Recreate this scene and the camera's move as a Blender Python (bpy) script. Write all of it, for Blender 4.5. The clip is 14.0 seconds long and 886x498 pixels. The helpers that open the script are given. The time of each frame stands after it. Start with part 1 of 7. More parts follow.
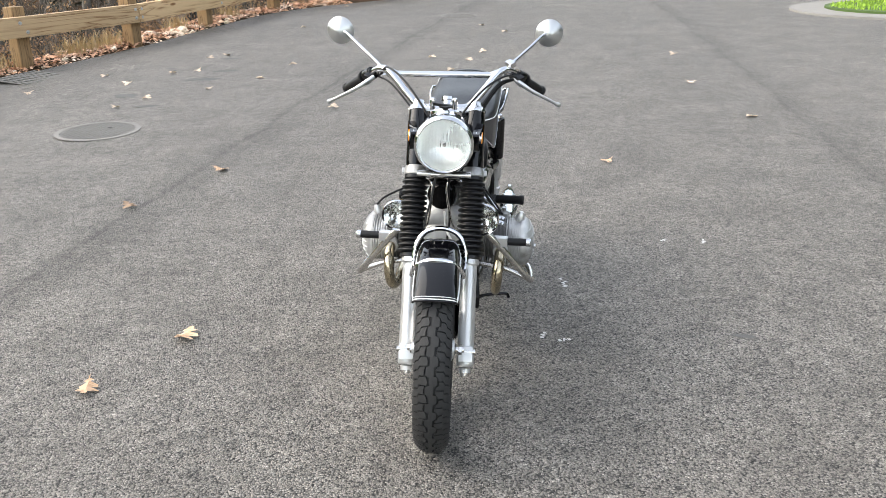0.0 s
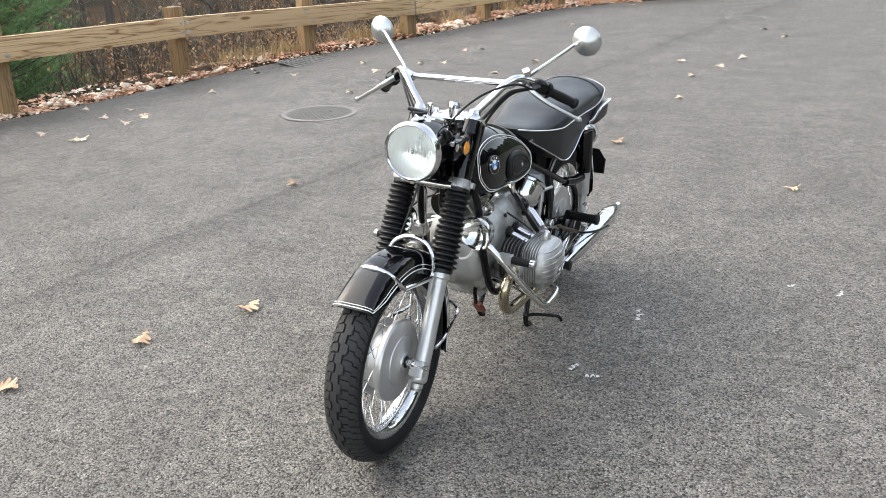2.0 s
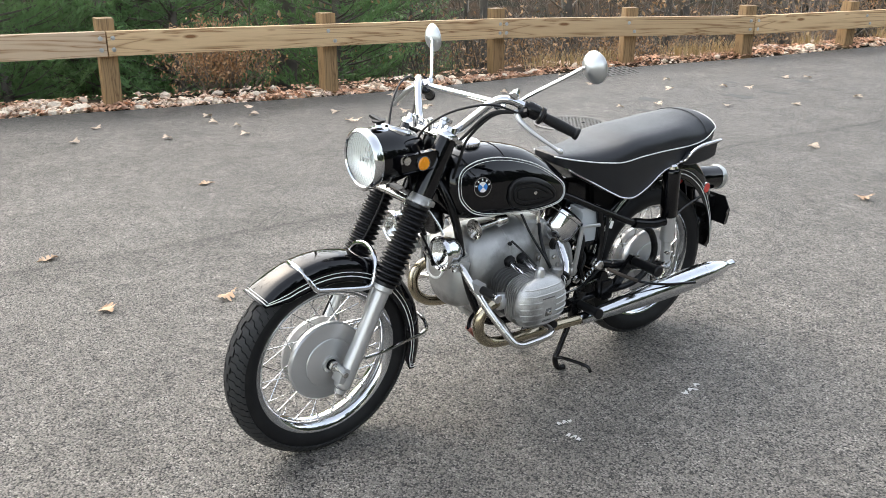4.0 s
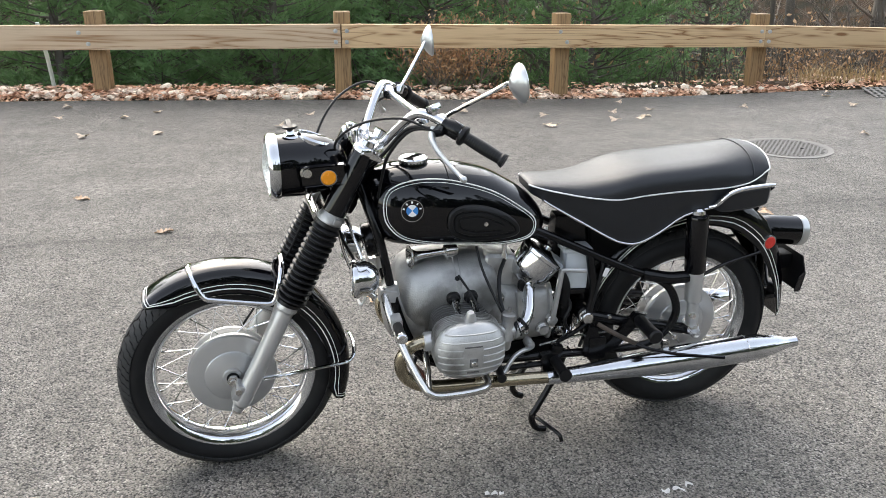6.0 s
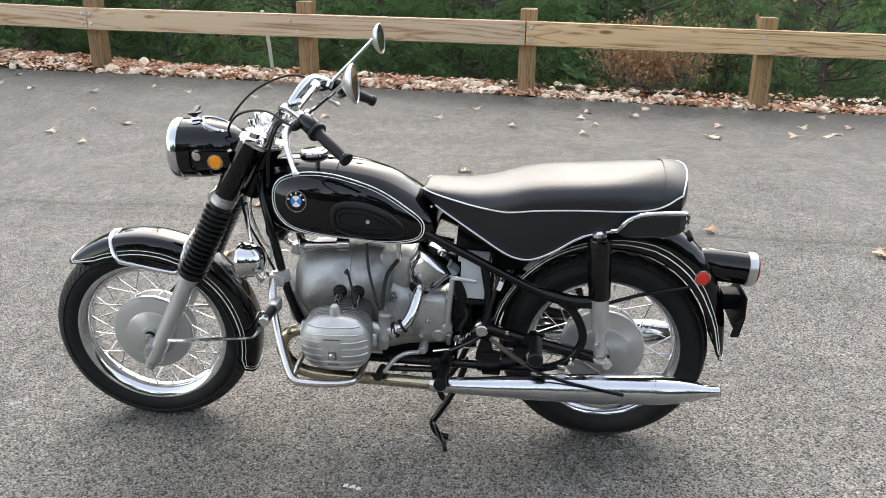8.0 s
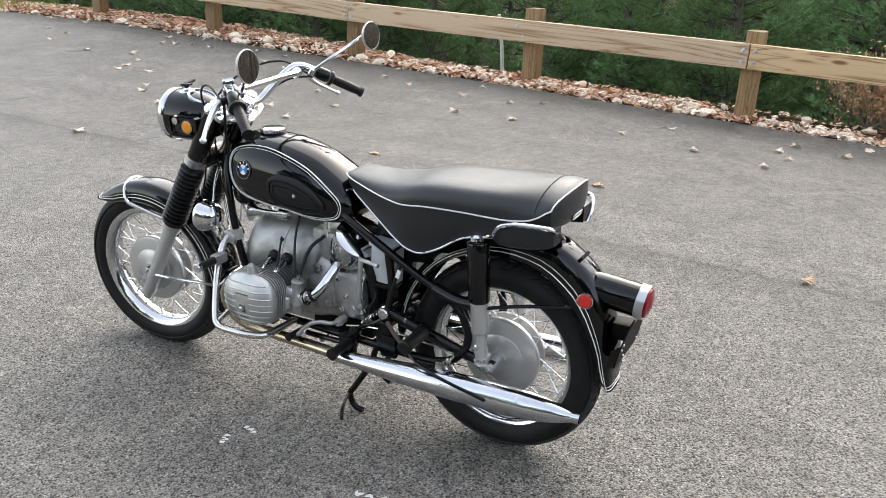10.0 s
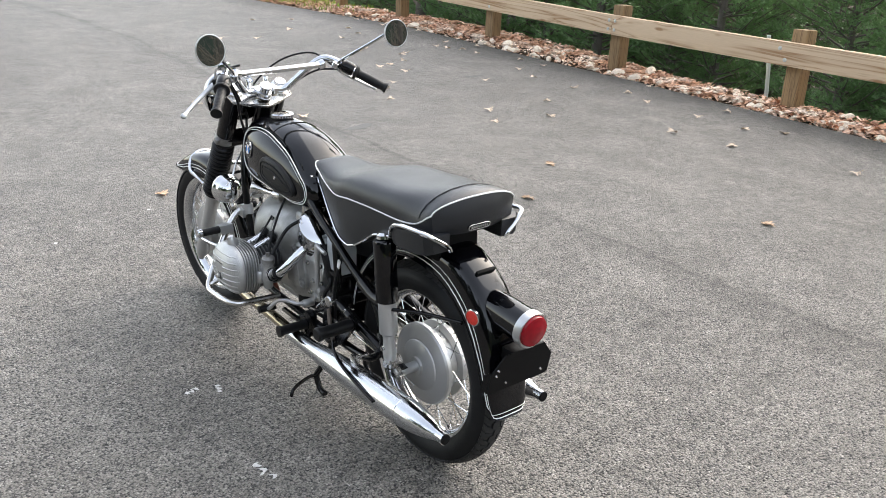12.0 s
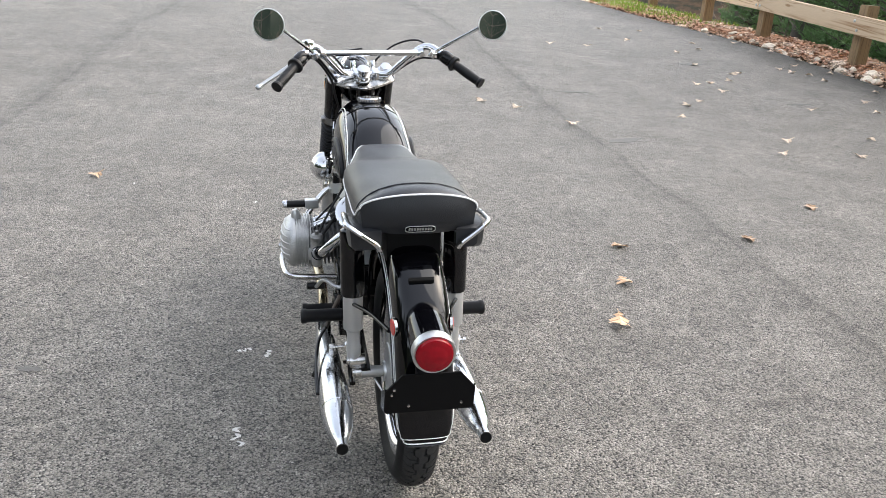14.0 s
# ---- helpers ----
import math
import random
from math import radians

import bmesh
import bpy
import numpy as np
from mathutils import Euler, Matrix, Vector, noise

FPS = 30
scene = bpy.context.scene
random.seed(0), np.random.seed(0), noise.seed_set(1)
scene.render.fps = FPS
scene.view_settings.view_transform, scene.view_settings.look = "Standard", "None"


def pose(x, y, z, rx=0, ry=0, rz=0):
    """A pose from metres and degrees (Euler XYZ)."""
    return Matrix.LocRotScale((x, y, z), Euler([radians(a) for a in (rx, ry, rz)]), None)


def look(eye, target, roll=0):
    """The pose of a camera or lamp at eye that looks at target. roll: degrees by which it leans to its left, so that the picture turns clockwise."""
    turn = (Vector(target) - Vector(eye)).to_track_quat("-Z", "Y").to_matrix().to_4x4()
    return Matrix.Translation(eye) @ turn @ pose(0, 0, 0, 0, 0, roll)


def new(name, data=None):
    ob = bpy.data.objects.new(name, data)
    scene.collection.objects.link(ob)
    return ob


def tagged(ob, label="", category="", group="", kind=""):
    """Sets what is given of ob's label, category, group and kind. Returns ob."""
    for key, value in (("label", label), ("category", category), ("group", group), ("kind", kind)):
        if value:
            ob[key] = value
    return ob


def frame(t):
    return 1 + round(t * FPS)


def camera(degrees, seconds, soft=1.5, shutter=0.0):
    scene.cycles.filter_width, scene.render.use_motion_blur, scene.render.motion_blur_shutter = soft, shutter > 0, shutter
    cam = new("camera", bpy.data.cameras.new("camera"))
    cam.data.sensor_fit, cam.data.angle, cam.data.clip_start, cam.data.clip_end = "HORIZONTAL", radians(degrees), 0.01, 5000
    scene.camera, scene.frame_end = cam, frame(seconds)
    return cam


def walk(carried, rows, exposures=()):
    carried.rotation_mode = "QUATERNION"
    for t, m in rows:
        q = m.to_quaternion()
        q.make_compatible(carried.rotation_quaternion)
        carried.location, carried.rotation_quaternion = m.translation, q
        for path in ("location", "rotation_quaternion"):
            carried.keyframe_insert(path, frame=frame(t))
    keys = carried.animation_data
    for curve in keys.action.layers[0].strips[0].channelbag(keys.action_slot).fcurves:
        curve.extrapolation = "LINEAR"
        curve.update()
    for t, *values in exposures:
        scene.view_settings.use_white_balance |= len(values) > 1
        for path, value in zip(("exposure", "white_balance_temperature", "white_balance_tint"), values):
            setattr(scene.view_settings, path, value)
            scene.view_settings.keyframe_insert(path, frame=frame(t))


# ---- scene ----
cam = camera(55.6, 14.0, soft=0.8)
PATH = [
    (0, (0.138, -0.01, 1.549), (0.082, 1.849, 0.812), -1.0),
    (0.5, (0.331, 0.046, 1.556), (0.123, 1.892, 0.817), -1.1),
    (1, (0.564, 0.098, 1.547), (0.178, 1.915, 0.808), -1.3),
    (1.5, (0.881, 0.168, 1.552), (0.306, 1.936, 0.817), -1.4),
    (2, (1.117, 0.306, 1.536), (0.357, 2.006, 0.807), -1.6),
    (2.5, (1.365, 0.474, 1.54), (0.427, 2.085, 0.814), -1.5),
    (3, (1.669, 0.674, 1.539), (0.535, 2.153, 0.813), -1.2),
    (3.2, (1.773, 0.754, 1.536), (0.566, 2.176, 0.814), -0.9),
    (5.3, (2.237, 1.846, 1.498), (0.526, 2.617, 0.807), 0.3),
    (5.5, (2.249, 1.959, 1.496), (0.512, 2.667, 0.8), 0.2),
    (6, (2.313, 2.238, 1.493), (0.522, 2.789, 0.794), -0.2),
    (6.5, (2.416, 2.52, 1.502), (0.586, 2.928, 0.806), -0.0),
    (7, (2.422, 2.77, 1.498), (0.565, 3.041, 0.807), -0.0),
    (7.5, (2.417, 3.019, 1.503), (0.545, 3.121, 0.806), -0.3),
    (8, (2.462, 3.299, 1.502), (0.592, 3.234, 0.797), -0.1),
    (8.2, (2.477, 3.417, 1.507), (0.61, 3.293, 0.801), 0.2),
    (10.3, (2.284, 4.559, 1.512), (0.599, 3.733, 0.819), 2.5),
    (10.5, (2.221, 4.639, 1.503), (0.566, 3.754, 0.811), 2.8),
    (11, (2.072, 4.874, 1.515), (0.504, 3.845, 0.82), 3.1),
    (11.5, (1.894, 5.158, 1.51), (0.44, 3.974, 0.813), 3.1),
    (12, (1.682, 5.334, 1.503), (0.375, 3.987, 0.811), 2.7),
    (12.5, (1.43, 5.516, 1.503), (0.296, 4.015, 0.822), 2.9),
    (13, (1.175, 5.733, 1.497), (0.218, 4.116, 0.814), 3.4),
    (13.5, (0.915, 5.763, 1.478), (0.143, 4.052, 0.788), 3.8),
    (14, (0.671, 5.705, 1.467), (0.109, 3.921, 0.758), 4.0),
]
walk(cam, [(t, look(eye, target, roll)) for t, eye, target, roll in PATH], [(0.0, 2.3, 7250, 8.5), (3.0, 2.29, 7250, 8.5), (6.5, 2.29, 7250, 9), (10.5, 2.33, 7250, 9), (14.0, 2.28, 7300, 10)])

# ---- light ----
world = bpy.data.worlds.new("overcast_sky")
scene.world = world
world.use_nodes = True
wn = world.node_tree
wn.nodes.clear()
sky = wn.nodes.new("ShaderNodeTexSky")
sky.sky_type = "NISHITA"
sky.sun_disc = False
sky.sun_elevation, sky.sun_rotation = radians(42), radians(268)
sky.air_density, sky.dust_density, sky.ozone_density = 1.0, 1.4, 1.0
hsv = wn.nodes.new("ShaderNodeHueSaturation")
hsv.inputs["Saturation"].default_value = 0.58
bg = wn.nodes.new("ShaderNodeBackground")
bg.inputs["Strength"].default_value = 0.135
wo = wn.nodes.new("ShaderNodeOutputWorld")
wn.links.new(sky.outputs[0], hsv.inputs["Color"])
wn.links.new(hsv.outputs[0], bg.inputs["Color"])
wn.links.new(bg.outputs[0], wo.inputs["Surface"])
sun = new("sun", bpy.data.lights.new("sun", "SUN"))
sun.data.energy, sun.data.angle, sun.data.color = 0.6, radians(80), (0.95, 0.97, 1.0)
sun.matrix_world = look((-10.0, 2.65, 9.0), (0, 3, 0))


# ---- materials ----
def material(name, color, rough=0.5, metal=0.0, coat=0.0, vary=0.12, scale=8.0, bump=0.0, bump_scale=60.0,
             transmission=0.0, ior=1.45, rough_vary=0.08, spec=0.5, per_object=0.0, second=None, second_at=0.55, island=0.0):
    m = bpy.data.materials.new(name)
    m.use_nodes = True
    n, l = m.node_tree.nodes, m.node_tree.links
    b = n["Principled BSDF"]
    b.inputs["Metallic"].default_value = metal
    b.inputs["IOR"].default_value = ior
    b.inputs["Coat Weight"].default_value = coat
    b.inputs["Coat Roughness"].default_value = 0.04
    b.inputs["Transmission Weight"].default_value = transmission
    tc = n.new("ShaderNodeTexCoord")
    big = n.new("ShaderNodeTexNoise")
    big.inputs["Scale"].default_value, big.inputs["Detail"].default_value = scale, 6.0
    l.new(tc.outputs["Object"], big.inputs["Vector"])
    ramp = n.new("ShaderNodeMix")
    ramp.data_type = "RGBA"
    dark = [c * (1 - vary) for c in color]
    lite = [min(1.0, c * (1 + vary)) for c in color]
    ramp.inputs[6].default_value, ramp.inputs[7].default_value = (*dark, 1), (*lite, 1)
    l.new(big.outputs["Fac"], ramp.inputs[0])
    out = ramp.outputs[2]
    if second:
        far = n.new("ShaderNodeTexNoise")
        far.inputs["Scale"].default_value, far.inputs["Detail"].default_value = scale * 0.37, 8.0
        l.new(tc.outputs["Object"], far.inputs["Vector"])
        mr = n.new("ShaderNodeMapRange")
        mr.inputs[1].default_value, mr.inputs[2].default_value = second_at, second_at + 0.12
        l.new(far.outputs["Fac"], mr.inputs[0])
        mx = n.new("ShaderNodeMix")
        mx.data_type = "RGBA"
        mx.inputs[7].default_value = (*second, 1)
        l.new(mr.outputs[0], mx.inputs[0])
        l.new(out, mx.inputs[6])
        out = mx.outputs[2]
    if per_object:
        info = n.new("ShaderNodeObjectInfo")
        mr = n.new("ShaderNodeMapRange")
        mr.inputs[3].default_value, mr.inputs[4].default_value = 1 - per_object, 1 + per_object
        l.new(info.outputs["Random"], mr.inputs[0])
        h = n.new("ShaderNodeHueSaturation")
        l.new(mr.outputs[0], h.inputs["Value"])
        l.new(out, h.inputs["Color"])
        out = h.outputs[0]
    if island:
        geo = n.new("ShaderNodeNewGeometry")
        mr = n.new("ShaderNodeMapRange")
        mr.inputs[3].default_value, mr.inputs[4].default_value = 1 - island, 1 + island
        l.new(geo.outputs["Random Per Island"], mr.inputs[0])
        h = n.new("ShaderNodeHueSaturation")
        l.new(mr.outputs[0], h.inputs["Value"])
        l.new(out, h.inputs["Color"])
        out = h.outputs[0]
    l.new(out, b.inputs["Base Color"])
    fine = n.new("ShaderNodeTexNoise")
    fine.inputs["Scale"].default_value, fine.inputs["Detail"].default_value = bump_scale, 4.0
    l.new(tc.outputs["Object"], fine.inputs["Vector"])
    rr = n.new("ShaderNodeMapRange")
    rr.inputs[3].default_value, rr.inputs[4].default_value = max(0.0, rough - rough_vary), min(1.0, rough + rough_vary)
    l.new(big.outputs["Fac"], rr.inputs[0])
    l.new(rr.outputs[0], b.inputs["Roughness"])
    if bump:
        bp = n.new("ShaderNodeBump")
        bp.inputs["Strength"].default_value, bp.inputs["Distance"].default_value = 1.0, bump
        l.new(fine.outputs["Fac"], bp.inputs["Height"])
        l.new(bp.outputs[0], b.inputs["Normal"])
    b.inputs["Specular IOR Level"].default_value = spec
    return m


PAINT = material("black_enamel", (0.0018, 0.0018, 0.0026), 0.03, spec=0.5, rough_vary=0.02, vary=0.2)
FRAME = material("black_frame_enamel", (0.004, 0.004, 0.0045), 0.20, spec=0.35, rough_vary=0.1, vary=0.3, scale=30)
CHROME = material("chrome", (0.63, 0.64, 0.655), 0.07, metal=1.0, rough_vary=0.04, vary=0.05, scale=14)
DULLCHROME = material("dulled_chrome", (0.62, 0.61, 0.59), 0.22, metal=1.0, rough_vary=0.12, vary=0.15, scale=25)
MATTESILVER = material("matt_silver", (0.52, 0.53, 0.53), 0.34, metal=0.85, rough_vary=0.08, vary=0.08, scale=25)
HEATED = material("heat_tinted_pipe", (0.46, 0.40, 0.29), 0.22, metal=1.0, rough_vary=0.1, vary=0.3, scale=14)
CAST = material("sand_cast_aluminium", (0.52, 0.52, 0.51), 0.42, metal=0.75, vary=0.35, scale=22, bump=0.0012, bump_scale=240, rough_vary=0.16, second=(0.24, 0.235, 0.225), second_at=0.50)
CASE = material("dull_cast_case", (0.42, 0.42, 0.41), 0.44, metal=0.7, vary=0.35, scale=18, bump=0.0012, bump_scale=220, rough_vary=0.16, second=(0.22, 0.218, 0.21), second_at=0.49)
REDRUBBER = material("red_brown_rubber", (0.16, 0.045, 0.03), 0.6, vary=0.35, scale=30, second=(0.06, 0.03, 0.025))
SILVER = material("silver_lacquer", (0.54, 0.54, 0.535), 0.33, metal=0.7, vary=0.08, scale=12)
FINS = material("cast_cylinder_fin", (0.15, 0.148, 0.145), 0.5, metal=0.5, vary=0.3, scale=14)
RUBBER = material("tyre_rubber", (0.0085, 0.0085, 0.009), 0.6, spec=0.3, vary=0.3, scale=14, bump=0.0003, bump_scale=300, second=(0.016, 0.016, 0.016))
TREAD = material("worn_tread_rubber", (0.027, 0.027, 0.027), 0.65, spec=0.3, vary=0.3, scale=30, bump=0.0004, bump_scale=250)
GAITER = material("gaiter_rubber", (0.005, 0.005, 0.0055), 0.36, spec=0.4, vary=0.25, scale=20)
GRIP = material("grip_rubber", (0.006, 0.006, 0.0065), 0.46, spec=0.35, vary=0.25, scale=20)
VINYL = material("black_vinyl", (0.0075, 0.0088, 0.0115), 0.40, spec=0.6, vary=0.25, scale=6, bump=0.0005, bump_scale=420, rough_vary=0.08)
VINYL.node_tree.nodes["Principled BSDF"].inputs["Sheen Weight"].default_value = 0.02
PLATE = material("flat_black_plate", (0.004, 0.004, 0.0045), 0.5, spec=0.12, vary=0.3, scale=30)
PIPING = material("white_piping", (0.75, 0.75, 0.74), 0.45, vary=0.06)
STRIPE = material("white_pinstripe", (0.78, 0.78, 0.76), 0.35, vary=0.05)
LENS = material("headlight_reflector", (0.93, 0.96, 0.93), 0.30, metal=0.65, vary=0.06, scale=10)
REFLECT = material("bright_reflector", (0.86, 0.87, 0.86), 0.10, metal=1.0, vary=0.06, rough_vary=0.05, scale=40, bump=0.0006, bump_scale=90)
CLEAR = material("plain_glass", (0.98, 0.99, 0.98), 0.02, transmission=1.0, vary=0.01, rough_vary=0.01)
FLUTED = material("fluted_glass", (0.97, 0.99, 0.98), 0.18, transmission=1.0, vary=0.02, rough_vary=0.05)
flute = FLUTED.node_tree.nodes.new("ShaderNodeTexWave")
flute.bands_direction = "Y"
flute.inputs["Scale"].default_value = 32
flute_bump = FLUTED.node_tree.nodes.new("ShaderNodeBump")
flute_bump.inputs["Distance"].default_value = 0.0016
FLUTED.node_tree.links.new(FLUTED.node_tree.nodes["Texture Coordinate"].outputs["Object"], flute.inputs["Vector"])
FLUTED.node_tree.links.new(flute.outputs["Fac"], flute_bump.inputs["Height"])
FLUTED.node_tree.links.new(flute_bump.outputs[0], FLUTED.node_tree.nodes["Principled BSDF"].inputs["Normal"])
MIRROR = material("mirror_glass", (0.42, 0.43, 0.43), 0.02, metal=1.0, vary=0.02, rough_vary=0.01)
AMBER = material("amber_reflector", (0.85, 0.30, 0.015), 0.25, coat=0.4, vary=0.15, scale=120)
RED = material("red_lens", (0.23, 0.002, 0.008), 0.08, spec=0.4, vary=0.35, scale=60)
PRISM = material("red_prism_reflector", (0.62, 0.03, 0.02), 0.3, vary=0.5, scale=240, coat=0.5)
OLDCHROME = material("weathered_chrome", (0.60, 0.615, 0.635), 0.13, metal=1.0, rough_vary=0.10, vary=0.12, scale=16, bump=0.0003, bump_scale=160)
BLUE = material("badge_blue", (0.04, 0.22, 0.55), 0.2, coat=0.5, vary=0.05)
WHITE = material("badge_white", (0.8, 0.8, 0.8), 0.2, coat=0.5, vary=0.04)
BATTERY = material("white_battery_plastic", (0.50, 0.53, 0.55), 0.35, vary=0.12, scale=8)
RUST = material("rusty_iron", (0.09, 0.07, 0.055), 0.7, metal=0.3, vary=0.4, scale=20, second=(0.04, 0.035, 0.03))
DIAL = material("dial_face", (0.55, 0.55, 0.55), 0.3, vary=0.2, scale=60)
DARK = material("dark_cavity", (0.003, 0.003, 0.003), 0.8, spec=0.2, vary=0.2)


# ---- mesh helpers ----
def part(name, bm, mat, parent=None, label="", sharp=35, smooth=True, recalc=True):
    """Links a bmesh as one mesh object under parent."""
    if recalc:
        bmesh.ops.recalc_face_normals(bm, faces=bm.faces[:])
    me = bpy.data.meshes.new(name)
    bm.to_mesh(me)
    bm.free()
    me.materials.append(mat)
    if smooth:
        me.shade_smooth()
        me.set_sharp_from_angle(angle=radians(sharp))
    ob = new(name, me)
    if parent:
        ob.parent = parent
    if label:
        ob["label"] = label
    return ob


def again(ob, parent, m=None):
    """A further object on the mesh of ob."""
    o = new(ob.name.split(".")[0], ob.data)
    o.parent = parent
    if m is not None:
        o.matrix_basis = m
    if ob.get("label"):
        o["label"] = ob["label"]
    return o


def V(*a):
    return Vector(a)


def curve_points(pts, n=6, closed=False):
    """Catmull-Rom points; each control point may carry more than three numbers."""
    p = [np.array(q, float) for q in pts]
    if len(p) < 3 or n < 2:
        return p
    out, m = [], len(p)
    for i in range(m if closed else m - 1):
        a, b = p[i], p[(i + 1) % m]
        o = p[i - 1] if (i or closed) else 2 * a - b
        c = p[(i + 2) % m] if (i + 2 < m or closed) else 2 * b - a
        for k in range(n):
            t = k / n
            out.append(0.5 * (2 * a + (b - o) * t + (2 * o - 5 * a + 4 * b - c) * t * t + (3 * a - o - 3 * b + c) * t ** 3))
    if not closed:
        out.append(p[-1])
    return out


def loft(bm, rings, closed=True, cap=True, loop=False):
    vs = [[bm.verts.new(tuple(q)) for q in r] for r in rings]
    k = len(vs[0])
    pairs = list(zip(vs, vs[1:])) + ([(vs[-1], vs[0])] if loop else [])
    for a, b in pairs:
        for i in range(k if closed else k - 1):
            j = (i + 1) % k
            bm.faces.new((a[i], a[j], b[j], b[i]))
    if cap and closed and not loop:
        bm.faces.new(vs[0][::-1])
        bm.faces.new(vs[-1])
    return bm


def tube(bm, pts, r=0.01, seg=10, n=5, closed=False, flat=1.0):
    """A round bar along smoothed points. r: one radius, or a fourth number in each point."""
    q = curve_points(pts, n, closed)
    c = [Vector([float(v) for v in a[:3]]) for a in q]
    rad = [float(a[3]) if len(a) > 3 else r for a in q]
    m = len(c)
    tang = []
    for i in range(m):
        a = c[(i - 1) % m] if (closed or i) else c[0]
        b = c[(i + 1) % m] if (closed or i < m - 1) else c[-1]
        tang.append((b - a).normalized())
    up = tang[0].orthogonal().normalized()
    rings = []
    for i in range(m):
        up = (up - tang[i] * up.dot(tang[i])).normalized()
        side = tang[i].cross(up)
        rings.append([c[i] + rad[i] * (math.cos(a) * up + flat * math.sin(a) * side)
                      for a in (2 * math.pi * k / seg for k in range(seg))])
    return loft(bm, rings, True, True, closed)


def along(p, d):
    """A matrix whose z runs along d, at p."""
    return Matrix.Translation(p) @ Vector(d).to_track_quat("Z", "Y").to_matrix().to_4x4()


def lathe(bm, prof, m=Matrix(), seg=32):
    """prof: (radius, height) pairs turned round z, placed by m."""
    rings, tips = [], []
    for r, h in prof:
        if r < 1e-6:
            rings.append([bm.verts.new(m @ V(0, 0, h))])
        else:
            rings.append([bm.verts.new(m @ V(r * math.cos(a), r * math.sin(a), h)) for a in (2 * math.pi * k / seg for k in range(seg))])
    for a, b in zip(rings, rings[1:]):
        if len(a) == 1 and len(b) == 1:
            continue
        for i in range(seg):
            j = (i + 1) % seg
            if len(a) == 1:
                bm.faces.new((a[0], b[j], b[i]))
            elif len(b) == 1:
                bm.faces.new((a[i], a[j], b[0]))
            else:
                bm.faces.new((a[i], a[j], b[j], b[i]))
    return bm


def box(bm, size, m=Matrix(), bevel=0.003, seg=2):
    got = bmesh.ops.create_cube(bm, size=1.0, matrix=m @ Matrix.Diagonal((*size, 1)))
    if bevel:
        es = {e for v in got["verts"] for e in v.link_edges}
        bmesh.ops.bevel(bm, geom=list(es), offset=bevel, segments=seg, affect="EDGES", profile=0.7)
    return bm


def plate(bm, poly, h0, h1, m=Matrix()):
    """A flat polygon of (x, y) pairs with thickness from h0 to h1, placed by m."""
    a = [bm.verts.new(m @ V(x, y, h0)) for x, y in poly]
    b = [bm.verts.new(m @ V(x, y, h1)) for x, y in poly]
    bm.faces.new(a[::-1]), bm.faces.new(b)
    for i in range(len(poly)):
        j = (i + 1) % len(poly)
        bm.faces.new((a[i], a[j], b[j], b[i]))
    return bm


def B():
    return bmesh.new()


def ip(x, table):
    """Linear value between rows (x, value), in rising x."""
    return float(np.interp(x, [a for a, _ in table], [b for _, b in table]))


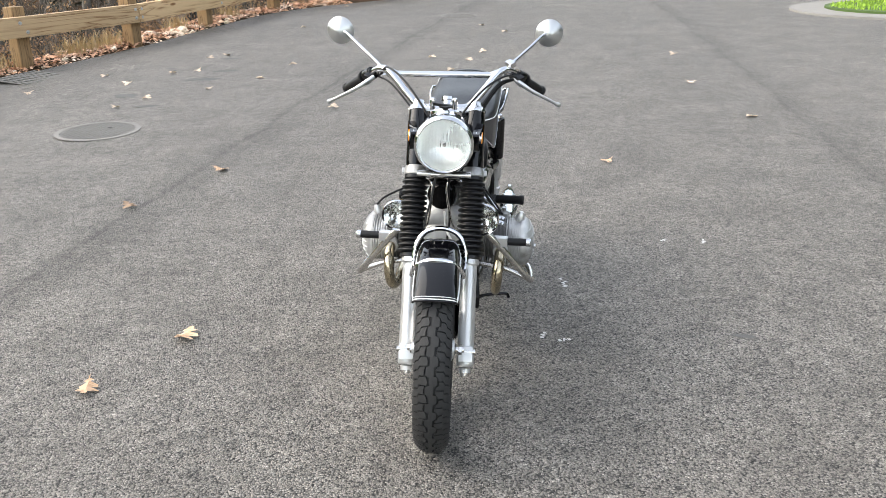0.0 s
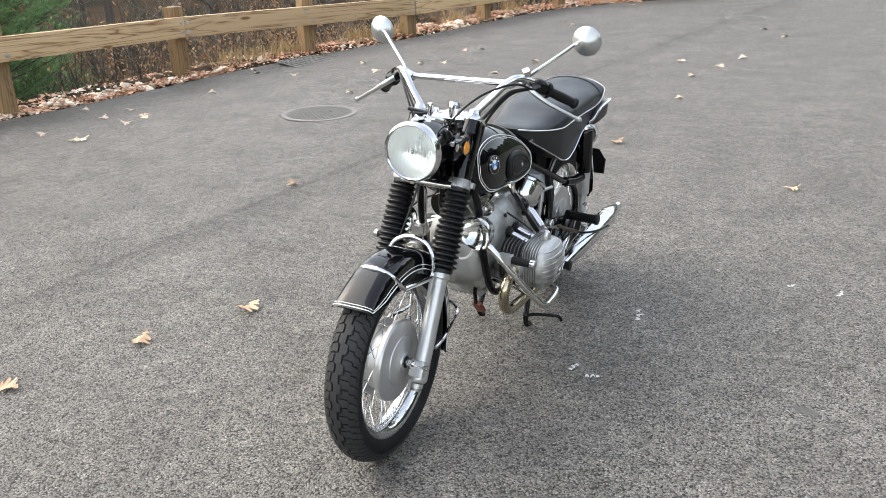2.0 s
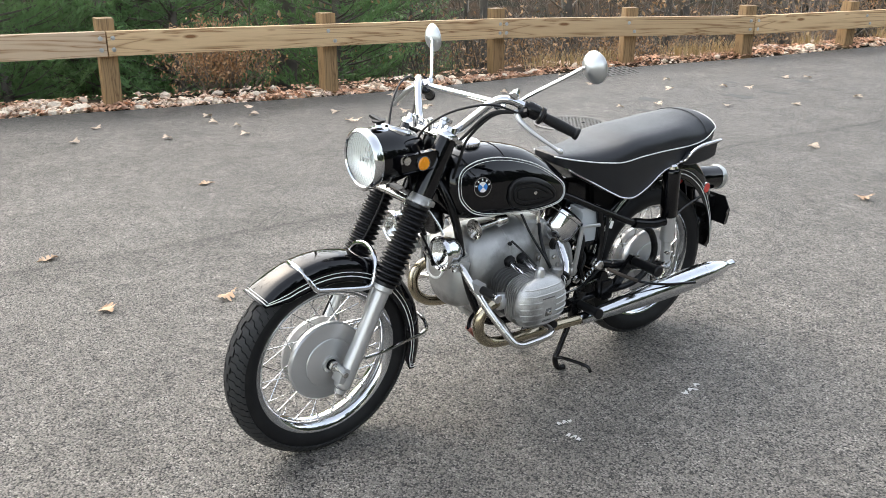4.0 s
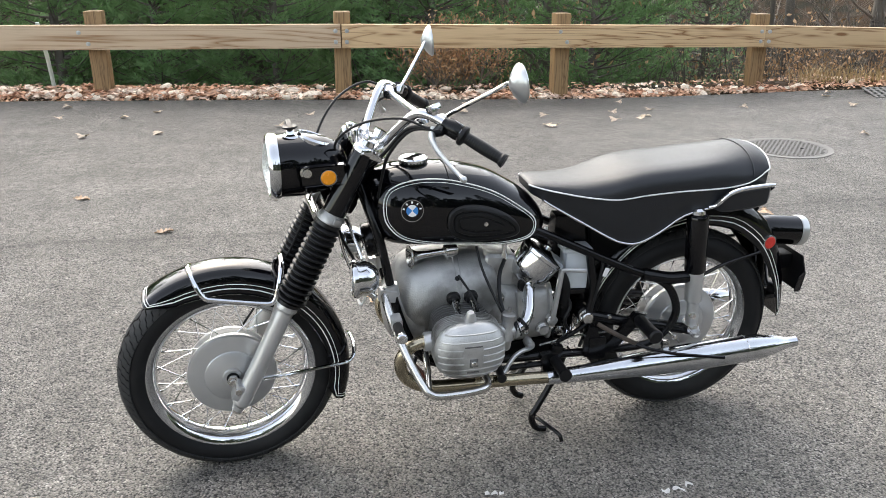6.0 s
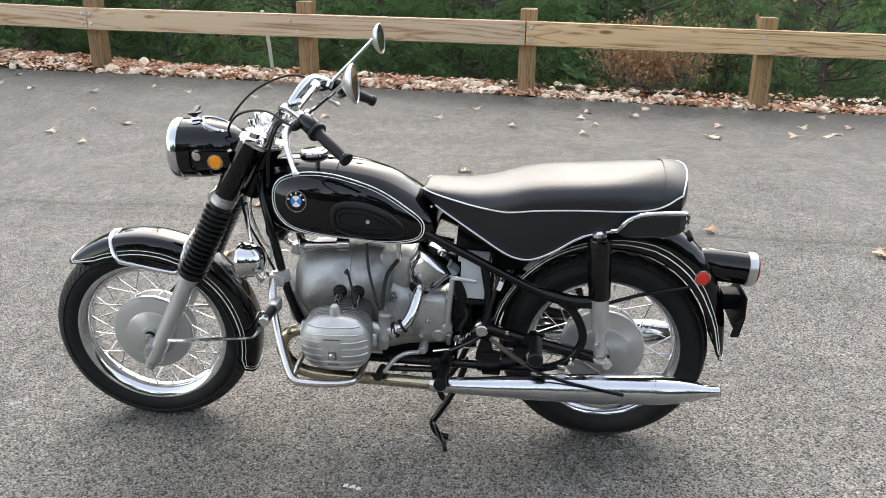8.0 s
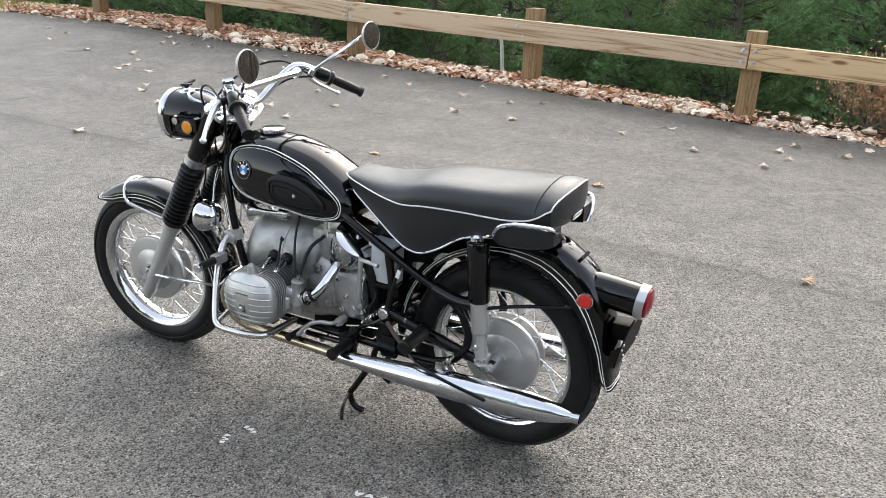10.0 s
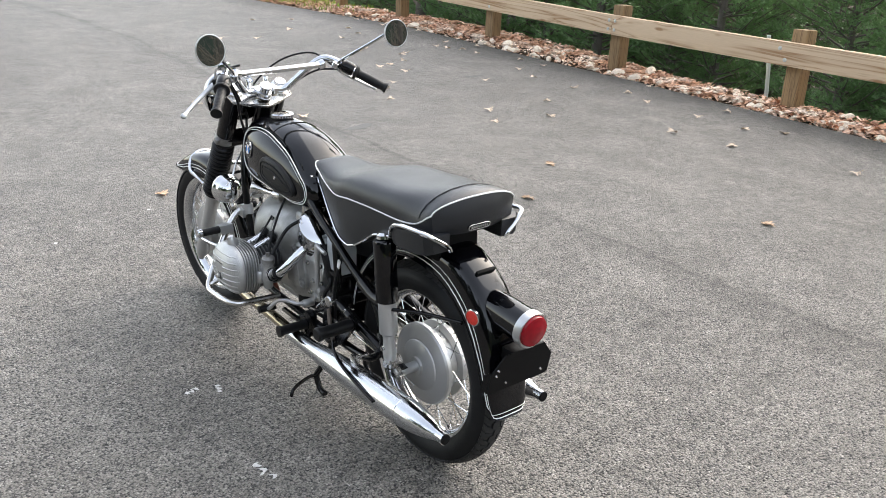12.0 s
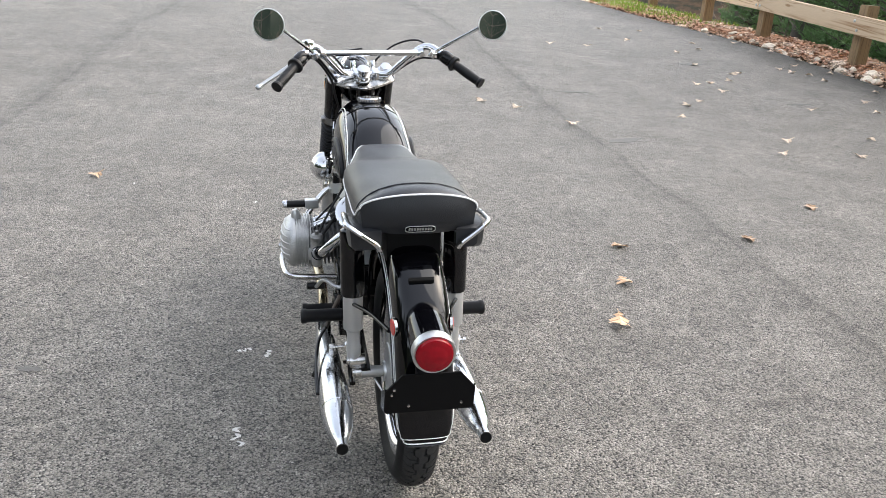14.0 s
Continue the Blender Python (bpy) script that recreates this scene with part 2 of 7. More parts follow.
# ---- ground, road and fence ----
def ground_mat(name, light, dark, speck, scale=1.0, seams=()):
    """Aggregate surface: chippings of several greys in a dark binder, with broad stains."""
    m = bpy.data.materials.new(name)
    m.use_nodes = True
    n, l = m.node_tree.nodes, m.node_tree.links
    b = n["Principled BSDF"]
    tc = n.new("ShaderNodeTexCoord")
    stones = n.new("ShaderNodeTexVoronoi")
    stones.inputs["Scale"].default_value = 165 * scale
    l.new(tc.outputs["Object"], stones.inputs["Vector"])
    sep = n.new("ShaderNodeSeparateColor")
    l.new(stones.outputs["Color"], sep.inputs[0])
    chip = n.new("ShaderNodeValToRGB")
    chip.color_ramp.elements[0].position, chip.color_ramp.elements[0].color = 0.0, (*dark, 1)
    chip.color_ramp.elements[1].position, chip.color_ramp.elements[1].color = 1.0, (*speck, 1)
    for at, f in ((0.12, 0.28), (0.28, 0.68), (0.60, 0.86), (0.92, 1.06)):
        e = chip.color_ramp.elements.new(at)
        e.color = (*[dark[k] + (light[k] - dark[k]) * f for k in range(3)], 1)
    l.new(sep.outputs[0], chip.inputs[0])
    binder = n.new("ShaderNodeMapRange")
    binder.inputs[1].default_value, binder.inputs[2].default_value = 0.45, 0.95
    l.new(stones.outputs["Distance"], binder.inputs[0])
    gap = n.new("ShaderNodeMix")
    gap.data_type = "RGBA"
    gap.inputs[7].default_value = (*[c * 0.6 for c in dark], 1)
    l.new(binder.outputs[0], gap.inputs[0])
    l.new(chip.outputs[0], gap.inputs[6])
    col = gap.outputs[2]
    pits = n.new("ShaderNodeTexVoronoi")
    pits.inputs["Scale"].default_value = 118 * scale
    l.new(tc.outputs["Object"], pits.inputs["Vector"])
    psep = n.new("ShaderNodeSeparateColor")
    l.new(pits.outputs["Color"], psep.inputs[0])
    few = n.new("ShaderNodeMapRange")
    few.inputs[1].default_value, few.inputs[2].default_value = 0.70, 0.78
    l.new(psep.outputs[1], few.inputs[0])
    near = n.new("ShaderNodeMapRange")
    near.inputs[1].default_value, near.inputs[2].default_value, near.inputs[3].default_value, near.inputs[4].default_value = 0.20, 0.44, 0.34, 0.0
    l.new(pits.outputs["Distance"], near.inputs[0])
    deep = n.new("ShaderNodeMath")
    deep.operation = "MULTIPLY"
    l.new(few.outputs[0], deep.inputs[0])
    l.new(near.outputs[0], deep.inputs[1])
    pit = n.new("ShaderNodeMix")
    pit.data_type = "RGBA"
    pit.inputs[7].default_value = (*dark, 1)
    l.new(deep.outputs[0], pit.inputs[0])
    l.new(col, pit.inputs[6])
    col = pit.outputs[2]
    for sc, lo, hi, vmin, vmax in ((0.35, 0.3, 0.7, 0.93, 1.09), (2.6, 0.3, 0.7, 0.84, 1.18), (14.0, 0.25, 0.75, 0.74, 1.28), (55.0, 0.3, 0.7, 0.78, 1.22)):
        nz = n.new("ShaderNodeTexNoise")
        nz.inputs["Scale"].default_value, nz.inputs["Detail"].default_value = sc, 5
        l.new(tc.outputs["Object"], nz.inputs["Vector"])
        mr = n.new("ShaderNodeMapRange")
        mr.inputs[1].default_value, mr.inputs[2].default_value, mr.inputs[3].default_value, mr.inputs[4].default_value = lo, hi, vmin, vmax
        l.new(nz.outputs["Fac"], mr.inputs[0])
        h = n.new("ShaderNodeHueSaturation")
        l.new(mr.outputs[0], h.inputs["Value"])
        l.new(col, h.inputs["Color"])
        col = h.outputs[0]
    # darker paving seams, and a broad darker band along the edge: x = a + b y + c y y
    if seams:
        xyz = n.new("ShaderNodeSeparateXYZ")
        l.new(tc.outputs["Object"], xyz.inputs[0])
        wob = n.new("ShaderNodeTexNoise")
        wob.inputs["Scale"].default_value, wob.inputs["Detail"].default_value = 1.1, 6
        l.new(tc.outputs["Object"], wob.inputs["Vector"])

        def mth(op, a, b3):
            q = n.new("ShaderNodeMath")
            q.operation = op
            for k, v in ((0, a), (1, b3)):
                if isinstance(v, (int, float)):
                    q.inputs[k].default_value = v
                else:
                    l.new(v, q.inputs[k])
            return q.outputs[0]
        X, Y = xyz.outputs[0], xyz.outputs[1]
        for a, b1, c, wide, low, drift in seams:
            s = mth("SUBTRACT", X, mth("ADD", mth("MULTIPLY", mth("ADD", mth("MULTIPLY", Y, c), b1), Y), a))
            s = mth("ADD", s, mth("MULTIPLY", mth("SUBTRACT", wob.outputs["Fac"], 0.5), drift))
            mr = n.new("ShaderNodeMapRange")
            mr.interpolation_type = "SMOOTHSTEP"
            mr.inputs[1].default_value, mr.inputs[2].default_value, mr.inputs[3].default_value, mr.inputs[4].default_value = 0.0, wide, low, 1.0
            l.new(mth("ABSOLUTE", s, 0), mr.inputs[0])
            h = n.new("ShaderNodeHueSaturation")
            l.new(mr.outputs[0], h.inputs["Value"])
            l.new(col, h.inputs["Color"])
            col = h.outputs[0]
        # asphalt grows darker towards the paved edge
        edge_dist = n.new("ShaderNodeAttribute")
        edge_dist.attribute_name = "from_edge"
        mr = n.new("ShaderNodeMapRange")
        mr.inputs[1].default_value, mr.inputs[2].default_value, mr.inputs[3].default_value, mr.inputs[4].default_value = 0.1, 0.85, 0.74, 1.0
        l.new(mth("ADD", edge_dist.outputs["Fac"], mth("MULTIPLY", mth("SUBTRACT", wob.outputs["Fac"], 0.5), 0.5)), mr.inputs[0])
        h = n.new("ShaderNodeHueSaturation")
        l.new(mr.outputs[0], h.inputs["Value"])
        l.new(col, h.inputs["Color"])
        col = h.outputs[0]
    l.new(col, b.inputs["Base Color"])
    b.inputs["Roughness"].default_value = 0.6
    b.inputs["Specular IOR Level"].default_value = 0.28
    bp = n.new("ShaderNodeBump")
    bp.inputs["Strength"].default_value, bp.inputs["Distance"].default_value = 1.0, 0.006
    inv = n.new("ShaderNodeMath")
    inv.operation = "SUBTRACT"
    inv.inputs[0].default_value = 1.0
    l.new(stones.outputs["Distance"], inv.inputs[1])
    l.new(inv.outputs[0], bp.inputs["Height"])
    l.new(bp.outputs[0], b.inputs["Normal"])
    return m


ASPHALT = ground_mat("worn_asphalt", (0.228, 0.211, 0.187), (0.022, 0.0215, 0.021), (0.35, 0.326, 0.292), 1.0, ((2.10, 0.134, -0.0022, 0.26, 0.84, 0.5), (2.03, 0.134, -0.0022, 0.05, 0.80, 0.22), (-2.30, 0.118, 0.0025, 0.26, 0.84, 0.5), (-2.36, 0.118, 0.0025, 0.045, 0.74, 0.20), (-6.95, 0.114, 0.0064, 1.15, 0.72, 0.5)))
FORESTFLOOR = material("leaf_litter", (0.050, 0.031, 0.018), 0.95, vary=0.7, scale=2.6, bump=0.04, bump_scale=12, second=(0.018, 0.017, 0.010), second_at=0.46, spec=0.1)
CONCRETE = material("kerb_concrete", (0.22, 0.208, 0.19), 0.8, vary=0.15, scale=6, bump=0.002, bump_scale=90)
LAWN = material("lawn_soil", (0.06, 0.10, 0.025), 0.9, vary=0.35, scale=6)
GRASS = material("grass_blade", (0.24, 0.38, 0.04), 0.6, vary=0.35, scale=1.2)
DRYGRASS = material("dry_grass", (0.42, 0.31, 0.16), 0.7, vary=0.3, scale=3)
IRON = material("cast_iron", (0.155, 0.148, 0.135), 0.7, metal=0.0, vary=0.3, scale=10, bump=0.001, bump_scale=80)
IRONLITE = material("worn_iron_rim", (0.20, 0.19, 0.175), 0.7, metal=0.0, vary=0.25, scale=8)
STONE = material("pale_field_stone", (0.80, 0.69, 0.56), 0.85, vary=0.2, scale=9, bump=0.006, bump_scale=30, per_object=0.16, second=(0.68, 0.55, 0.42))
# pale sky sheen of the farther leaves is put into this colour
PALELEAF = material("bleached_oak_leaf", (0.62, 0.49, 0.37), 0.6, vary=0.25, scale=14, per_object=0.25)
LEAF = material("dry_oak_leaf", (0.50, 0.33, 0.205), 0.5, vary=0.25, scale=14, per_object=0.35)
LITTER = material("russet_leaf_litter", (0.52, 0.30, 0.19), 0.75, vary=0.4, scale=7, second=(0.76, 0.62, 0.50), second_at=0.51, island=0.4)
BARK = material("grey_bark", (0.125, 0.11, 0.092), 0.9, vary=0.4, scale=7, bump=0.01, bump_scale=35)
TWIG = material("bare_twig", (0.22, 0.18, 0.145), 0.85, vary=0.35, scale=5)
NEEDLE = material("pine_needles", (0.155, 0.275, 0.11), 0.55, vary=0.5, scale=1.6, second=(0.25, 0.38, 0.165), second_at=0.55)
def translucent(m, amount):
    """Lets part of the light through thin leaves."""
    n, l = m.node_tree.nodes, m.node_tree.links
    pb, out = n["Principled BSDF"], n["Material Output"]
    tb = n.new("ShaderNodeBsdfTranslucent")
    src = pb.inputs["Base Color"].links[0].from_socket
    l.new(src, tb.inputs["Color"])
    mx = n.new("ShaderNodeMixShader")
    mx.inputs[0].default_value = amount
    l.new(pb.outputs[0], mx.inputs[1])
    l.new(tb.outputs[0], mx.inputs[2])
    l.new(mx.outputs[0], out.inputs["Surface"])
    return m


translucent(NEEDLE, 0.4)
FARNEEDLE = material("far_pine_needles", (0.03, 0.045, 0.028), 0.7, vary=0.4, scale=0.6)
BROWNLEAF = material("withered_leaf", (0.42, 0.26, 0.14), 0.8, vary=0.4, scale=6)
PVC = material("pale_pipe", (0.58, 0.62, 0.56), 0.45, vary=0.1)
GALV = material("galvanised_bolt", (0.5, 0.5, 0.48), 0.45, metal=0.7, vary=0.2, scale=40)


def wood_mat(name, a, b2, across=(14.0, 14.0, 0.55)):
    """Sawn timber: stretched growth rings along the object's own z, knots and pale wear."""
    m = bpy.data.materials.new(name)
    m.use_nodes = True
    n, l = m.node_tree.nodes, m.node_tree.links
    b = n["Principled BSDF"]
    tc = n.new("ShaderNodeTexCoord")
    mp = n.new("ShaderNodeMapping")
    mp.inputs["Scale"].default_value = across
    l.new(tc.outputs["Object"], mp.inputs["Vector"])
    nz = n.new("ShaderNodeTexNoise")
    nz.inputs["Scale"].default_value, nz.inputs["Detail"].default_value, nz.inputs["Distortion"].default_value = 1.3, 3, 0.9
    l.new(mp.outputs[0], nz.inputs["Vector"])
    mul = n.new("ShaderNodeMath")
    mul.operation = "MULTIPLY"
    mul.inputs[1].default_value = 15.0
    l.new(nz.outputs["Fac"], mul.inputs[0])
    fr = n.new("ShaderNodeMath")
    fr.operation = "PINGPONG"
    fr.inputs[1].default_value = 1.0
    l.new(mul.outputs[0], fr.inputs[0])
    pw = n.new("ShaderNodeMath")
    pw.operation = "POWER"
    pw.inputs[1].default_value = 3.6
    l.new(fr.outputs[0], pw.inputs[0])
    fine = n.new("ShaderNodeTexNoise")
    fine.inputs["Scale"].default_value, fine.inputs["Detail"].default_value = 5, 6
    mp2 = n.new("ShaderNodeMapping")
    mp2.inputs["Scale"].default_value = (40, 40, 1.5)
    l.new(tc.outputs["Object"], mp2.inputs["Vector"])
    l.new(mp2.outputs[0], fine.inputs["Vector"])
    broad = n.new("ShaderNodeTexNoise")
    broad.inputs["Scale"].default_value, broad.inputs["Detail"].default_value = 0.9, 3
    l.new(tc.outputs["Object"], broad.inputs["Vector"])
    fade = n.new("ShaderNodeMapRange")
    fade.inputs[1].default_value, fade.inputs[2].default_value = 0.33, 0.50
    l.new(broad.outputs["Fac"], fade.inputs[0])
    amt = n.new("ShaderNodeMath")
    amt.operation = "MULTIPLY"
    l.new(pw.outputs[0], amt.inputs[0])
    l.new(fade.outputs[0], amt.inputs[1])
    mx = n.new("ShaderNodeMix")
    mx.data_type = "RGBA"
    mx.inputs[6].default_value, mx.inputs[7].default_value = (*a, 1), (*b2, 1)
    # knots: small dark ovals, far apart along the grain
    mp3 = n.new("ShaderNodeMapping")
    mp3.inputs["Scale"].default_value = (8, 8, 2.2)
    l.new(tc.outputs["Object"], mp3.inputs["Vector"])
    knot = n.new("ShaderNodeTexVoronoi")
    knot.inputs["Scale"].default_value = 0.62
    l.new(mp3.outputs[0], knot.inputs["Vector"])
    kr = n.new("ShaderNodeMapRange")
    kr.inputs[1].default_value, kr.inputs[2].default_value, kr.inputs[3].default_value, kr.inputs[4].default_value = 0.07, 0.13, 1.0, 0.0
    l.new(knot.outputs["Distance"], kr.inputs[0])
    most = n.new("ShaderNodeMath")
    most.operation = "MAXIMUM"
    l.new(amt.outputs[0], most.inputs[0])
    l.new(kr.outputs[0], most.inputs[1])
    l.new(most.outputs[0], mx.inputs[0])
    info = n.new("ShaderNodeObjectInfo")
    vr = n.new("ShaderNodeMapRange")
    vr.inputs[3].default_value, vr.inputs[4].default_value = 0.82, 1.15
    l.new(info.outputs["Random"], vr.inputs[0])
    h = n.new("ShaderNodeHueSaturation")
    l.new(vr.outputs[0], h.inputs["Value"])
    l.new(mx.outputs[2], h.inputs["Color"])
    v2 = n.new("ShaderNodeMapRange")
    v2.inputs[3].default_value, v2.inputs[4].default_value = 0.85, 1.12
    l.new(fine.outputs["Fac"], v2.inputs[0])
    h2 = n.new("ShaderNodeHueSaturation")
    l.new(v2.outputs[0], h2.inputs["Value"])
    l.new(h.outputs[0], h2.inputs["Color"])
    l.new(h2.outputs[0], b.inputs["Base Color"])
    b.inputs["Roughness"].default_value = 0.7
    bp = n.new("ShaderNodeBump")
    bp.inputs["Strength"].default_value, bp.inputs["Distance"].default_value = 0.5, 0.002
    l.new(fine.outputs["Fac"], bp.inputs["Height"])
    l.new(bp.outputs[0], b.inputs["Normal"])
    return m


RAILWOOD = wood_mat("sawn_pine_rail", (0.56, 0.385, 0.215), (0.20, 0.09, 0.03), (5.5, 5.5, 0.30))
PALERAIL = wood_mat("pale_sawn_pine_rail", (0.68, 0.50, 0.335), (0.36, 0.20, 0.095), (4.5, 4.5, 0.22))
POSTWOOD = wood_mat("treated_pine_post", (0.27, 0.17, 0.080), (0.10, 0.055, 0.024), (7, 7, 0.5))

# edge of the asphalt on the fence side, from the far lane to the far bend
EDGE = [(-10.4, -34), (-8.9, -20), (-7.9, -12), (-7.55, -8), (-7.36, -4.6), (-7.2, -1.4), (-6.78, 0.6), (-6.46, 2.4), (-6.31, 4.2), (-6.20, 5.7), (-5.96, 7.4), (-5.55, 8.9), (-4.92, 10.1), (-4.2, 11.6),
        (-3.78, 13.3), (-3.25, 15.3), (-2.2, 16.75), (-0.9, 17.9), (2.0, 19.6), (8.0, 22.0), (30.0, 27.0)]
POSTS = [(-9.75, -14.0), (-8.95, -11.1), (-8.35, -8.2), (-8.04, -5.95), (-7.77, -3.6), (-7.56, -1.12), (-6.95, 1.47), (-6.60, 3.87), (-6.45, 6.26), (-6.08, 8.63), (-5.16, 10.19), (-4.42, 11.67), (-4.03, 13.5), (-3.35, 15.8), (-1.9, 17.6), (0.2, 19.2)]


def smooth(t):
    t = min(1.0, max(0.0, t))
    return t * t * (3 - 2 * t)


def lot(x, y):
    """The lie of the lot: level, with a shallow dip to the storm drain and a gentle rise past the far lane."""
    return -0.21 * smooth((-2.6 - x) / 3.6) * math.exp(-((y - 7.2) / 4.0) ** 2) + 0.17 * smooth((-0.8 - y) / 5.0)


edge_np = np.array(curve_points(EDGE, 6))


def beyond(x, y):
    """Distance past the asphalt edge, away from the road; negative on the road."""
    p = np.array([x, y])
    a, b = edge_np[:-1], edge_np[1:]
    ab = b - a
    t = np.clip(((p - a) * ab).sum(1) / (ab * ab).sum(1), 0, 1)
    q = a + ab * t[:, None]
    d = np.hypot(*(p - q).T)
    k = int(d.argmin())
    side = ab[k][0] * (p - a[k])[1] - ab[k][1] * (p - a[k])[0]
    return float(d[k]) if side > 0 else -float(d[k])


def height(x, y):
    d = beyond(x, y)
    if d <= 0:
        return lot(x, y) - 0.08
    # a wider shelf of ground behind the far posts
    d = max(min(d, 0.5), d - 0.6 * smooth(-y / 3))
    h = ip(d, [(0, -0.02), (0.2, 0.0), (0.55, 0.03), (0.8, -0.04), (1.2, -0.36), (4, -1.55), (9, -3.2), (16, -4.2), (26, -4.4), (45, 1.0), (80, 9.0), (400, 20.0)])
    return lot(x, y) * max(0.0, 1 - d / 8) + h + (0.18 * noise.noise((x * 0.5, y * 0.5, 0)) * min(1, max(0, d - 1.2)) + 0.02 * noise.noise((x * 3, y * 3, 2)) if d > 0.1 else 0)


xs = sorted(set([round(v, 2) for v in np.concatenate([np.linspace(-400, -45, 8), np.linspace(-45, -15, 20), np.linspace(-15, 3, 61), np.linspace(3, 45, 10), np.linspace(60, 400, 6)])]))
ys = sorted(set([round(v, 2) for v in np.concatenate([np.linspace(-400, -45, 8), np.linspace(-45, -20, 14), np.linspace(-20, 24, 111), np.linspace(24, 45, 12), np.linspace(60, 400, 6)])]))
verts = [(x, y, height(x, y)) for y in ys for x in xs]
nx = len(xs)
faces = [(j * nx + i, j * nx + i + 1, (j + 1) * nx + i + 1, (j + 1) * nx + i) for j in range(len(ys) - 1) for i in range(nx - 1)]
me = bpy.data.meshes.new("ground")
me.from_pydata(verts, [], faces)
me.materials.append(FORESTFLOOR)
me.shade_smooth()
tagged(new("ground", me), "leaf-strewn ground falling away behind the fence", "ground", kind="structure")

cols = [0, 0.15, 0.3, 0.5, 0.75, 1.0, 1.4, 1.8, 2.2, 2.6, 3.0, 3.5, 4.0, 4.6, 5.3, 6.2, 7.5, 10, 16, 30, 70]
sel = [p for p in edge_np if p[0] < 2.5]
rows_ = []
for ex, ey in sel:
    rows_.append([(ex, ey, lot(ex, ey) - 0.12)] + [(ex + c, ey, lot(ex + c, ey)) for c in cols])
rows_.append([(x, y + 8, z) for x, y, z in rows_[-1]])
verts = [v for r in rows_ for v in r]
nc = len(rows_[0])
faces = [(j * nc + i, j * nc + i + 1, (j + 1) * nc + i + 1, (j + 1) * nc + i) for j in range(len(rows_) - 1) for i in range(nc - 1)]
me = bpy.data.meshes.new("road")
me.from_pydata(verts, [], faces)
me.attributes.new("from_edge", "FLOAT", "POINT").data.foreach_set("value", ([0.0] + [float(c) for c in cols]) * len(rows_))
me.materials.append(ASPHALT)
me.shade_smooth()
me.set_sharp_from_angle(angle=radians(40))
tagged(new("road", me), "worn grey asphalt lot with fine aggregate", "road", kind="structure")

# rounded lawn island with a flush concrete edge
def oval(cx, cy, a, b, n=48):
    return [(cx + a * math.copysign(abs(math.cos(t)) ** 0.8, math.cos(t)), cy + b * math.copysign(abs(math.sin(t)) ** 0.9, math.sin(t))) for t in (2 * math.pi * k / n for k in range(n))]


tagged(part("kerb", plate(B(), oval(10.6, 14.3, 5.1, 2.0), -0.05, 0.035), CONCRETE, None, smooth=False), "pale concrete kerb round a lawn island", "kerb", kind="structure")
tagged(part("lawn", plate(B(), oval(10.6, 14.3, 4.55, 1.5), -0.05, 0.07), LAWN, None, smooth=False), "bright green lawn island beside the asphalt", "lawn", kind="structure")


def fence_axis(i):
    a = POSTS[max(0, i - 1)]
    b = POSTS[min(len(POSTS) - 1, i + 1)]
    return math.atan2(b[1] - a[1], b[0] - a[0])


def rail_top(y):
    return ip(y, [(-14, 0.88), (-6, 0.87), (-3.6, 0.81), (-1.1, 0.70), (1.5, 0.68), (3.9, 0.65), (6.25, 0.58), (8.65, 0.535), (10.2, 0.52), (20, 0.50)])


JOINTS = {0, 1, 3, 5, 7, 9, 11, 13, 15}
for i in range(1, len(POSTS) - 1):
    if i not in JOINTS:
        (x0, y0), (x1, y1) = POSTS[i - 1], POSTS[i + 1]
        t = (POSTS[i][1] - y0) / (y1 - y0)
        POSTS[i] = (x0 + (x1 - x0) * t - 0.004, POSTS[i][1])
fence = tagged(new("fence"), "low timber guard rail fence of square posts and heavy rails", "fence", kind="structure")
rng = random.Random(4)
for i, (x, y) in enumerate(POSTS):
    a = fence_axis(i)
    top = rail_top(y) + 0.11 + rng.uniform(-0.01, 0.012)
    bm = box(B(), (0.17, 0.17, top + 0.5), Matrix.Translation((0, 0, (top + 0.5) / 2)), 0.016, 2)
    p = part("post", bm, POSTWOOD, fence, "square treated timber post with a bevelled top")
    nrm = V(-math.sin(a), math.cos(a))
    p.matrix_basis = Matrix.Translation((x, y, -0.5)) @ Matrix.Rotation(a, 4, "Z") @ pose(0, 0, 0, rng.uniform(-1.2, 1.2), rng.uniform(-1.2, 1.2), 0)
order = sorted(JOINTS)
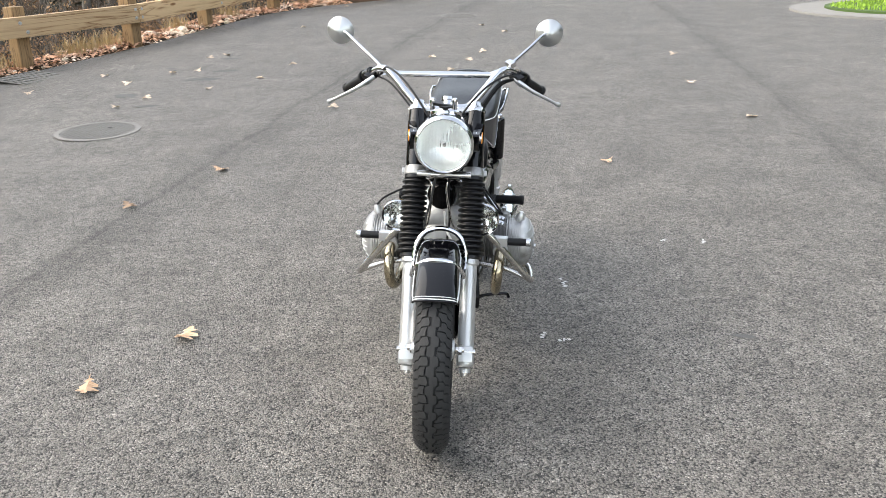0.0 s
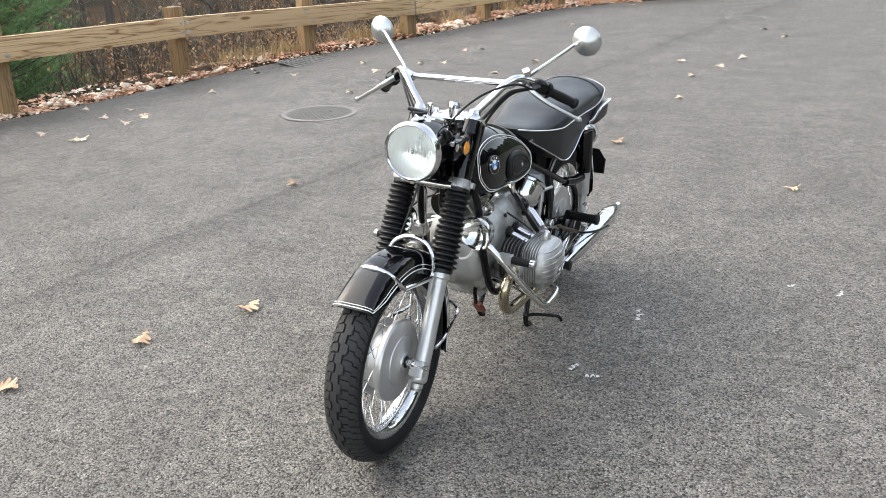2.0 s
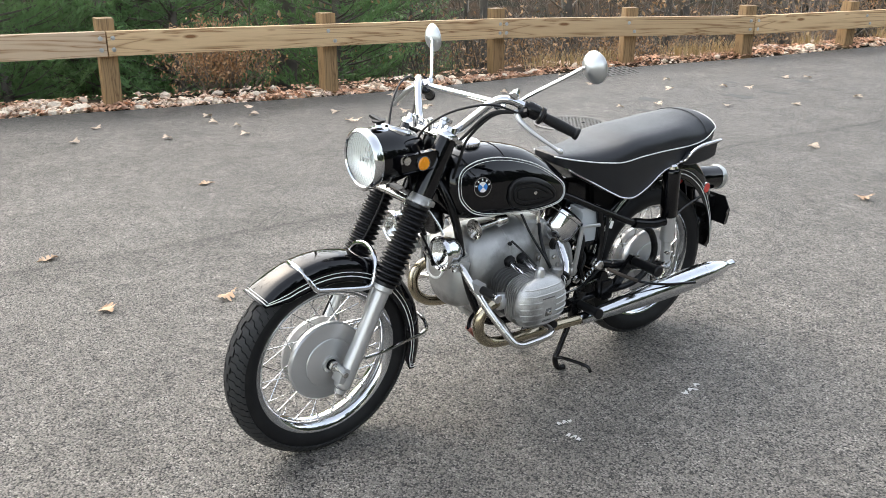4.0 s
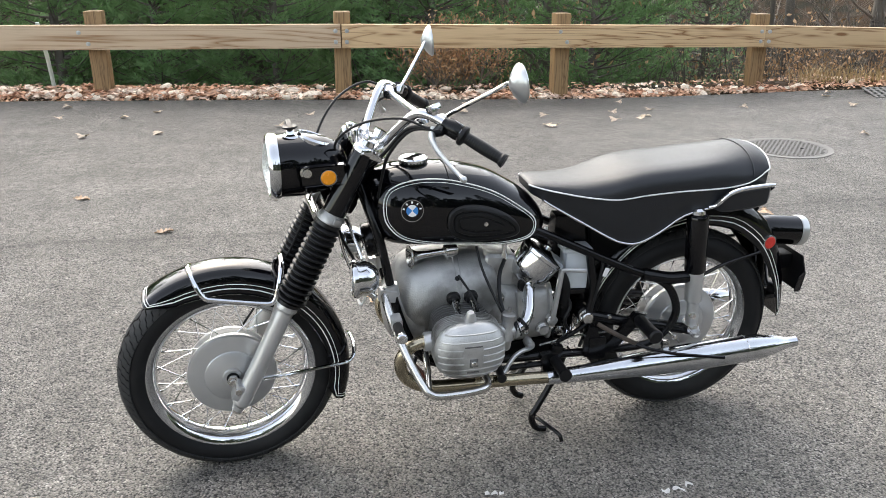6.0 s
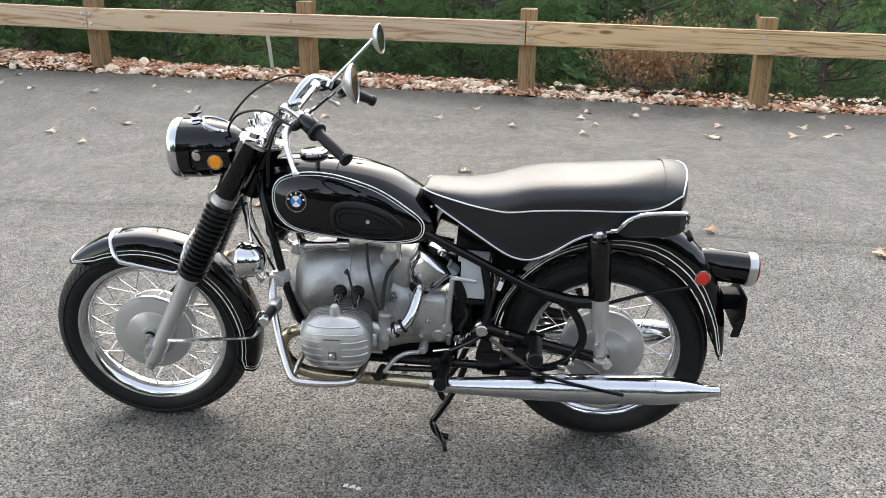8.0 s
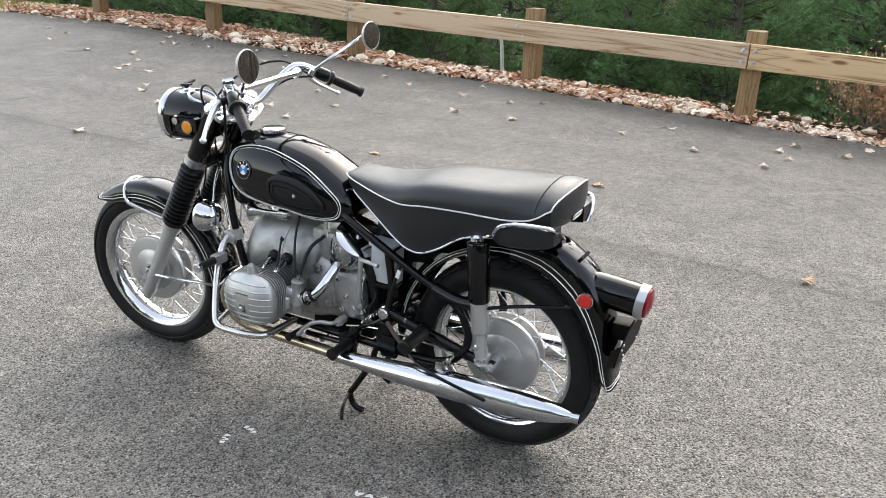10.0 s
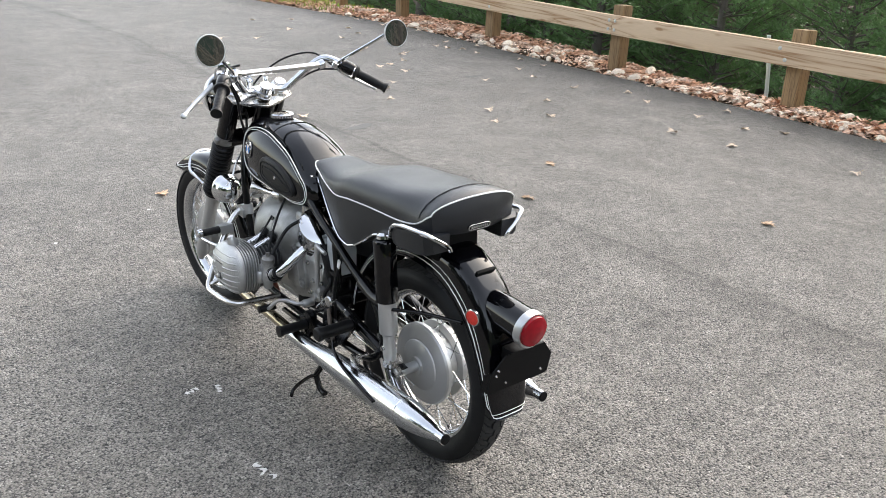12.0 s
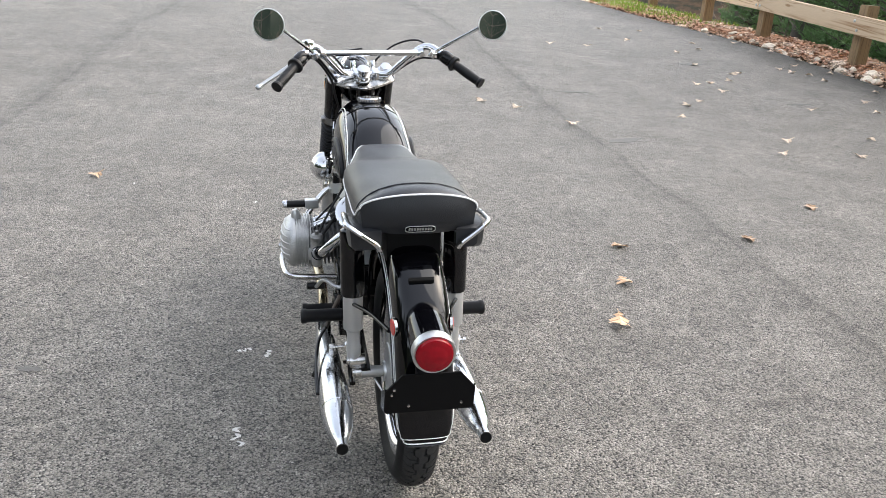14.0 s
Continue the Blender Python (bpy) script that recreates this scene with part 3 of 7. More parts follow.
for k in range(len(order) - 1):
    i, j = order[k], order[k + 1]
    pts = []
    for q in (i, j):
        a = fence_axis(q)
        nrm = V(math.sin(a), -math.cos(a))
        pts.append(V(POSTS[q][0] + nrm.x * 0.132, POSTS[q][1] + nrm.y * 0.132, rail_top(POSTS[q][1]) - 0.122))
    d = pts[1] - pts[0]
    L = d.length
    bm = box(B(), (0.092, 0.238, L - 0.008), Matrix.Translation((0, 0, L / 2)), 0.007, 2)
    r = part("rail", bm, PALERAIL if j <= 7 else RAILWOOD, fence, "heavy sawn pine rail with visible grain")
    zax = d.normalized()
    xax = V(zax.y, -zax.x, 0).normalized()
    yax = zax.cross(xax)
    r.matrix_basis = Matrix((( xax.x, yax.x, zax.x, pts[0].x), (xax.y, yax.y, zax.y, pts[0].y), (xax.z, yax.z, zax.z, pts[0].z), (0, 0, 0, 1)))
    for t, side in ((0.055, 1), (L - 0.055, 1), (L * 0.5 + 0.04, 0), (L * 0.5 - 0.04, 0)):
        for h in ((0.055, -0.055) if side else ((0.06,) if t > L / 2 else (-0.05,))):
            m = Matrix.Translation((0.046, h, t)) @ along((0, 0, 0), (1, 0, 0))
            bm = lathe(B(), [(0.0, 0.0), (0.022, 0.0), (0.022, 0.004), (0.014, 0.005), (0.013, 0.012), (0.0, 0.014)], m, 14)
            part("bolt", bm, GALV, r, "galvanised bolt head")

# iron covers in the asphalt
def manhole(x, y, r, label):
    ob = tagged(part("manhole_cover", lathe(B(), [(0.0, 0.0), (r * 0.86, 0.0), (r * 0.86, 0.004), (0.0, 0.004)], Matrix(), 48), IRON, None, smooth=False), label, "manhole cover")
    part("frame_ring", lathe(B(), [(r * 0.885, 0.0), (r, 0.0), (r, 0.006), (r * 0.885, 0.006)], Matrix(), 48), IRONLITE, ob)
    bm = B()
    n = 13
    for i in range(-n, n + 1):
        for j in range(-n, n + 1):
            px, py = i * r * 0.86 / (n + 0.5), j * r * 0.86 / (n + 0.5)
            if math.hypot(px, py) < r * 0.82:
                box(bm, (0.026 * r / 0.33, 0.012 * r / 0.33, 0.005), Matrix.Translation((px, py, 0.005)) @ Matrix.Rotation(0.8 if (i + j) % 2 else -0.8, 4, "Z"), 0)
    part("raised_tread", bm, IRON, ob, smooth=False)["kind"] = "stuff"
    part("pick_hole", box(B(), (0.10 * r, 0.05 * r, 0.003), Matrix.Translation((r * 0.2, r * 0.25, 0.0075)), 0), DARK, ob, smooth=False)
    ob.matrix_basis = Matrix.Translation((x, y, lot(x, y) + 0.001))
    return ob


manhole(-2.79, 6.49, 0.325, "round cast iron manhole cover with a worn rim, flush in asphalt")
manhole(0.03, 14.45, 0.31, "round cast iron manhole cover set flush in asphalt")
gr = tagged(part("drain_grate", box(B(), (0.56, 0.56, 0.004), Matrix.Translation((0, 0, 0.002)), 0), DARK, None, smooth=False), "square cast iron storm drain grate at the asphalt edge", "drain grate")
for k in range(9):
    part("grate_bar", box(B(), (0.03, 0.56, 0.012), Matrix.Translation((-0.265 + 0.066 * k, 0, 0.008)), 0.002, 1), IRON, gr)
for k in range(5):
    part("grate_bar", box(B(), (0.56, 0.028, 0.012), Matrix.Translation((0, -0.265 + 0.1325 * k, 0.0095)), 0.002, 1), IRON, gr)
gr.matrix_basis = Matrix.Translation((-4.83, 9.5, lot(-4.83, 9.5) + 0.006)) @ pose(0, 0, 0, 1.2, -2.0, 63)
st = tagged(part("marker_stake", tube(B(), [(0, 0, 0), (0.03, -0.02, 0.4), (0.08, -0.06, 0.78)], 0.022, 10, 2), PVC), "pale plastic pipe leaning behind the fence", "stake")
st.matrix_basis = Matrix.Translation((-7.62, 0.92, -0.12))


# ---- stones, leaves and woods ----
rng = random.Random(11)


def lobed_leaf(size, curl, mat):
    """An oak leaf: lobed outline, bent along its rib, with thickness given by the curl."""
    half = [(0.0, 0.015), (0.12, 0.03), (0.17, 0.20), (0.26, 0.05), (0.33, 0.36), (0.42, 0.34), (0.45, 0.07), (0.58, 0.44), (0.67, 0.38), (0.66, 0.08), (0.80, 0.30), (0.83, 0.09), (0.94, 0.13), (1.0, 0.0)]
    bm = B()
    rib, left, right = [], [], []
    for x, y in half:
        z = curl * (math.sin(x * 3.0) * 0.25)
        rib.append(bm.verts.new((size * (x - 0.5), 0, size * z)))
        left.append(bm.verts.new((size * (x - 0.5), size * y, size * (z + curl * y * 1.3 + 0.07 * math.sin(9 * x)))))
        right.append(bm.verts.new((size * (x - 0.5), -size * y, size * (z + curl * y * 0.9 + 0.07 * math.sin(7 * x + 2)))))
    for i in range(len(half) - 1):
        for side in (left, right):
            bm.faces.new((rib[i], rib[i + 1], side[i + 1], side[i]))
    a, b, c = (bm.verts.new((-size * v, d * size, 0.02 * size)) for v, d in ((0.5, 0.015), (0.5, -0.015), (0.68, 0.0)))
    bm.faces.new((a, b, c))
    low = min(v.co.z for v in bm.verts)
    for v in bm.verts:
        v.co.z -= low
    me = bpy.data.meshes.new("fallen_leaf")
    bm.to_mesh(me)
    bm.free()
    me.materials.append(mat)
    return me


leaf_kinds = {mat.name: [lobed_leaf(rng.uniform(0.085, 0.120), rng.choice((-1, 1)) * rng.uniform(0.12, 0.36), mat) for k in range(6)] for mat in (LEAF, PALELEAF)}
SEEN_LEAVES = [(-3.0, 7.39), (-2.85, 7.76), (-2.38, 8.19), (-3.84, 9.22), (-3.06, 9.16), (-2.01, 8.78), (-1.82, 9.59), (2.56, 10.01), (2.32, 8.21), (2.45, 6.75), (-1.21, 2.55), (-1.82, 4.58), (-1.49, 5.33), (-0.98, 2.94), (1.08, 5.45), (-1.02, 7.26), (-5.55, 4.41), (-4.64, 3.65), (-4.86, 4.38), (-5.91, 5.02), (-5.73, 6.69), (-5.12, 6.7), (-4.8, 7.58), (-0.13, 6.23), (-4.86, 1.43), (-5.64, 1.71), (-6.26, 1.18), (-4.86, 2.01), (-3.0, 1.58), (-2.21, 2.06), (-5.0, 5.5), (-5.94, -0.52), (-4.99, -0.13), (-4.42, 0.4), (-3.75, 0.32), (-5.47, 3.35), (-6.1, 6.69), (-0.44, 0.73), (-1.9, -1.61), (-2.15, -1.34), (-6.21, 0.01), (-5.86, 1.99), (-4.94, 3.01), (-3.0, 3.26), (1.21, 0.64), (-2.41, -0.69), (-4.0, -1.5), (-1.42, 2.09)]

FAR_LEAVES = [(-5.35, -3.56), (-4.24, -1.66), (-3.63, -0.98), (-5.56, -3.06), (-5.68, -3.11), (-5.26, -2.68), (-4.84, -2.16), (-4.95, -2.57), (-4.71, -2.48), (-7.24, -4.03), (-7.29, -3.8), (-6.86, -3.61), (-6.52, -3.22), (-6.68, -3.08), (-6.47, -3.39), (-6.66, -2.78), (-7.51, -3.6), (-7.32, -3.15), (-7.21, -4.6), (-6.84, -1.76), (-6.91, -2.21), (-6.31, -1.69), (-6.05, -1.23), (-5.33, -1.33), (-4.1, -0.09), (-5.57, -4.37), (-6.07, -4.63), (-6.32, -5.21), (-7.08, -5.32), (-5.3, -5.26), (-4.41, -4.68), (-3.9, -4.75), (-5.53, -6.65), (-6.17, -6.52)]
EDGE_LEAVES = [(-5.95, 0.43), (-5.74, 1.16), (-5.16, 4.29), (-5.4, 4.82), (-4.38, 4.22), (-4.38, 5.26), (-4.32, 5.3), (-5.04, 6.25), (-4.69, 6.41), (-4.57, 6.29), (-4.5, 5.98)]


def put_leaf(x, y, tilt=8):
    # leaves farther from the bike take the colour with sky sheen painted in
    tan = math.hypot(x, y - 3) < 3.6
    ob = new("fallen_leaf", rng.choice(leaf_kinds[LEAF.name if tan else PALELEAF.name]))
    ob.matrix_basis = pose(x, y, lot(x, y) + 0.002, rng.uniform(-tilt, tilt), rng.uniform(-tilt, tilt), rng.uniform(0, 360))
    return tagged(ob, "curled dry tan oak leaf lying on the asphalt" if tan else "curled oak leaf lying on the asphalt, sky sheen painted into its colour", "leaf", "oak leaves on the asphalt")


for x, y in SEEN_LEAVES + FAR_LEAVES + EDGE_LEAVES:
    put_leaf(x, y)
for k in range(150):
    t = rng.random() ** 0.8
    i = rng.randrange(20, len(edge_np) - 20)
    ex, ey = edge_np[i]
    far = rng.random() ** 1.9 * 6.0 + 0.08
    x, y = ex + far * 0.95, ey - far * 0.2 + rng.uniform(-0.6, 0.6)
    if -7.5 < y < 7 and far > 0.35:
        continue
    if ey < -3 and beyond(x, y) < -0.05 or (rng.random() < 0.35 and beyond(x, y) < -0.05 and math.hypot(x, y - 3) > 3.2):
        put_leaf(x, y)

# pale field stones along the edge
stone_kinds = []
for k in range(9):
    bm = B()
    bmesh.ops.create_icosphere(bm, subdivisions=2, radius=1.0)
    f = [rng.uniform(0.75, 1.25), rng.uniform(0.65, 1.0), rng.uniform(0.42, 0.72)]
    for v in bm.verts:
        n1 = noise.noise(v.co * 1.1 + V(k * 7, 0, 0))
        n2 = noise.noise(v.co * 2.7 + V(0, k * 5, 0))
        v.co = V(v.co.x * f[0], v.co.y * f[1], v.co.z * f[2]) * (1 + 0.36 * n1 + 0.24 * n2)
    me = bpy.data.meshes.new("stone")
    bm.to_mesh(me)
    bm.free()
    me.materials.append(STONE)
    me.shade_smooth()
    me.set_sharp_from_angle(angle=radians(24))
    stone_kinds.append(me)
cum = np.concatenate([[0], np.cumsum(np.hypot(*(edge_np[1:] - edge_np[:-1]).T))])


def edge_at(s, off):
    """The place s metres along the asphalt edge and off metres past it."""
    x, y = np.interp(s, cum, edge_np[:, 0]), np.interp(s, cum, edge_np[:, 1])
    x2, y2 = np.interp(s + 0.2, cum, edge_np[:, 0]), np.interp(s + 0.2, cum, edge_np[:, 1])
    d = np.array([x2 - x, y2 - y])
    d /= np.hypot(*d)
    return float(x - d[1] * off), float(y + d[0] * off)


def edge_s(y):
    return float(np.interp(y, edge_np[:, 1], cum))


for k in range(290):
    y = rng.triangular(-8.5, 16.5, 2.5)
    if 9 < y < 11 and rng.random() < 0.7:
        continue
    off = abs(rng.gauss(0.0, 0.20)) + 0.06
    x, yy = edge_at(edge_s(y), off)
    if any(math.hypot(x - p[0], yy - p[1]) < 0.2 for p in POSTS):
        continue
    r = rng.uniform(0.026, 0.066) * (1.5 if rng.random() < 0.15 else 1.0)
    ob = new("stone", rng.choice(stone_kinds))
    ob.matrix_basis = pose(x, yy, height(x, yy) + r * 0.25, rng.uniform(-20, 20), rng.uniform(-20, 20), rng.uniform(0, 360)) @ Matrix.Diagonal((r, r, r, 1))
    tagged(ob, "pale rounded field stone at the asphalt edge", "stone", "stones along the asphalt edge")


def scatter_mesh(name, mat, makers, label, category):
    """One mesh of many small pieces from an iterator of (vertex list, face list)."""
    vs, fs = [], []
    for v, f in makers:
        o = len(vs)
        vs += v
        fs += [tuple(i + o for i in q) for q in f]
    me = bpy.data.meshes.new(name)
    me.from_pydata(vs, [], fs)
    me.materials.append(mat)
    return tagged(new(name, me), label, category, kind="stuff")


def litter(n, y0, y1, spread, mode=0.4):
    for k in range(n):
        y = rng.uniform(y0, y1)
        off = rng.triangular(-0.06, spread, mode * spread)
        x, yy = edge_at(edge_s(y), off)
        z = height(x, yy) + rng.uniform(0.003, 0.035) + 0.03 * noise.noise((x * 4, yy * 4, 0))
        m = pose(x, yy, z, rng.uniform(-32, 32), rng.uniform(-32, 32), rng.uniform(0, 360))
        s = rng.uniform(0.014, 0.038)
        pts = [(-s, 0, 0), (-0.4 * s, 0.45 * s, 0.15 * s), (0.2 * s, 0.55 * s, 0.25 * s), (s, 0.05 * s, 0.1 * s), (0.2 * s, -0.5 * s, 0.2 * s), (-0.4 * s, -0.4 * s, 0.1 * s)]
        yield [tuple(m @ V(*p)) for p in pts], [(0, 1, 2, 3), (0, 3, 4, 5)]


scatter_mesh("leaf_litter", LITTER, list(litter(17000, -13, -0.5, 1.35, 0.4)) + list(litter(7000, -1, 3.5, 0.62, 0.5)) + list(litter(4200, 3.5, 9, 0.36)) + list(litter(4200, 9, 17, 0.7)) + list(litter(5000, 4, 17, 2.2, 0.35)) + list(litter(2500, -6, 4, 1.6, 0.4)) + list(litter(6000, -13, -3, 1.4, 0.3)), "russet and tan fallen leaves heaped along the asphalt edge", "leaf litter")


def blades(n, place, hmin, hmax, w=0.006, lean=0.5):
    for k in range(n):
        x, y, z = place()
        h = rng.uniform(hmin, hmax)
        a, b = rng.uniform(0, 6.283), rng.uniform(0, lean)
        dx, dy = math.cos(a), math.sin(a)
        px, py = -dy * w, dx * w
        yield [(x - px, y - py, z), (x + px, y + py, z), (x + px * 0.7 + dx * h * b * 0.4, y + py * 0.7 + dy * h * b * 0.4, z + h * 0.6), (x - px * 0.7 + dx * h * b * 0.4, y - py * 0.7 + dy * h * b * 0.4, z + h * 0.6), (x + dx * h * b, y + dy * h * b, z + h * 0.92)], [(0, 1, 2, 3), (3, 2, 4)]


def lawn_spot():
    t, r = rng.uniform(0, 6.283), math.sqrt(rng.random())
    return 10.6 + 4.5 * r * math.cos(t), 14.3 + 1.48 * r * math.sin(t), 0.068


scatter_mesh("lawn_grass", GRASS, blades(9000, lawn_spot, 0.03, 0.07, 0.010), "short bright green lawn grass", "grass")


def verge_spot():
    x, y = edge_at(edge_s(rng.triangular(-20, -7, -12)), rng.uniform(0.15, 1.6))
    return x, y, height(x, y)


scatter_mesh("verge_grass", GRASS, blades(5000, verge_spot, 0.04, 0.12, 0.010), "thin green verge grass among leaves", "grass")
TUFTS = [edge_at(edge_s(v), 0.45) for v in (9.1, 9.4, 9.8, 10.8, 11.0, 11.4, 13.0, 14.6)]


def tuft_spot():
    c = rng.choice(TUFTS)
    return c[0] + rng.gauss(0, 0.09), c[1] + rng.gauss(0, 0.14), height(*c)


scatter_mesh("dry_grass", DRYGRASS, blades(900, tuft_spot, 0.10, 0.26, 0.005, 0.9), "tufts of dry straw-coloured grass by the fence", "grass")


# ---- trees ----
def limb(vs, fs, p, q, r0, r1, seg=5):
    d = (q - p).normalized()
    u = d.orthogonal().normalized()
    w = d.cross(u)
    o = len(vs)
    for c, r in ((p, r0), (q, r1)):
        for k in range(seg):
            a = 2 * math.pi * k / seg
            vs.append(tuple(c + r * (math.cos(a) * u + math.sin(a) * w)))
    for k in range(seg):
        j = (k + 1) % seg
        fs.append((o + k, o + j, o + seg + j, o + seg + k))


def branch(vs, fs, p, d, length, r, depth, tips):
    steps = 3
    for k in range(steps):
        nd = (d + V(rng.uniform(-0.25, 0.25), rng.uniform(-0.25, 0.25), rng.uniform(-0.05, 0.2))).normalized()
        q = p + nd * (length / steps)
        limb(vs, fs, p, q, r * (1 - 0.22 * k), r * (1 - 0.22 * (k + 1)), 3 if depth < 1 else 5)
        if depth > 0 and (k or depth < 3):
            for _ in range(2 if depth > 1 else 2):
                sd = (nd + V(rng.uniform(-1, 1), rng.uniform(-1, 1), rng.uniform(-0.3, 0.7)) * 0.9).normalized()
                branch(vs, fs, q, sd, length * rng.uniform(0.4, 0.65), r * 0.48, depth - 1, tips)
        p, d = q, nd
    tips.append((p, d))


def mesh_of(name, vs, fs, mat):
    me = bpy.data.meshes.new(name)
    me.from_pydata(vs, [], fs)
    me.materials.append(mat)
    me.shade_smooth()
    return me


def bare_tree(height_, r):
    """A leafless tree: tapered trunk with limbs and twigs."""
    vs, fs, tips = [], [], []
    p, d = V(0, 0, -0.3), V(0, 0, 1)
    n = 9
    tw_v, tw_f = [], []
    for k in range(n):
        q = p + (d + V(rng.uniform(-0.07, 0.07), rng.uniform(-0.07, 0.07), 0)).normalized() * (height_ / n)
        r0, r1 = r * (1 - 0.09 * k), r * (1 - 0.09 * (k + 1))
        limb(vs, fs, p, q, r0 * (1.35 if k == 0 else 1), r1, 9)
        for _ in range(2):
            a = rng.uniform(0, 6.283)
            branch(tw_v, tw_f, q, V(math.cos(a), math.sin(a), rng.uniform(0.0, 0.9)).normalized(), rng.uniform(0.9, 1.9), r * 0.22, 2 if k < 4 else 1, tips)
        p = q
    return mesh_of("trunk", vs, fs, BARK), mesh_of("crown", tw_v, tw_f, TWIG)


def pine(height_, spread, start=0.02):
    """A young white pine: whorls of drooping boughs with tufts of long needles."""
    tv, tf, nv, nf = [], [], [], []
    limb(tv, tf, V(0, 0, -0.3), V(0, 0, height_), 0.09, 0.012, 8)
    z = height_ * start + 0.15
    while z < height_ * 0.98:
        f = 1 - z / height_
        L0 = spread * (0.25 + 0.75 * f ** 0.8) * (1 if f < 0.9 else 0.8)
        for k in range(8):
            a = rng.uniform(0, 6.283)
            L = L0 * rng.uniform(0.65, 1.12)
            d = V(math.cos(a), math.sin(a), rng.uniform(0.05, 0.4)).normalized()
            p = V(0, 0, z + rng.uniform(-0.1, 0.1))
            steps = max(4, int(L / 0.14))
            pts = [p]
            for j in range(steps):
                pts.append(pts[-1] + d * (L / steps))
                d = (d + V(0, 0, 0.05)).normalized()
            for j in range(steps):
                limb(tv, tf, pts[j], pts[j + 1], 0.016 * (1 - j / steps) + 0.003, 0.016 * (1 - (j + 1) / steps) + 0.003, 4)
            for j in range(1, steps + 1):
                if j / steps < 0.22:
                    continue
                for side in (-1, 1, 0):
                    for rep in range(2):
                        sd = (d * 0.7 + d.cross(V(0, 0, 1)) * side * 0.9 + V(0, 0, rng.uniform(-0.1, 0.35))).normalized()
                        c = pts[j] + sd * rng.uniform(0.03, 0.20) * (1 if side else 0.4) + V(rng.uniform(-0.05, 0.05), rng.uniform(-0.05, 0.05), rng.uniform(-0.04, 0.04))
                        for m in range(6):
                            nd = (sd + V(rng.uniform(-1, 1), rng.uniform(-1, 1), rng.uniform(-0.7, 0.9)) * 0.75).normalized()
                            ln = rng.uniform(0.07, 0.13)
                            w = nd.orthogonal().normalized() * 0.0075
                            o = len(nv)
                            nv.extend([tuple(c - w), tuple(c + w), tuple(c + nd * ln)])
                            nf.append((o, o + 1, o + 2))
        z += rng.uniform(0.20, 0.30)
    return mesh_of("trunk", tv, tf, BARK), mesh_of("crown", nv, nf, NEEDLE)


def shrub(height_, spread, leaves):
    """A tangled bush of thin stems with withered leaves."""
    vs, fs, tips = [], [], []
    for k in range(9):
        a = rng.uniform(0, 6.283)
        branch(vs, fs, V(rng.uniform(-0.1, 0.1), rng.uniform(-0.1, 0.1), -0.05), V(math.cos(a) * spread, math.sin(a) * spread, 1.0).normalized(), height_ * rng.uniform(0.6, 1.1), 0.010, 2, tips)
    lv, lf = [], []
    for p, d in tips:
        for _ in range(leaves):
            c = p + V(rng.uniform(-0.08, 0.08), rng.uniform(-0.08, 0.08), rng.uniform(-0.08, 0.08))
            m = Matrix.Translation(c) @ Euler((rng.uniform(0, 6), rng.uniform(0, 6), rng.uniform(0, 6))).to_matrix().to_4x4()
            s = rng.uniform(0.018, 0.034)
            o = len(lv)
            lv.extend([tuple(m @ V(*q)) for q in ((-s, 0, 0), (0, s * 0.5, s * 0.2), (s, 0, 0), (0, -s * 0.5, s * 0.2))])
            lf.append((o, o + 1, o + 2, o + 3))
    return mesh_of("stem_tangle", vs, fs, TWIG), mesh_of("foliage", lv, lf, BROWNLEAF)


def plant(kind, parts, x, y, size, turn, label, category, group, z=None):
    ob = new(kind)
    for name, me in parts:
        c = new(name, me)
        c.parent = ob
    ob.matrix_basis = pose(x, y, height(x, y) if z is None else z, 0, 0, turn) @ Matrix.Diagonal((size, size, size, 1))
    return tagged(ob, label, category, group)


pines = [pine(h, s) for h, s in ((4.6, 1.55), (3.6, 1.35), (5.4, 1.7))]
bares = [bare_tree(h, r) for h, r in ((9.0, 0.13), (8.0, 0.085), (7.0, 0.06))]
brown = [shrub(0.75, 0.7, 3), shrub(1.0, 0.6, 1)]
for y in np.arange(-15, 9.4, 1.15):
    for row, (o0, o1) in enumerate(((2.6, 3.6), (4.6, 6.2), (7.5, 11.0))):
        if y > 7.2 and row < 1 or y > 8.3 and row < 2 or (y < -9 and row == 0):
            continue
        x, yy = edge_at(edge_s(float(y) + rng.uniform(-0.5, 0.5)), rng.uniform(o0, o1))
        tr, cr = rng.choice(pines)
        plant("pine_tree", (("trunk", tr), ("crown", cr)), x, yy, rng.uniform(0.8, 1.15), rng.uniform(0, 360), "young green white pine below the fence", "pine tree", "pines behind the fence")
for k in range(110):
    y = rng.uniform(-24, 27)
    off = rng.uniform(2.2, 26)
    if y < 6 and off < 7 and rng.random() < 0.6:
        continue
    x, yy = edge_at(min(edge_s(y), cum[-1] - 2), off)
    tr, br = rng.choice(bares)
    plant("bare_tree", (("trunk", tr), ("crown", br)), x, yy, rng.uniform(0.8, 1.5), rng.uniform(0, 360), "leafless grey woodland tree behind the fence", "tree", "bare trees behind the fence")
for k in range(30):
    y, off = rng.uniform(9.0, 18), rng.uniform(1.0, 4.5)
    if k >= 27:
        y, off = 5.0 + 0.22 * (k - 27), 0.85
    x, yy = edge_at(edge_s(y), off)
    sm, lf = brown[k % 2] if k < 27 else brown[0]
    plant("brown_shrub", (("stem_tangle", sm), ("foliage", lf)), x, yy, rng.uniform(0.7, 1.3) if k < 27 else 0.8, rng.uniform(0, 360), "tangled bush with withered brown leaves", "shrub", "brown shrubs behind the fence")

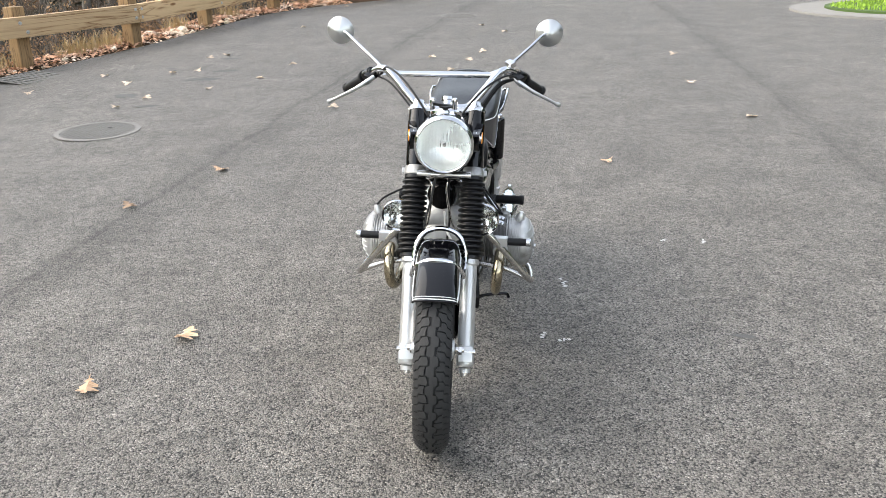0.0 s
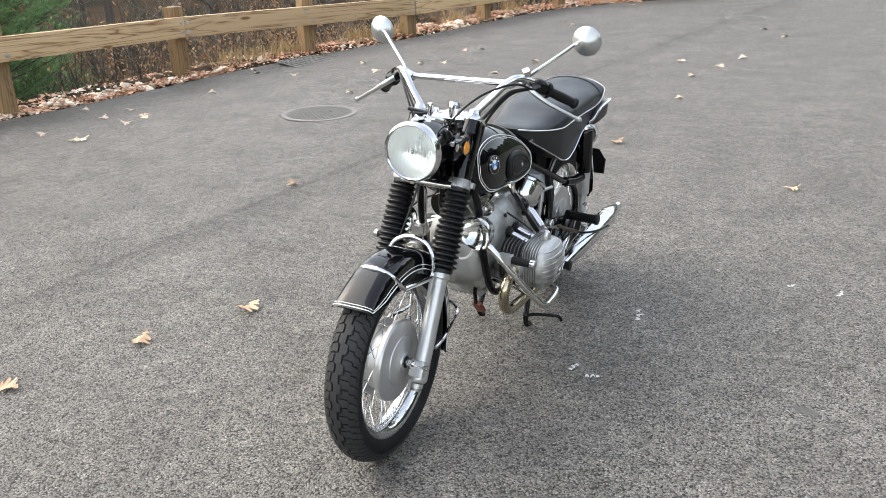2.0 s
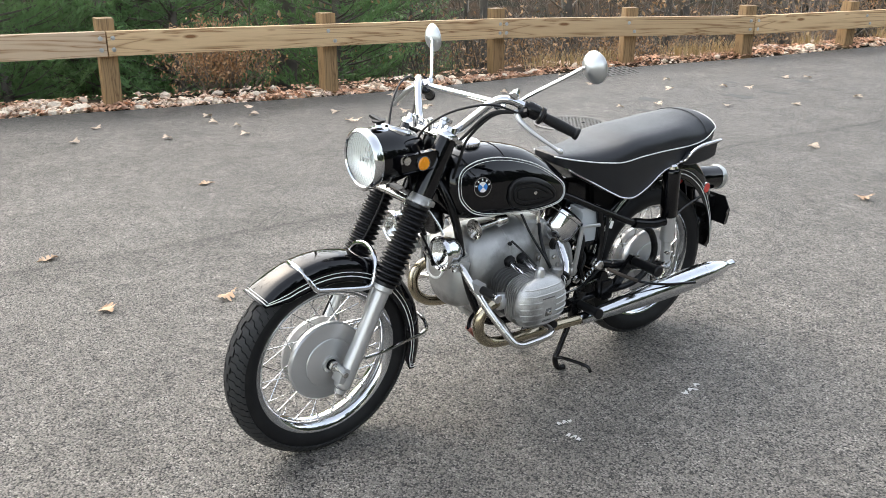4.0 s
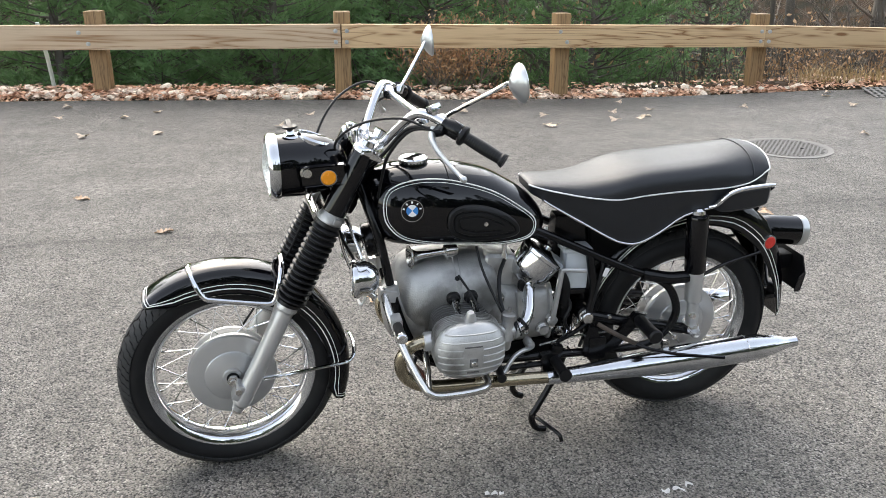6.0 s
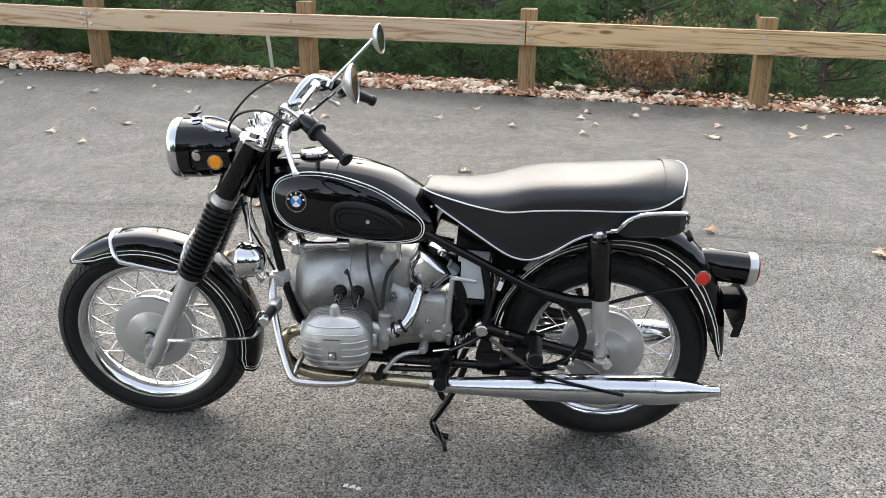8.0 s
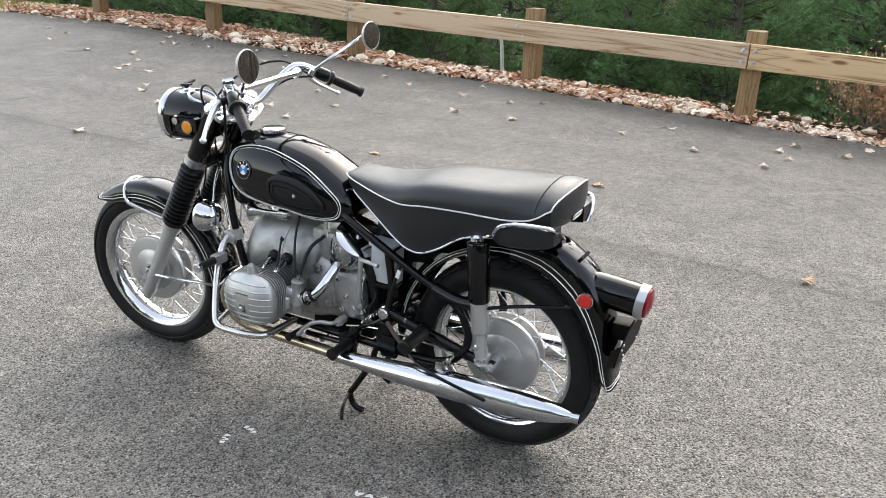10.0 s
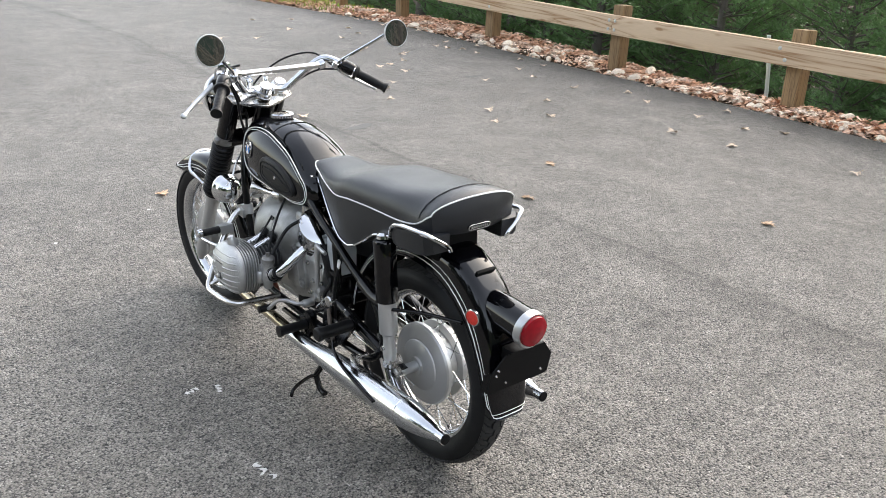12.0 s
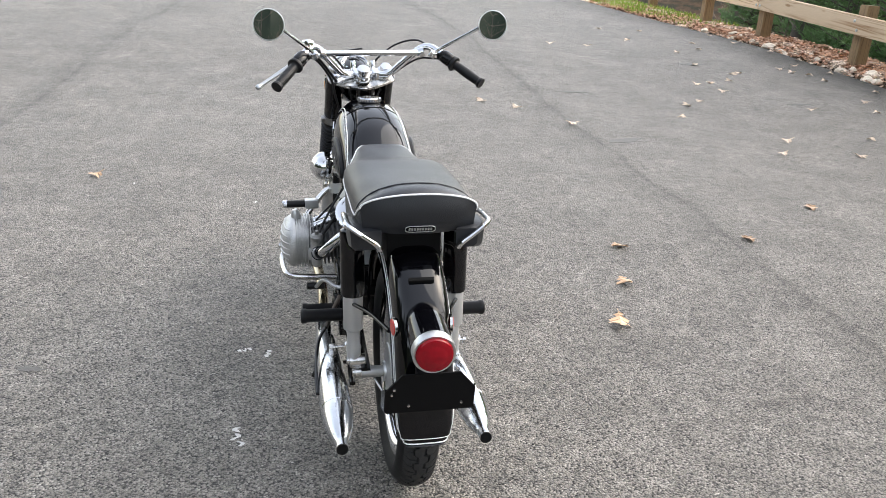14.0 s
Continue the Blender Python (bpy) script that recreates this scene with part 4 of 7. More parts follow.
def brush(n):
    """Thin leaning stems with side twigs, grey and brown, in the wood behind the fence."""
    for k in range(n):
        x, yy = edge_at(min(edge_s(rng.uniform(4.5, 26)), cum[-1] - 2), rng.uniform(2.6, 22))
        b = V(x, yy, height(x, yy) - 0.05)
        h = rng.uniform(0.7, 3.4)
        tip = b + V(rng.uniform(-0.5, 0.5), rng.uniform(-0.5, 0.5), 1.0).normalized() * h
        vs, fs = [], []
        for a, c, w in [(b, tip, rng.uniform(0.006, 0.016))] + [(b.lerp(tip, f), b.lerp(tip, f) + V(rng.uniform(-1, 1), rng.uniform(-1, 1), rng.uniform(-0.1, 0.7)) * 0.28 * h, 0.005) for f in (0.3, 0.45, 0.6, 0.75)]:
            for side in (V(w, 0, 0), V(0, w, 0)):
                o = len(vs)
                vs += [tuple(a - side), tuple(a + side), tuple(c)]
                fs.append((o, o + 1, o + 2))
        yield vs, fs


def hanging_leaves(n):
    for k in range(n):
        x, yy = edge_at(min(edge_s(rng.uniform(5.5, 24)), cum[-1] - 2), rng.uniform(2.2, 16))
        if noise.noise((x * 0.6, yy * 0.6, 2.0)) < -0.05:
            continue
        m = pose(x, yy, height(x, yy) + rng.random() ** 1.6 * 2.4, rng.uniform(0, 360), rng.uniform(0, 360), rng.uniform(0, 360))
        s = rng.uniform(0.025, 0.06)
        yield [tuple(m @ V(*q)) for q in ((-s, 0, 0), (0, s * 0.5, s * 0.2), (s, 0, 0), (0, -s * 0.5, s * 0.2))], [(0, 1, 2, 3)]


scatter_mesh("withered_leaves", BROWNLEAF, hanging_leaves(30000), "withered brown leaves on the brushwood", "dead leaves")
scatter_mesh("brushwood", BARK, brush(7500), "leafless grey-brown brushwood behind the fence", "brushwood")

# woods that close the lot on its other sides
def far_tree(h, w, clumps):
    """A tall tree of the far wood: trunk and a crown of coarse ragged clumps."""
    tv, tf, cv, cf = [], [], [], []
    limb(tv, tf, V(0, 0, -0.2), V(0, 0, h * 0.95), 0.28, 0.04, 7)
    for k in range(clumps):
        f = rng.random()
        a, z = rng.uniform(0, 6.283), h * (0.08 + 0.92 * f)
        R = w * (1 - f) ** 0.7 * math.sqrt(rng.random()) + 0.15
        c = V(R * math.cos(a), R * math.sin(a), z)
        for m in range(5):
            d = V(rng.uniform(-1, 1), rng.uniform(-1, 1), rng.uniform(-0.6, 0.6)).normalized() * rng.uniform(0.4, 0.9)
            s = d.orthogonal().normalized() * 0.16
            o = len(cv)
            cv.extend([tuple(c - s), tuple(c + s), tuple(c + d)])
            cf.append((o, o + 1, o + 2))
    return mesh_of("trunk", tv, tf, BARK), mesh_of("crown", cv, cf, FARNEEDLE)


far_kinds = [far_tree(13, 3.4, 420), far_tree(10, 3.0, 380), far_tree(15, 3.2, 420)]
for k in range(84):
    a = radians(-118 + 236 * k / 83)
    R = rng.uniform(25, 31) if k % 2 else rng.uniform(31, 38)
    x, y = 2 + R * math.cos(a), 3 + R * math.sin(a)
    if beyond(x, y) > -1 or a < -0.6:
        continue
    tr, cr = rng.choice(far_kinds)
    plant("pine_tree", (("trunk", tr), ("crown", cr)), x, y, rng.uniform(0.85, 1.2), rng.uniform(0, 360), "tall dark pine at the far edge of the lot", "pine tree", "far woods", 0.0)
for k in range(34):
    x, y = edge_at(cum[-1] * (0.06 + 0.9 * k / 33), rng.uniform(26, 34))
    if k % 3 == 0:
        tr, cr = rng.choice(far_kinds)
        plant("pine_tree", (("trunk", tr), ("crown", cr)), x, y, rng.uniform(1.0, 1.3), rng.uniform(0, 360), "tall dark pine deep in the wood", "pine tree", "far woods")
    else:
        tr, cr = rng.choice(bares)
        plant("bare_tree", (("trunk", tr), ("crown", cr)), x, y, rng.uniform(1.6, 2.2), rng.uniform(0, 360), "leafless grey tree deep in the wood", "tree", "bare trees behind the fence")
for k in range(56):
    a = radians(20 + 98 * k / 55)
    R = rng.uniform(22, 25) if k % 2 else rng.uniform(26, 30)
    x, y = 2 + R * math.cos(a), 3 + R * math.sin(a)
    if beyond(x, y) > -1:
        continue
    tr, cr = rng.choice(far_kinds)
    plant("pine_tree", (("trunk", tr), ("crown", cr)), x, y, rng.uniform(0.5, 0.75), rng.uniform(0, 360), "dark understorey pine at the far edge of the lot", "pine tree", "far woods", 0.0)
# dense dark wood closing the view behind those trees
rings = []
for k in range(90):
    a = radians(8 + 112 * k / 89)
    h = 9.0 + 2.5 * noise.noise((k * 0.35, 0.0, 4.0)) + 1.2 * noise.noise((k * 1.1, 3.0, 1.0))
    row = []
    for R, z in ((37, -0.5), (38 + 0.8 * noise.noise((k * 0.9, 1.0, 0.0)), 0.35 * h), (39.5 + noise.noise((k * 0.8, 2.0, 0.0)), 0.8 * h), (41, h), (46, -0.5)):
        row.append((2 + R * math.cos(a), 3 + R * math.sin(a), z))
    rings.append(row)
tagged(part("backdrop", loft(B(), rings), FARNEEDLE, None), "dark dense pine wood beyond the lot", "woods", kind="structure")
# pale scuffs on the asphalt
PALE = material("pale_scuff", (0.60, 0.59, 0.57), 0.85, vary=0.4, scale=90)
for x, y, length, turn in ((0.519, 2.924, 0.050, 20), (0.440, 2.965, 0.055, 75), (0.572, 3.478, 0.100, 80), (1.14, 4.0, 0.045, 40), (1.33, 3.98, 0.06, 70), (1.72, 2.35, 0.02, 0), (0.35, 1.2, 0.02, 50), (-0.25, 0.95, 0.018, 10), (1.0, 0.8, 0.018, 120)):
    bm = B()
    steps = 12
    pts = [((k / steps - 0.5) * length, 0.30 * length * noise.noise((k * 0.45, x * 5, y * 3))) for k in range(steps + 1)]
    wide = [0.0045 + 0.009 * abs(noise.noise((k * 0.9, y * 7, 4.2))) for k in range(steps + 1)]
    lower = [bm.verts.new((a, b2 - w, 0.0012)) for (a, b2), w in zip(pts, wide)]
    upper = [bm.verts.new((a, b2 + w, 0.0012)) for (a, b2), w in zip(pts, wide)]
    for k in range(steps):
        if k % 5 != 3 or length < 0.03:
            bm.faces.new((lower[k], lower[k + 1], upper[k + 1], upper[k]))
    ob = part("asphalt_scuff", bm, PALE, smooth=False)
    ob.matrix_basis = pose(x, y, lot(x, y), 0, 0, turn)
    tagged(ob, "small pale scuff on the asphalt", "scuff", "scuffs on the asphalt")
# dark stains on the asphalt
STAIN = material("dark_asphalt_stain", (0.105, 0.102, 0.097), 0.75, vary=0.45, scale=45, bump=0.003, bump_scale=160)
for x, y, r in ((-2.68, 10.13, 0.10), (-2.5, 9.26, 0.10), (-2.6, 8.76, 0.13), (-3.1, 7.97, 0.12), (-2.74, 7.44, 0.08), (-3.17, 9.51, 0.06), (-5.36, -3.65, 0.15), (-5.44, -1.63, 0.11), (-2.97, -2.09, 0.10), (-2.62, -0.16, 0.10), (1.22, 2.95, 0.03)):
    poly = []
    for k in range(26):
        t = 2 * math.pi * k / 26
        f = 0.5 + 1.0 * abs(noise.noise((x * 9 + 1.8 * math.cos(t), y * 9 + 1.8 * math.sin(t), 7.3)))
        poly.append((2.0 * r * f * math.cos(t), 0.8 * r * f * math.sin(t)))
    ob = part("asphalt_stain", plate(B(), poly, 0.0, 0.0012), STAIN, smooth=False)
    ob.matrix_basis = pose(x, y, lot(x, y), 0, 0, rng.uniform(-30, 30))
    tagged(ob, "dark oily stain on the asphalt", "stain", "stains on the asphalt")


# ---- the motorcycle: x forward, y to its left, z up, leaning on its stand ----
BIKE = pose(0.0617, 3.0047, -0.003, -1.72, 0.3, -94.85)
bike = tagged(new("motorcycle"), "black vintage boxer-twin motorcycle with white pinstripes, parked on asphalt", "motorcycle")
bike.matrix_basis = BIKE
RAKE = V(-0.486, 0, 0.874)
STEER = Matrix.Translation((0.29, 0.012, 0.92)) @ Matrix.Rotation(radians(1.2), 4, "X") @ Matrix.Rotation(radians(4.5), 4, RAKE) @ Matrix.Translation((-0.29, 0, -0.92))
BARS = Matrix.Translation((0.29, 0, 0.92)) @ Matrix.Rotation(radians(5.8), 4, "Z") @ Matrix.Translation((-0.29, 0, -0.92))


def steered(name, bm, mat, parent=None, label="", **k):
    bm.transform(STEER)
    return part(name, bm, mat, parent or bike, label, **k)


def barred(name, bm, mat, parent=None, label="", **k):
    bm.transform(BARS)
    return part(name, bm, mat, parent or bike, label, **k)


def ring_sweep(bm, sec, seg=64):
    """A closed section of (radius, y) turned round the y axis."""
    rings = [[V(r * math.cos(a), h, r * math.sin(a)) for r, h in sec] for a in (2 * math.pi * k / seg for k in range(seg))]
    return loft(bm, rings, True, False, True)


def wheel(name, m, half, label, reach=1.0, size=0.978):
    """Laced wheel about the y axis: rim, tyre with tread, hub, spokes."""
    rim = [(0.243, 0.040), (0.2445, 0.036), (0.236, 0.033), (0.228, 0.029), (0.219, 0.016), (0.217, 0.0), (0.219, -0.016), (0.228, -0.029),
           (0.236, -0.033), (0.2445, -0.036), (0.243, -0.040), (0.231, -0.037), (0.222, -0.028), (0.213, -0.016), (0.211, 0.0), (0.213, 0.016), (0.222, 0.028), (0.231, 0.037)]
    w = part(name, ring_sweep(B(), rim, 80), CHROME, bike, label)
    w.matrix_basis = m @ Matrix.Diagonal((size, 1, size, 1))
    rc, br = 0.270, 0.0468

    def crown(v, lift=0.0):
        a = radians(78) * v
        return rc + (br + lift) * math.cos(a), (half - 0.001 + lift) * math.sin(a)
    sec = [crown(v / 8) for v in range(-8, 9)]
    sec += [(0.268, half), (0.252, half - 0.006), (0.242, half - 0.013), (0.236, half - 0.016), (0.236, -half + 0.016), (0.242, -half + 0.013), (0.252, -half + 0.006), (0.268, -half)]
    tyre = part("tyre", ring_sweep(B(), sec, 96), RUBBER, w, "black rubber tyre with a zigzag tread")
    # tread: a wandering centre rib, and shoulder blocks parted by stepped cuts
    pitch = 36
    bm = B()

    def place(v, t, lift):
        r, h = crown(v, lift)
        a = 2 * math.pi * t / pitch
        return bm.verts.new((r * math.cos(a), h, r * math.sin(a)))

    def inner(t):
        return ip(t % 1.0, [(0, 0.115), (0.44, 0.115), (0.50, 0.25), (0.94, 0.25), (1.0, 0.115)])

    def cut(v):
        return -ip(v, [(0.15, 0.0), (0.48, 0.10), (0.54, 0.42), (0.74, 0.55), (0.78, 0.78), (0.90, 0.86)])

    def block(rows):
        """rows of (v, t) pairs: a raised block with walls down to the carcass."""
        top = [[place(v, t, 0.0050) for v, t in r] for r in rows]
        for a, b in zip(top, top[1:]):
            for q in range(len(a) - 1):
                bm.faces.new((a[q], a[q + 1], b[q + 1], b[q]))
        rim = ([(0, q) for q in range(len(rows[0]))] + [(p, len(rows[0]) - 1) for p in range(1, len(rows))]
               + [(len(rows) - 1, q) for q in range(len(rows[0]) - 2, -1, -1)] + [(p, 0) for p in range(len(rows) - 2, 0, -1)])
        low = [place(*rows[p][q], -0.003) for p, q in rim]
        for q in range(len(rim)):
            j = (q + 1) % len(rim)
            bm.faces.new((top[rim[q][0]][rim[q][1]], low[q], low[j], top[rim[j][0]][rim[j][1]]))

    gap, slot = 0.038, 0.075
    steps = [0.0, 0.22, 0.44, 0.50, 0.72, 0.94]
    ribs = [[(-inner(k + t) + gap, k + t), (0.0, k + t), (inner(k + t + 0.5) - gap, k + t)] for k in range(pitch) for t in steps]
    block(ribs + [[(v, pitch) for v, _ in ribs[0]]])
    cols = [0.36 + (c - 0.36) * reach for c in (0.36, 0.48, 0.54, 0.74, 0.78, 0.90)]
    for k in range(2 * pitch):
        for s in (1, -1):
            off = 0.25 if s > 0 else 0.0
            rows = []
            for t in (slot, 0.44, 0.50, 1 - slot):
                u = 0.5 * (k + t) + off
                first = inner(u + (0.5 if s > 0 else 0.0)) + gap
                rows.append([(s * v, u + 0.62 * cut(v)) for v in [first] + cols])
            block(rows)
    tr = part("tread", bm, TREAD, tyre, sharp=25)
    tr["kind"] = "stuff"
    # white line on the rim flange
    part("rim_lip", ring_sweep(B(), [(0.2465, 0.0405), (0.247, 0.0375), (0.2425, 0.0365), (0.2415, 0.040)], 80), CHROME, w)
    ax = along((0, 0, 0), (0, 1, 0))
    part("hub", lathe(B(), [(0.0, -0.075), (0.018, -0.075), (0.02, -0.06), (0.045, -0.055), (0.06, -0.05), (0.118, -0.046), (0.122, -0.040), (0.122, -0.028), (0.10, -0.024), (0.098, 0.008),
                             (0.122, 0.012), (0.126, 0.016), (0.126, 0.020), (0.05, 0.020)], ax, 48), SILVER, w, "silver full-width brake hub")
    part("brake_plate", lathe(B(), [(0.124, 0.014), (0.129, 0.018), (0.130, 0.030), (0.126, 0.036), (0.118, 0.0385), (0.081, 0.042), (0.080, 0.0445), (0.078, 0.046), (0.04, 0.049),
                                     (0.030, 0.052), (0.028, 0.058), (0.0, 0.058)], ax, 56), SILVER, w, "round silver brake plate")
    for sy in (1, -1):
        for lead in (1, -1):
            a, y0 = radians(21) * lead, 0.015 * sy + (0.004 * lead * sy)
            p0 = V(0.119 * math.cos(0), -0.034 if sy < 0 else 0.008, 0.119 * math.sin(0))
            p1 = V(0.219 * math.cos(a), 0.006 * sy, 0.219 * math.sin(a))
            bm = tube(B(), [p0, p1], 0.0016, 6, 1)
            tube(bm, [p1 - (p1 - p0).normalized() * 0.016, p1], 0.003, 6, 1)
            first = None
            for k in range(10):
                rot = Matrix.Rotation(2 * math.pi * (k + 0.25 * lead + (0.5 if sy < 0 else 0)) / 10, 4, "Y")
                if first is None:
                    first = part("spoke", bm, CHROME, w, "thin chrome wire spoke")
                    first.matrix_basis = rot
                else:
                    again(first, w, rot)
    return w


FA, RA = V(0.714, 0, 0.315), V(-0.705, 0, 0.315)
wheel("front_wheel", STEER @ Matrix.Translation(FA), 0.052, "chromed spoked front wheel", size=0.979)
wheel("rear_wheel", Matrix.Translation(RA), 0.055, "chromed spoked rear wheel", 0.45)


def fender(table, centre, turn=Matrix()):
    """table: angle, crown radius, depth of the side, half width. Gives point(angle, u, lift)."""
    tb = sorted(table)

    def point(a, u, lift=0.0):
        R, d, hw = (ip(a, [(r[0], r[k]) for r in tb]) for k in (1, 2, 3))
        s = abs(u)
        rad = R - d * s ** 3.2 + lift * (1 - s ** 3)
        y = math.copysign(hw * (1 - (1 - s) ** 1.9) + lift * s ** 2, u) if u else 0.0
        c = radians(a)
        return turn @ (centre + V(rad * math.cos(c), y, rad * math.sin(c)))
    return point


def fender_mesh(pt, a0, a1, steps=44):
    us = [-1, -0.94, -0.86, -0.74, -0.6, -0.42, -0.22, 0, 0.22, 0.42, 0.6, 0.74, 0.86, 0.94, 1]
    rings = []
    for k in range(steps + 1):
        a = a0 + (a1 - a0) * k / steps
        rings.append([pt(a, u, 0.0012) for u in us] + [pt(a, u, -0.0012) for u in us[::-1]])
    return loft(B(), rings)


def fender_trim(name, pt, a0, a1, u, r, parent, mat, ends=(True, True), lift=0.0016):
    n = 26
    angs = [a0 + (a1 - a0) * k / n for k in range(n + 1)]
    pts = [pt(a, u, lift) for a in angs]
    if ends[1]:
        pts += [pt(a1, u * (1 - k / 4), lift) for k in range(1, 9)]
    pts += [pt(a, -u, lift) for a in angs[::-1]][1 if ends[1] else 0:]
    if ends[0]:
        pts += [pt(a0, -u * (1 - k / 4), lift) for k in range(1, 8)]
        return part(name, tube(B(), pts, r, 6, 1, True), mat, parent)
    return part(name, tube(B(), pts, r, 6, 1), mat, parent)


# front mudguard: from ahead of the axle's top to well behind it
FT = [(52, 0.347, 0.012, 0.060), (57, 0.348, 0.034, 0.063), (63, 0.349, 0.055, 0.065), (78, 0.350, 0.066, 0.065), (120, 0.350, 0.070, 0.065), (165, 0.345, 0.067, 0.064), (195, 0.342, 0.058, 0.062), (199, 0.343, 0.040, 0.058), (201, 0.343, 0.022, 0.054)]
fpt = fender(FT, FA + V(0, 0, -0.010), STEER)
fguard = part("front_mudguard", fender_mesh(fpt, 52, 200), PAINT, bike, "gloss black front mudguard with white pinstripes")
fender_trim("edge_bead", fpt, 52, 200, 1.0, 0.003, fguard, PAINT)
fender_trim("pinstripe", fpt, 53, 199, 0.93, 0.0017, fguard, STRIPE)
fender_trim("pinstripe", fpt, 54.3, 197.5, 0.86, 0.0010, fguard, STRIPE)

RT = [(12, 0.362, 0.035, 0.060), (40, 0.368, 0.034, 0.066), (70, 0.385, 0.040, 0.068), (95, 0.415, 0.068, 0.070), (112, 0.437, 0.090, 0.071), (130, 0.422, 0.085, 0.071), (150, 0.382, 0.058, 0.071), (168, 0.358, 0.034, 0.070), (176, 0.354, 0.024, 0.066), (180, 0.353, 0.014, 0.058), (182, 0.353, 0.006, 0.044)]
rpt = fender(RT, RA)
rguard = part("rear_mudguard", fender_mesh(rpt, 12, 182), PAINT, bike, "gloss black rear mudguard with white pinstripes")
fender_trim("edge_bead", rpt, 12, 182, 1.0, 0.003, rguard, PAINT)
fender_trim("pinstripe", rpt, 14, 181, 0.93, 0.0017, rguard, STRIPE, (False, True))
fender_trim("pinstripe", rpt, 14, 179, 0.86, 0.0010, rguard, STRIPE, (False, True))
hp = rpt(122, 0.0, 0.004)
bm = box(B(), (0.010, 0.062, 0.014), Matrix.Translation(hp) @ Matrix.Rotation(radians(-32), 4, "Y"), 0.003)
part("lifting_slot", bm, DARK, rguard)

# fork
for s in (1, -1):
    y = 0.092 * s
    foot, low, mid, top = V(0.697, y, 0.258), V(0.545, y, 0.546), V(0.425, y, 0.768), V(0.303, y, 0.985)
    d = (top - foot).normalized()
    bm = tube(B(), [(*(foot - d * 0.012), 0.022), (*foot, 0.027), (*(foot + d * 0.05), 0.026), (*(foot + d * 0.15), 0.0255), (*(low - d * 0.05), 0.026), (*(low - d * 0.02), 0.026),
                    (*(low - d * 0.015), 0.031), (*low, 0.031)], seg=20, n=3)
    leg = steered("fork_leg", bm, SILVER, None, "silver lower fork leg")
    bm = box(B(), (0.046, 0.030, 0.05), along(foot + V(0.004, 0, 0.035), d), 0.007)
    lathe(bm, [(0.0, 0.0), (0.017, 0.0), (0.019, 0.014), (0.013, 0.018), (0.0, 0.018)], along(foot - d * 0.03, d), 16)
    steered("axle_clamp", bm, SILVER, leg)
    bm = lathe(B(), [(0.0, -0.03), (0.009, -0.03), (0.009, 0.03), (0.0, 0.03)], along(foot + V(0.006, 0, 0.045), (0, 1, 0)), 12)
    steered("pinch_bolt", bm, DULLCHROME, leg)
    bm = lathe(B(), [(0.0, 0.0), (0.016, 0.0), (0.014, 0.009), (0.0, 0.009)], along(foot - d * 0.030, -d), 16)
    steered("drain_cap", bm, DULLCHROME, leg)
    bm = lathe(B(), [(0.0, 0.040), (0.0105, 0.040), (0.0105, 0.084), (0.009, 0.088), (0.0, 0.089)], along(FA, (0, s, 0)), 16)
    lathe(bm, [(0.012, 0.070), (0.017, 0.070), (0.017, 0.080), (0.012, 0.081)], along(FA, (0, s, 0)), 6)
    steered("axle_spindle", bm, DULLCHROME, leg, "steel front axle end")
    bm = lathe(B(), [(0.012, 0.056), (0.018, 0.056), (0.018, 0.060), (0.012, 0.061)], along(FA, (0, s, 0)), 24)
    steered("axle_seal", bm, GRIP, leg, "black axle seal")
    # ribbed gaiter
    neck = mid + d * 0.011
    L = (neck - low).length
    prof = [(0.030, 0.0), (0.036, 0.002), (0.036, 0.012)]
    n = 14
    for k in range(n):
        z = 0.014 + (L - 0.026) * k / n
        st = (L - 0.026) / n
        w = 0.0455 - 0.0045 * k / n
        prof += [(0.032, z), (w - 0.001, z + st * 0.3), (w, z + st * 0.45), (w - 0.001, z + st * 0.62), (0.032, z + st * 0.92)]
    prof += [(0.035, L - 0.010), (0.035, L), (0.02, L)]
    steered("fork_gaiter", lathe(B(), prof, along(low, d), 28), GAITER, None, "ribbed black rubber fork gaiter")
    bm = lathe(B(), [(0.0, 0.0), (0.033, 0.0), (0.0365, 0.003), (0.0365, 0.019), (0.034, 0.024), (0.033, 0.030), (0.0, 0.030)], along(neck, d), 24)
    box(bm, (0.022, 0.022, 0.018), along(neck + d * 0.011 + V(-0.012, 0.034 * s, 0), d), 0.004)
    steered("yoke_clamp", bm, CAST, None, "silver lower fork clamp")
    bm = lathe(B(), [(0.0, 0.036), (0.031, 0.036), (0.033, 0.05), (0.032, 0.19), (0.030, 0.225), (0.0, 0.225)], along(mid, d), 24)
    steered("fork_cover", bm, PAINT, None, "black upper fork cover")
    bm = lathe(B(), [(0.0, 0.225), (0.033, 0.225), (0.034, 0.232), (0.030, 0.24), (0.022, 0.244), (0.020, 0.258), (0.0, 0.260)], along(mid, d), 12)
    steered("fork_cap", bm, CHROME, None, "chromed fork top nut")
    # headlamp ear
    bm = box(B(), (0.125, 0.006, 0.056), pose(0.430, 0.103 * s, 0.914, 0, 4, -8 * s), 0.014, 3)
    ear = steered("headlamp_bracket", bm, PAINT, None, "black headlamp bracket")
    ax = (0.02, 1.0 * s, 0)
    bm = lathe(B(), [(0.0, 0.0), (0.020, 0.0), (0.0205, 0.006), (0.017, 0.011), (0.0, 0.012)], along((0.417, 0.106 * s, 0.909), ax), 24)
    steered("reflector", bm, AMBER, ear, "round amber side reflector")
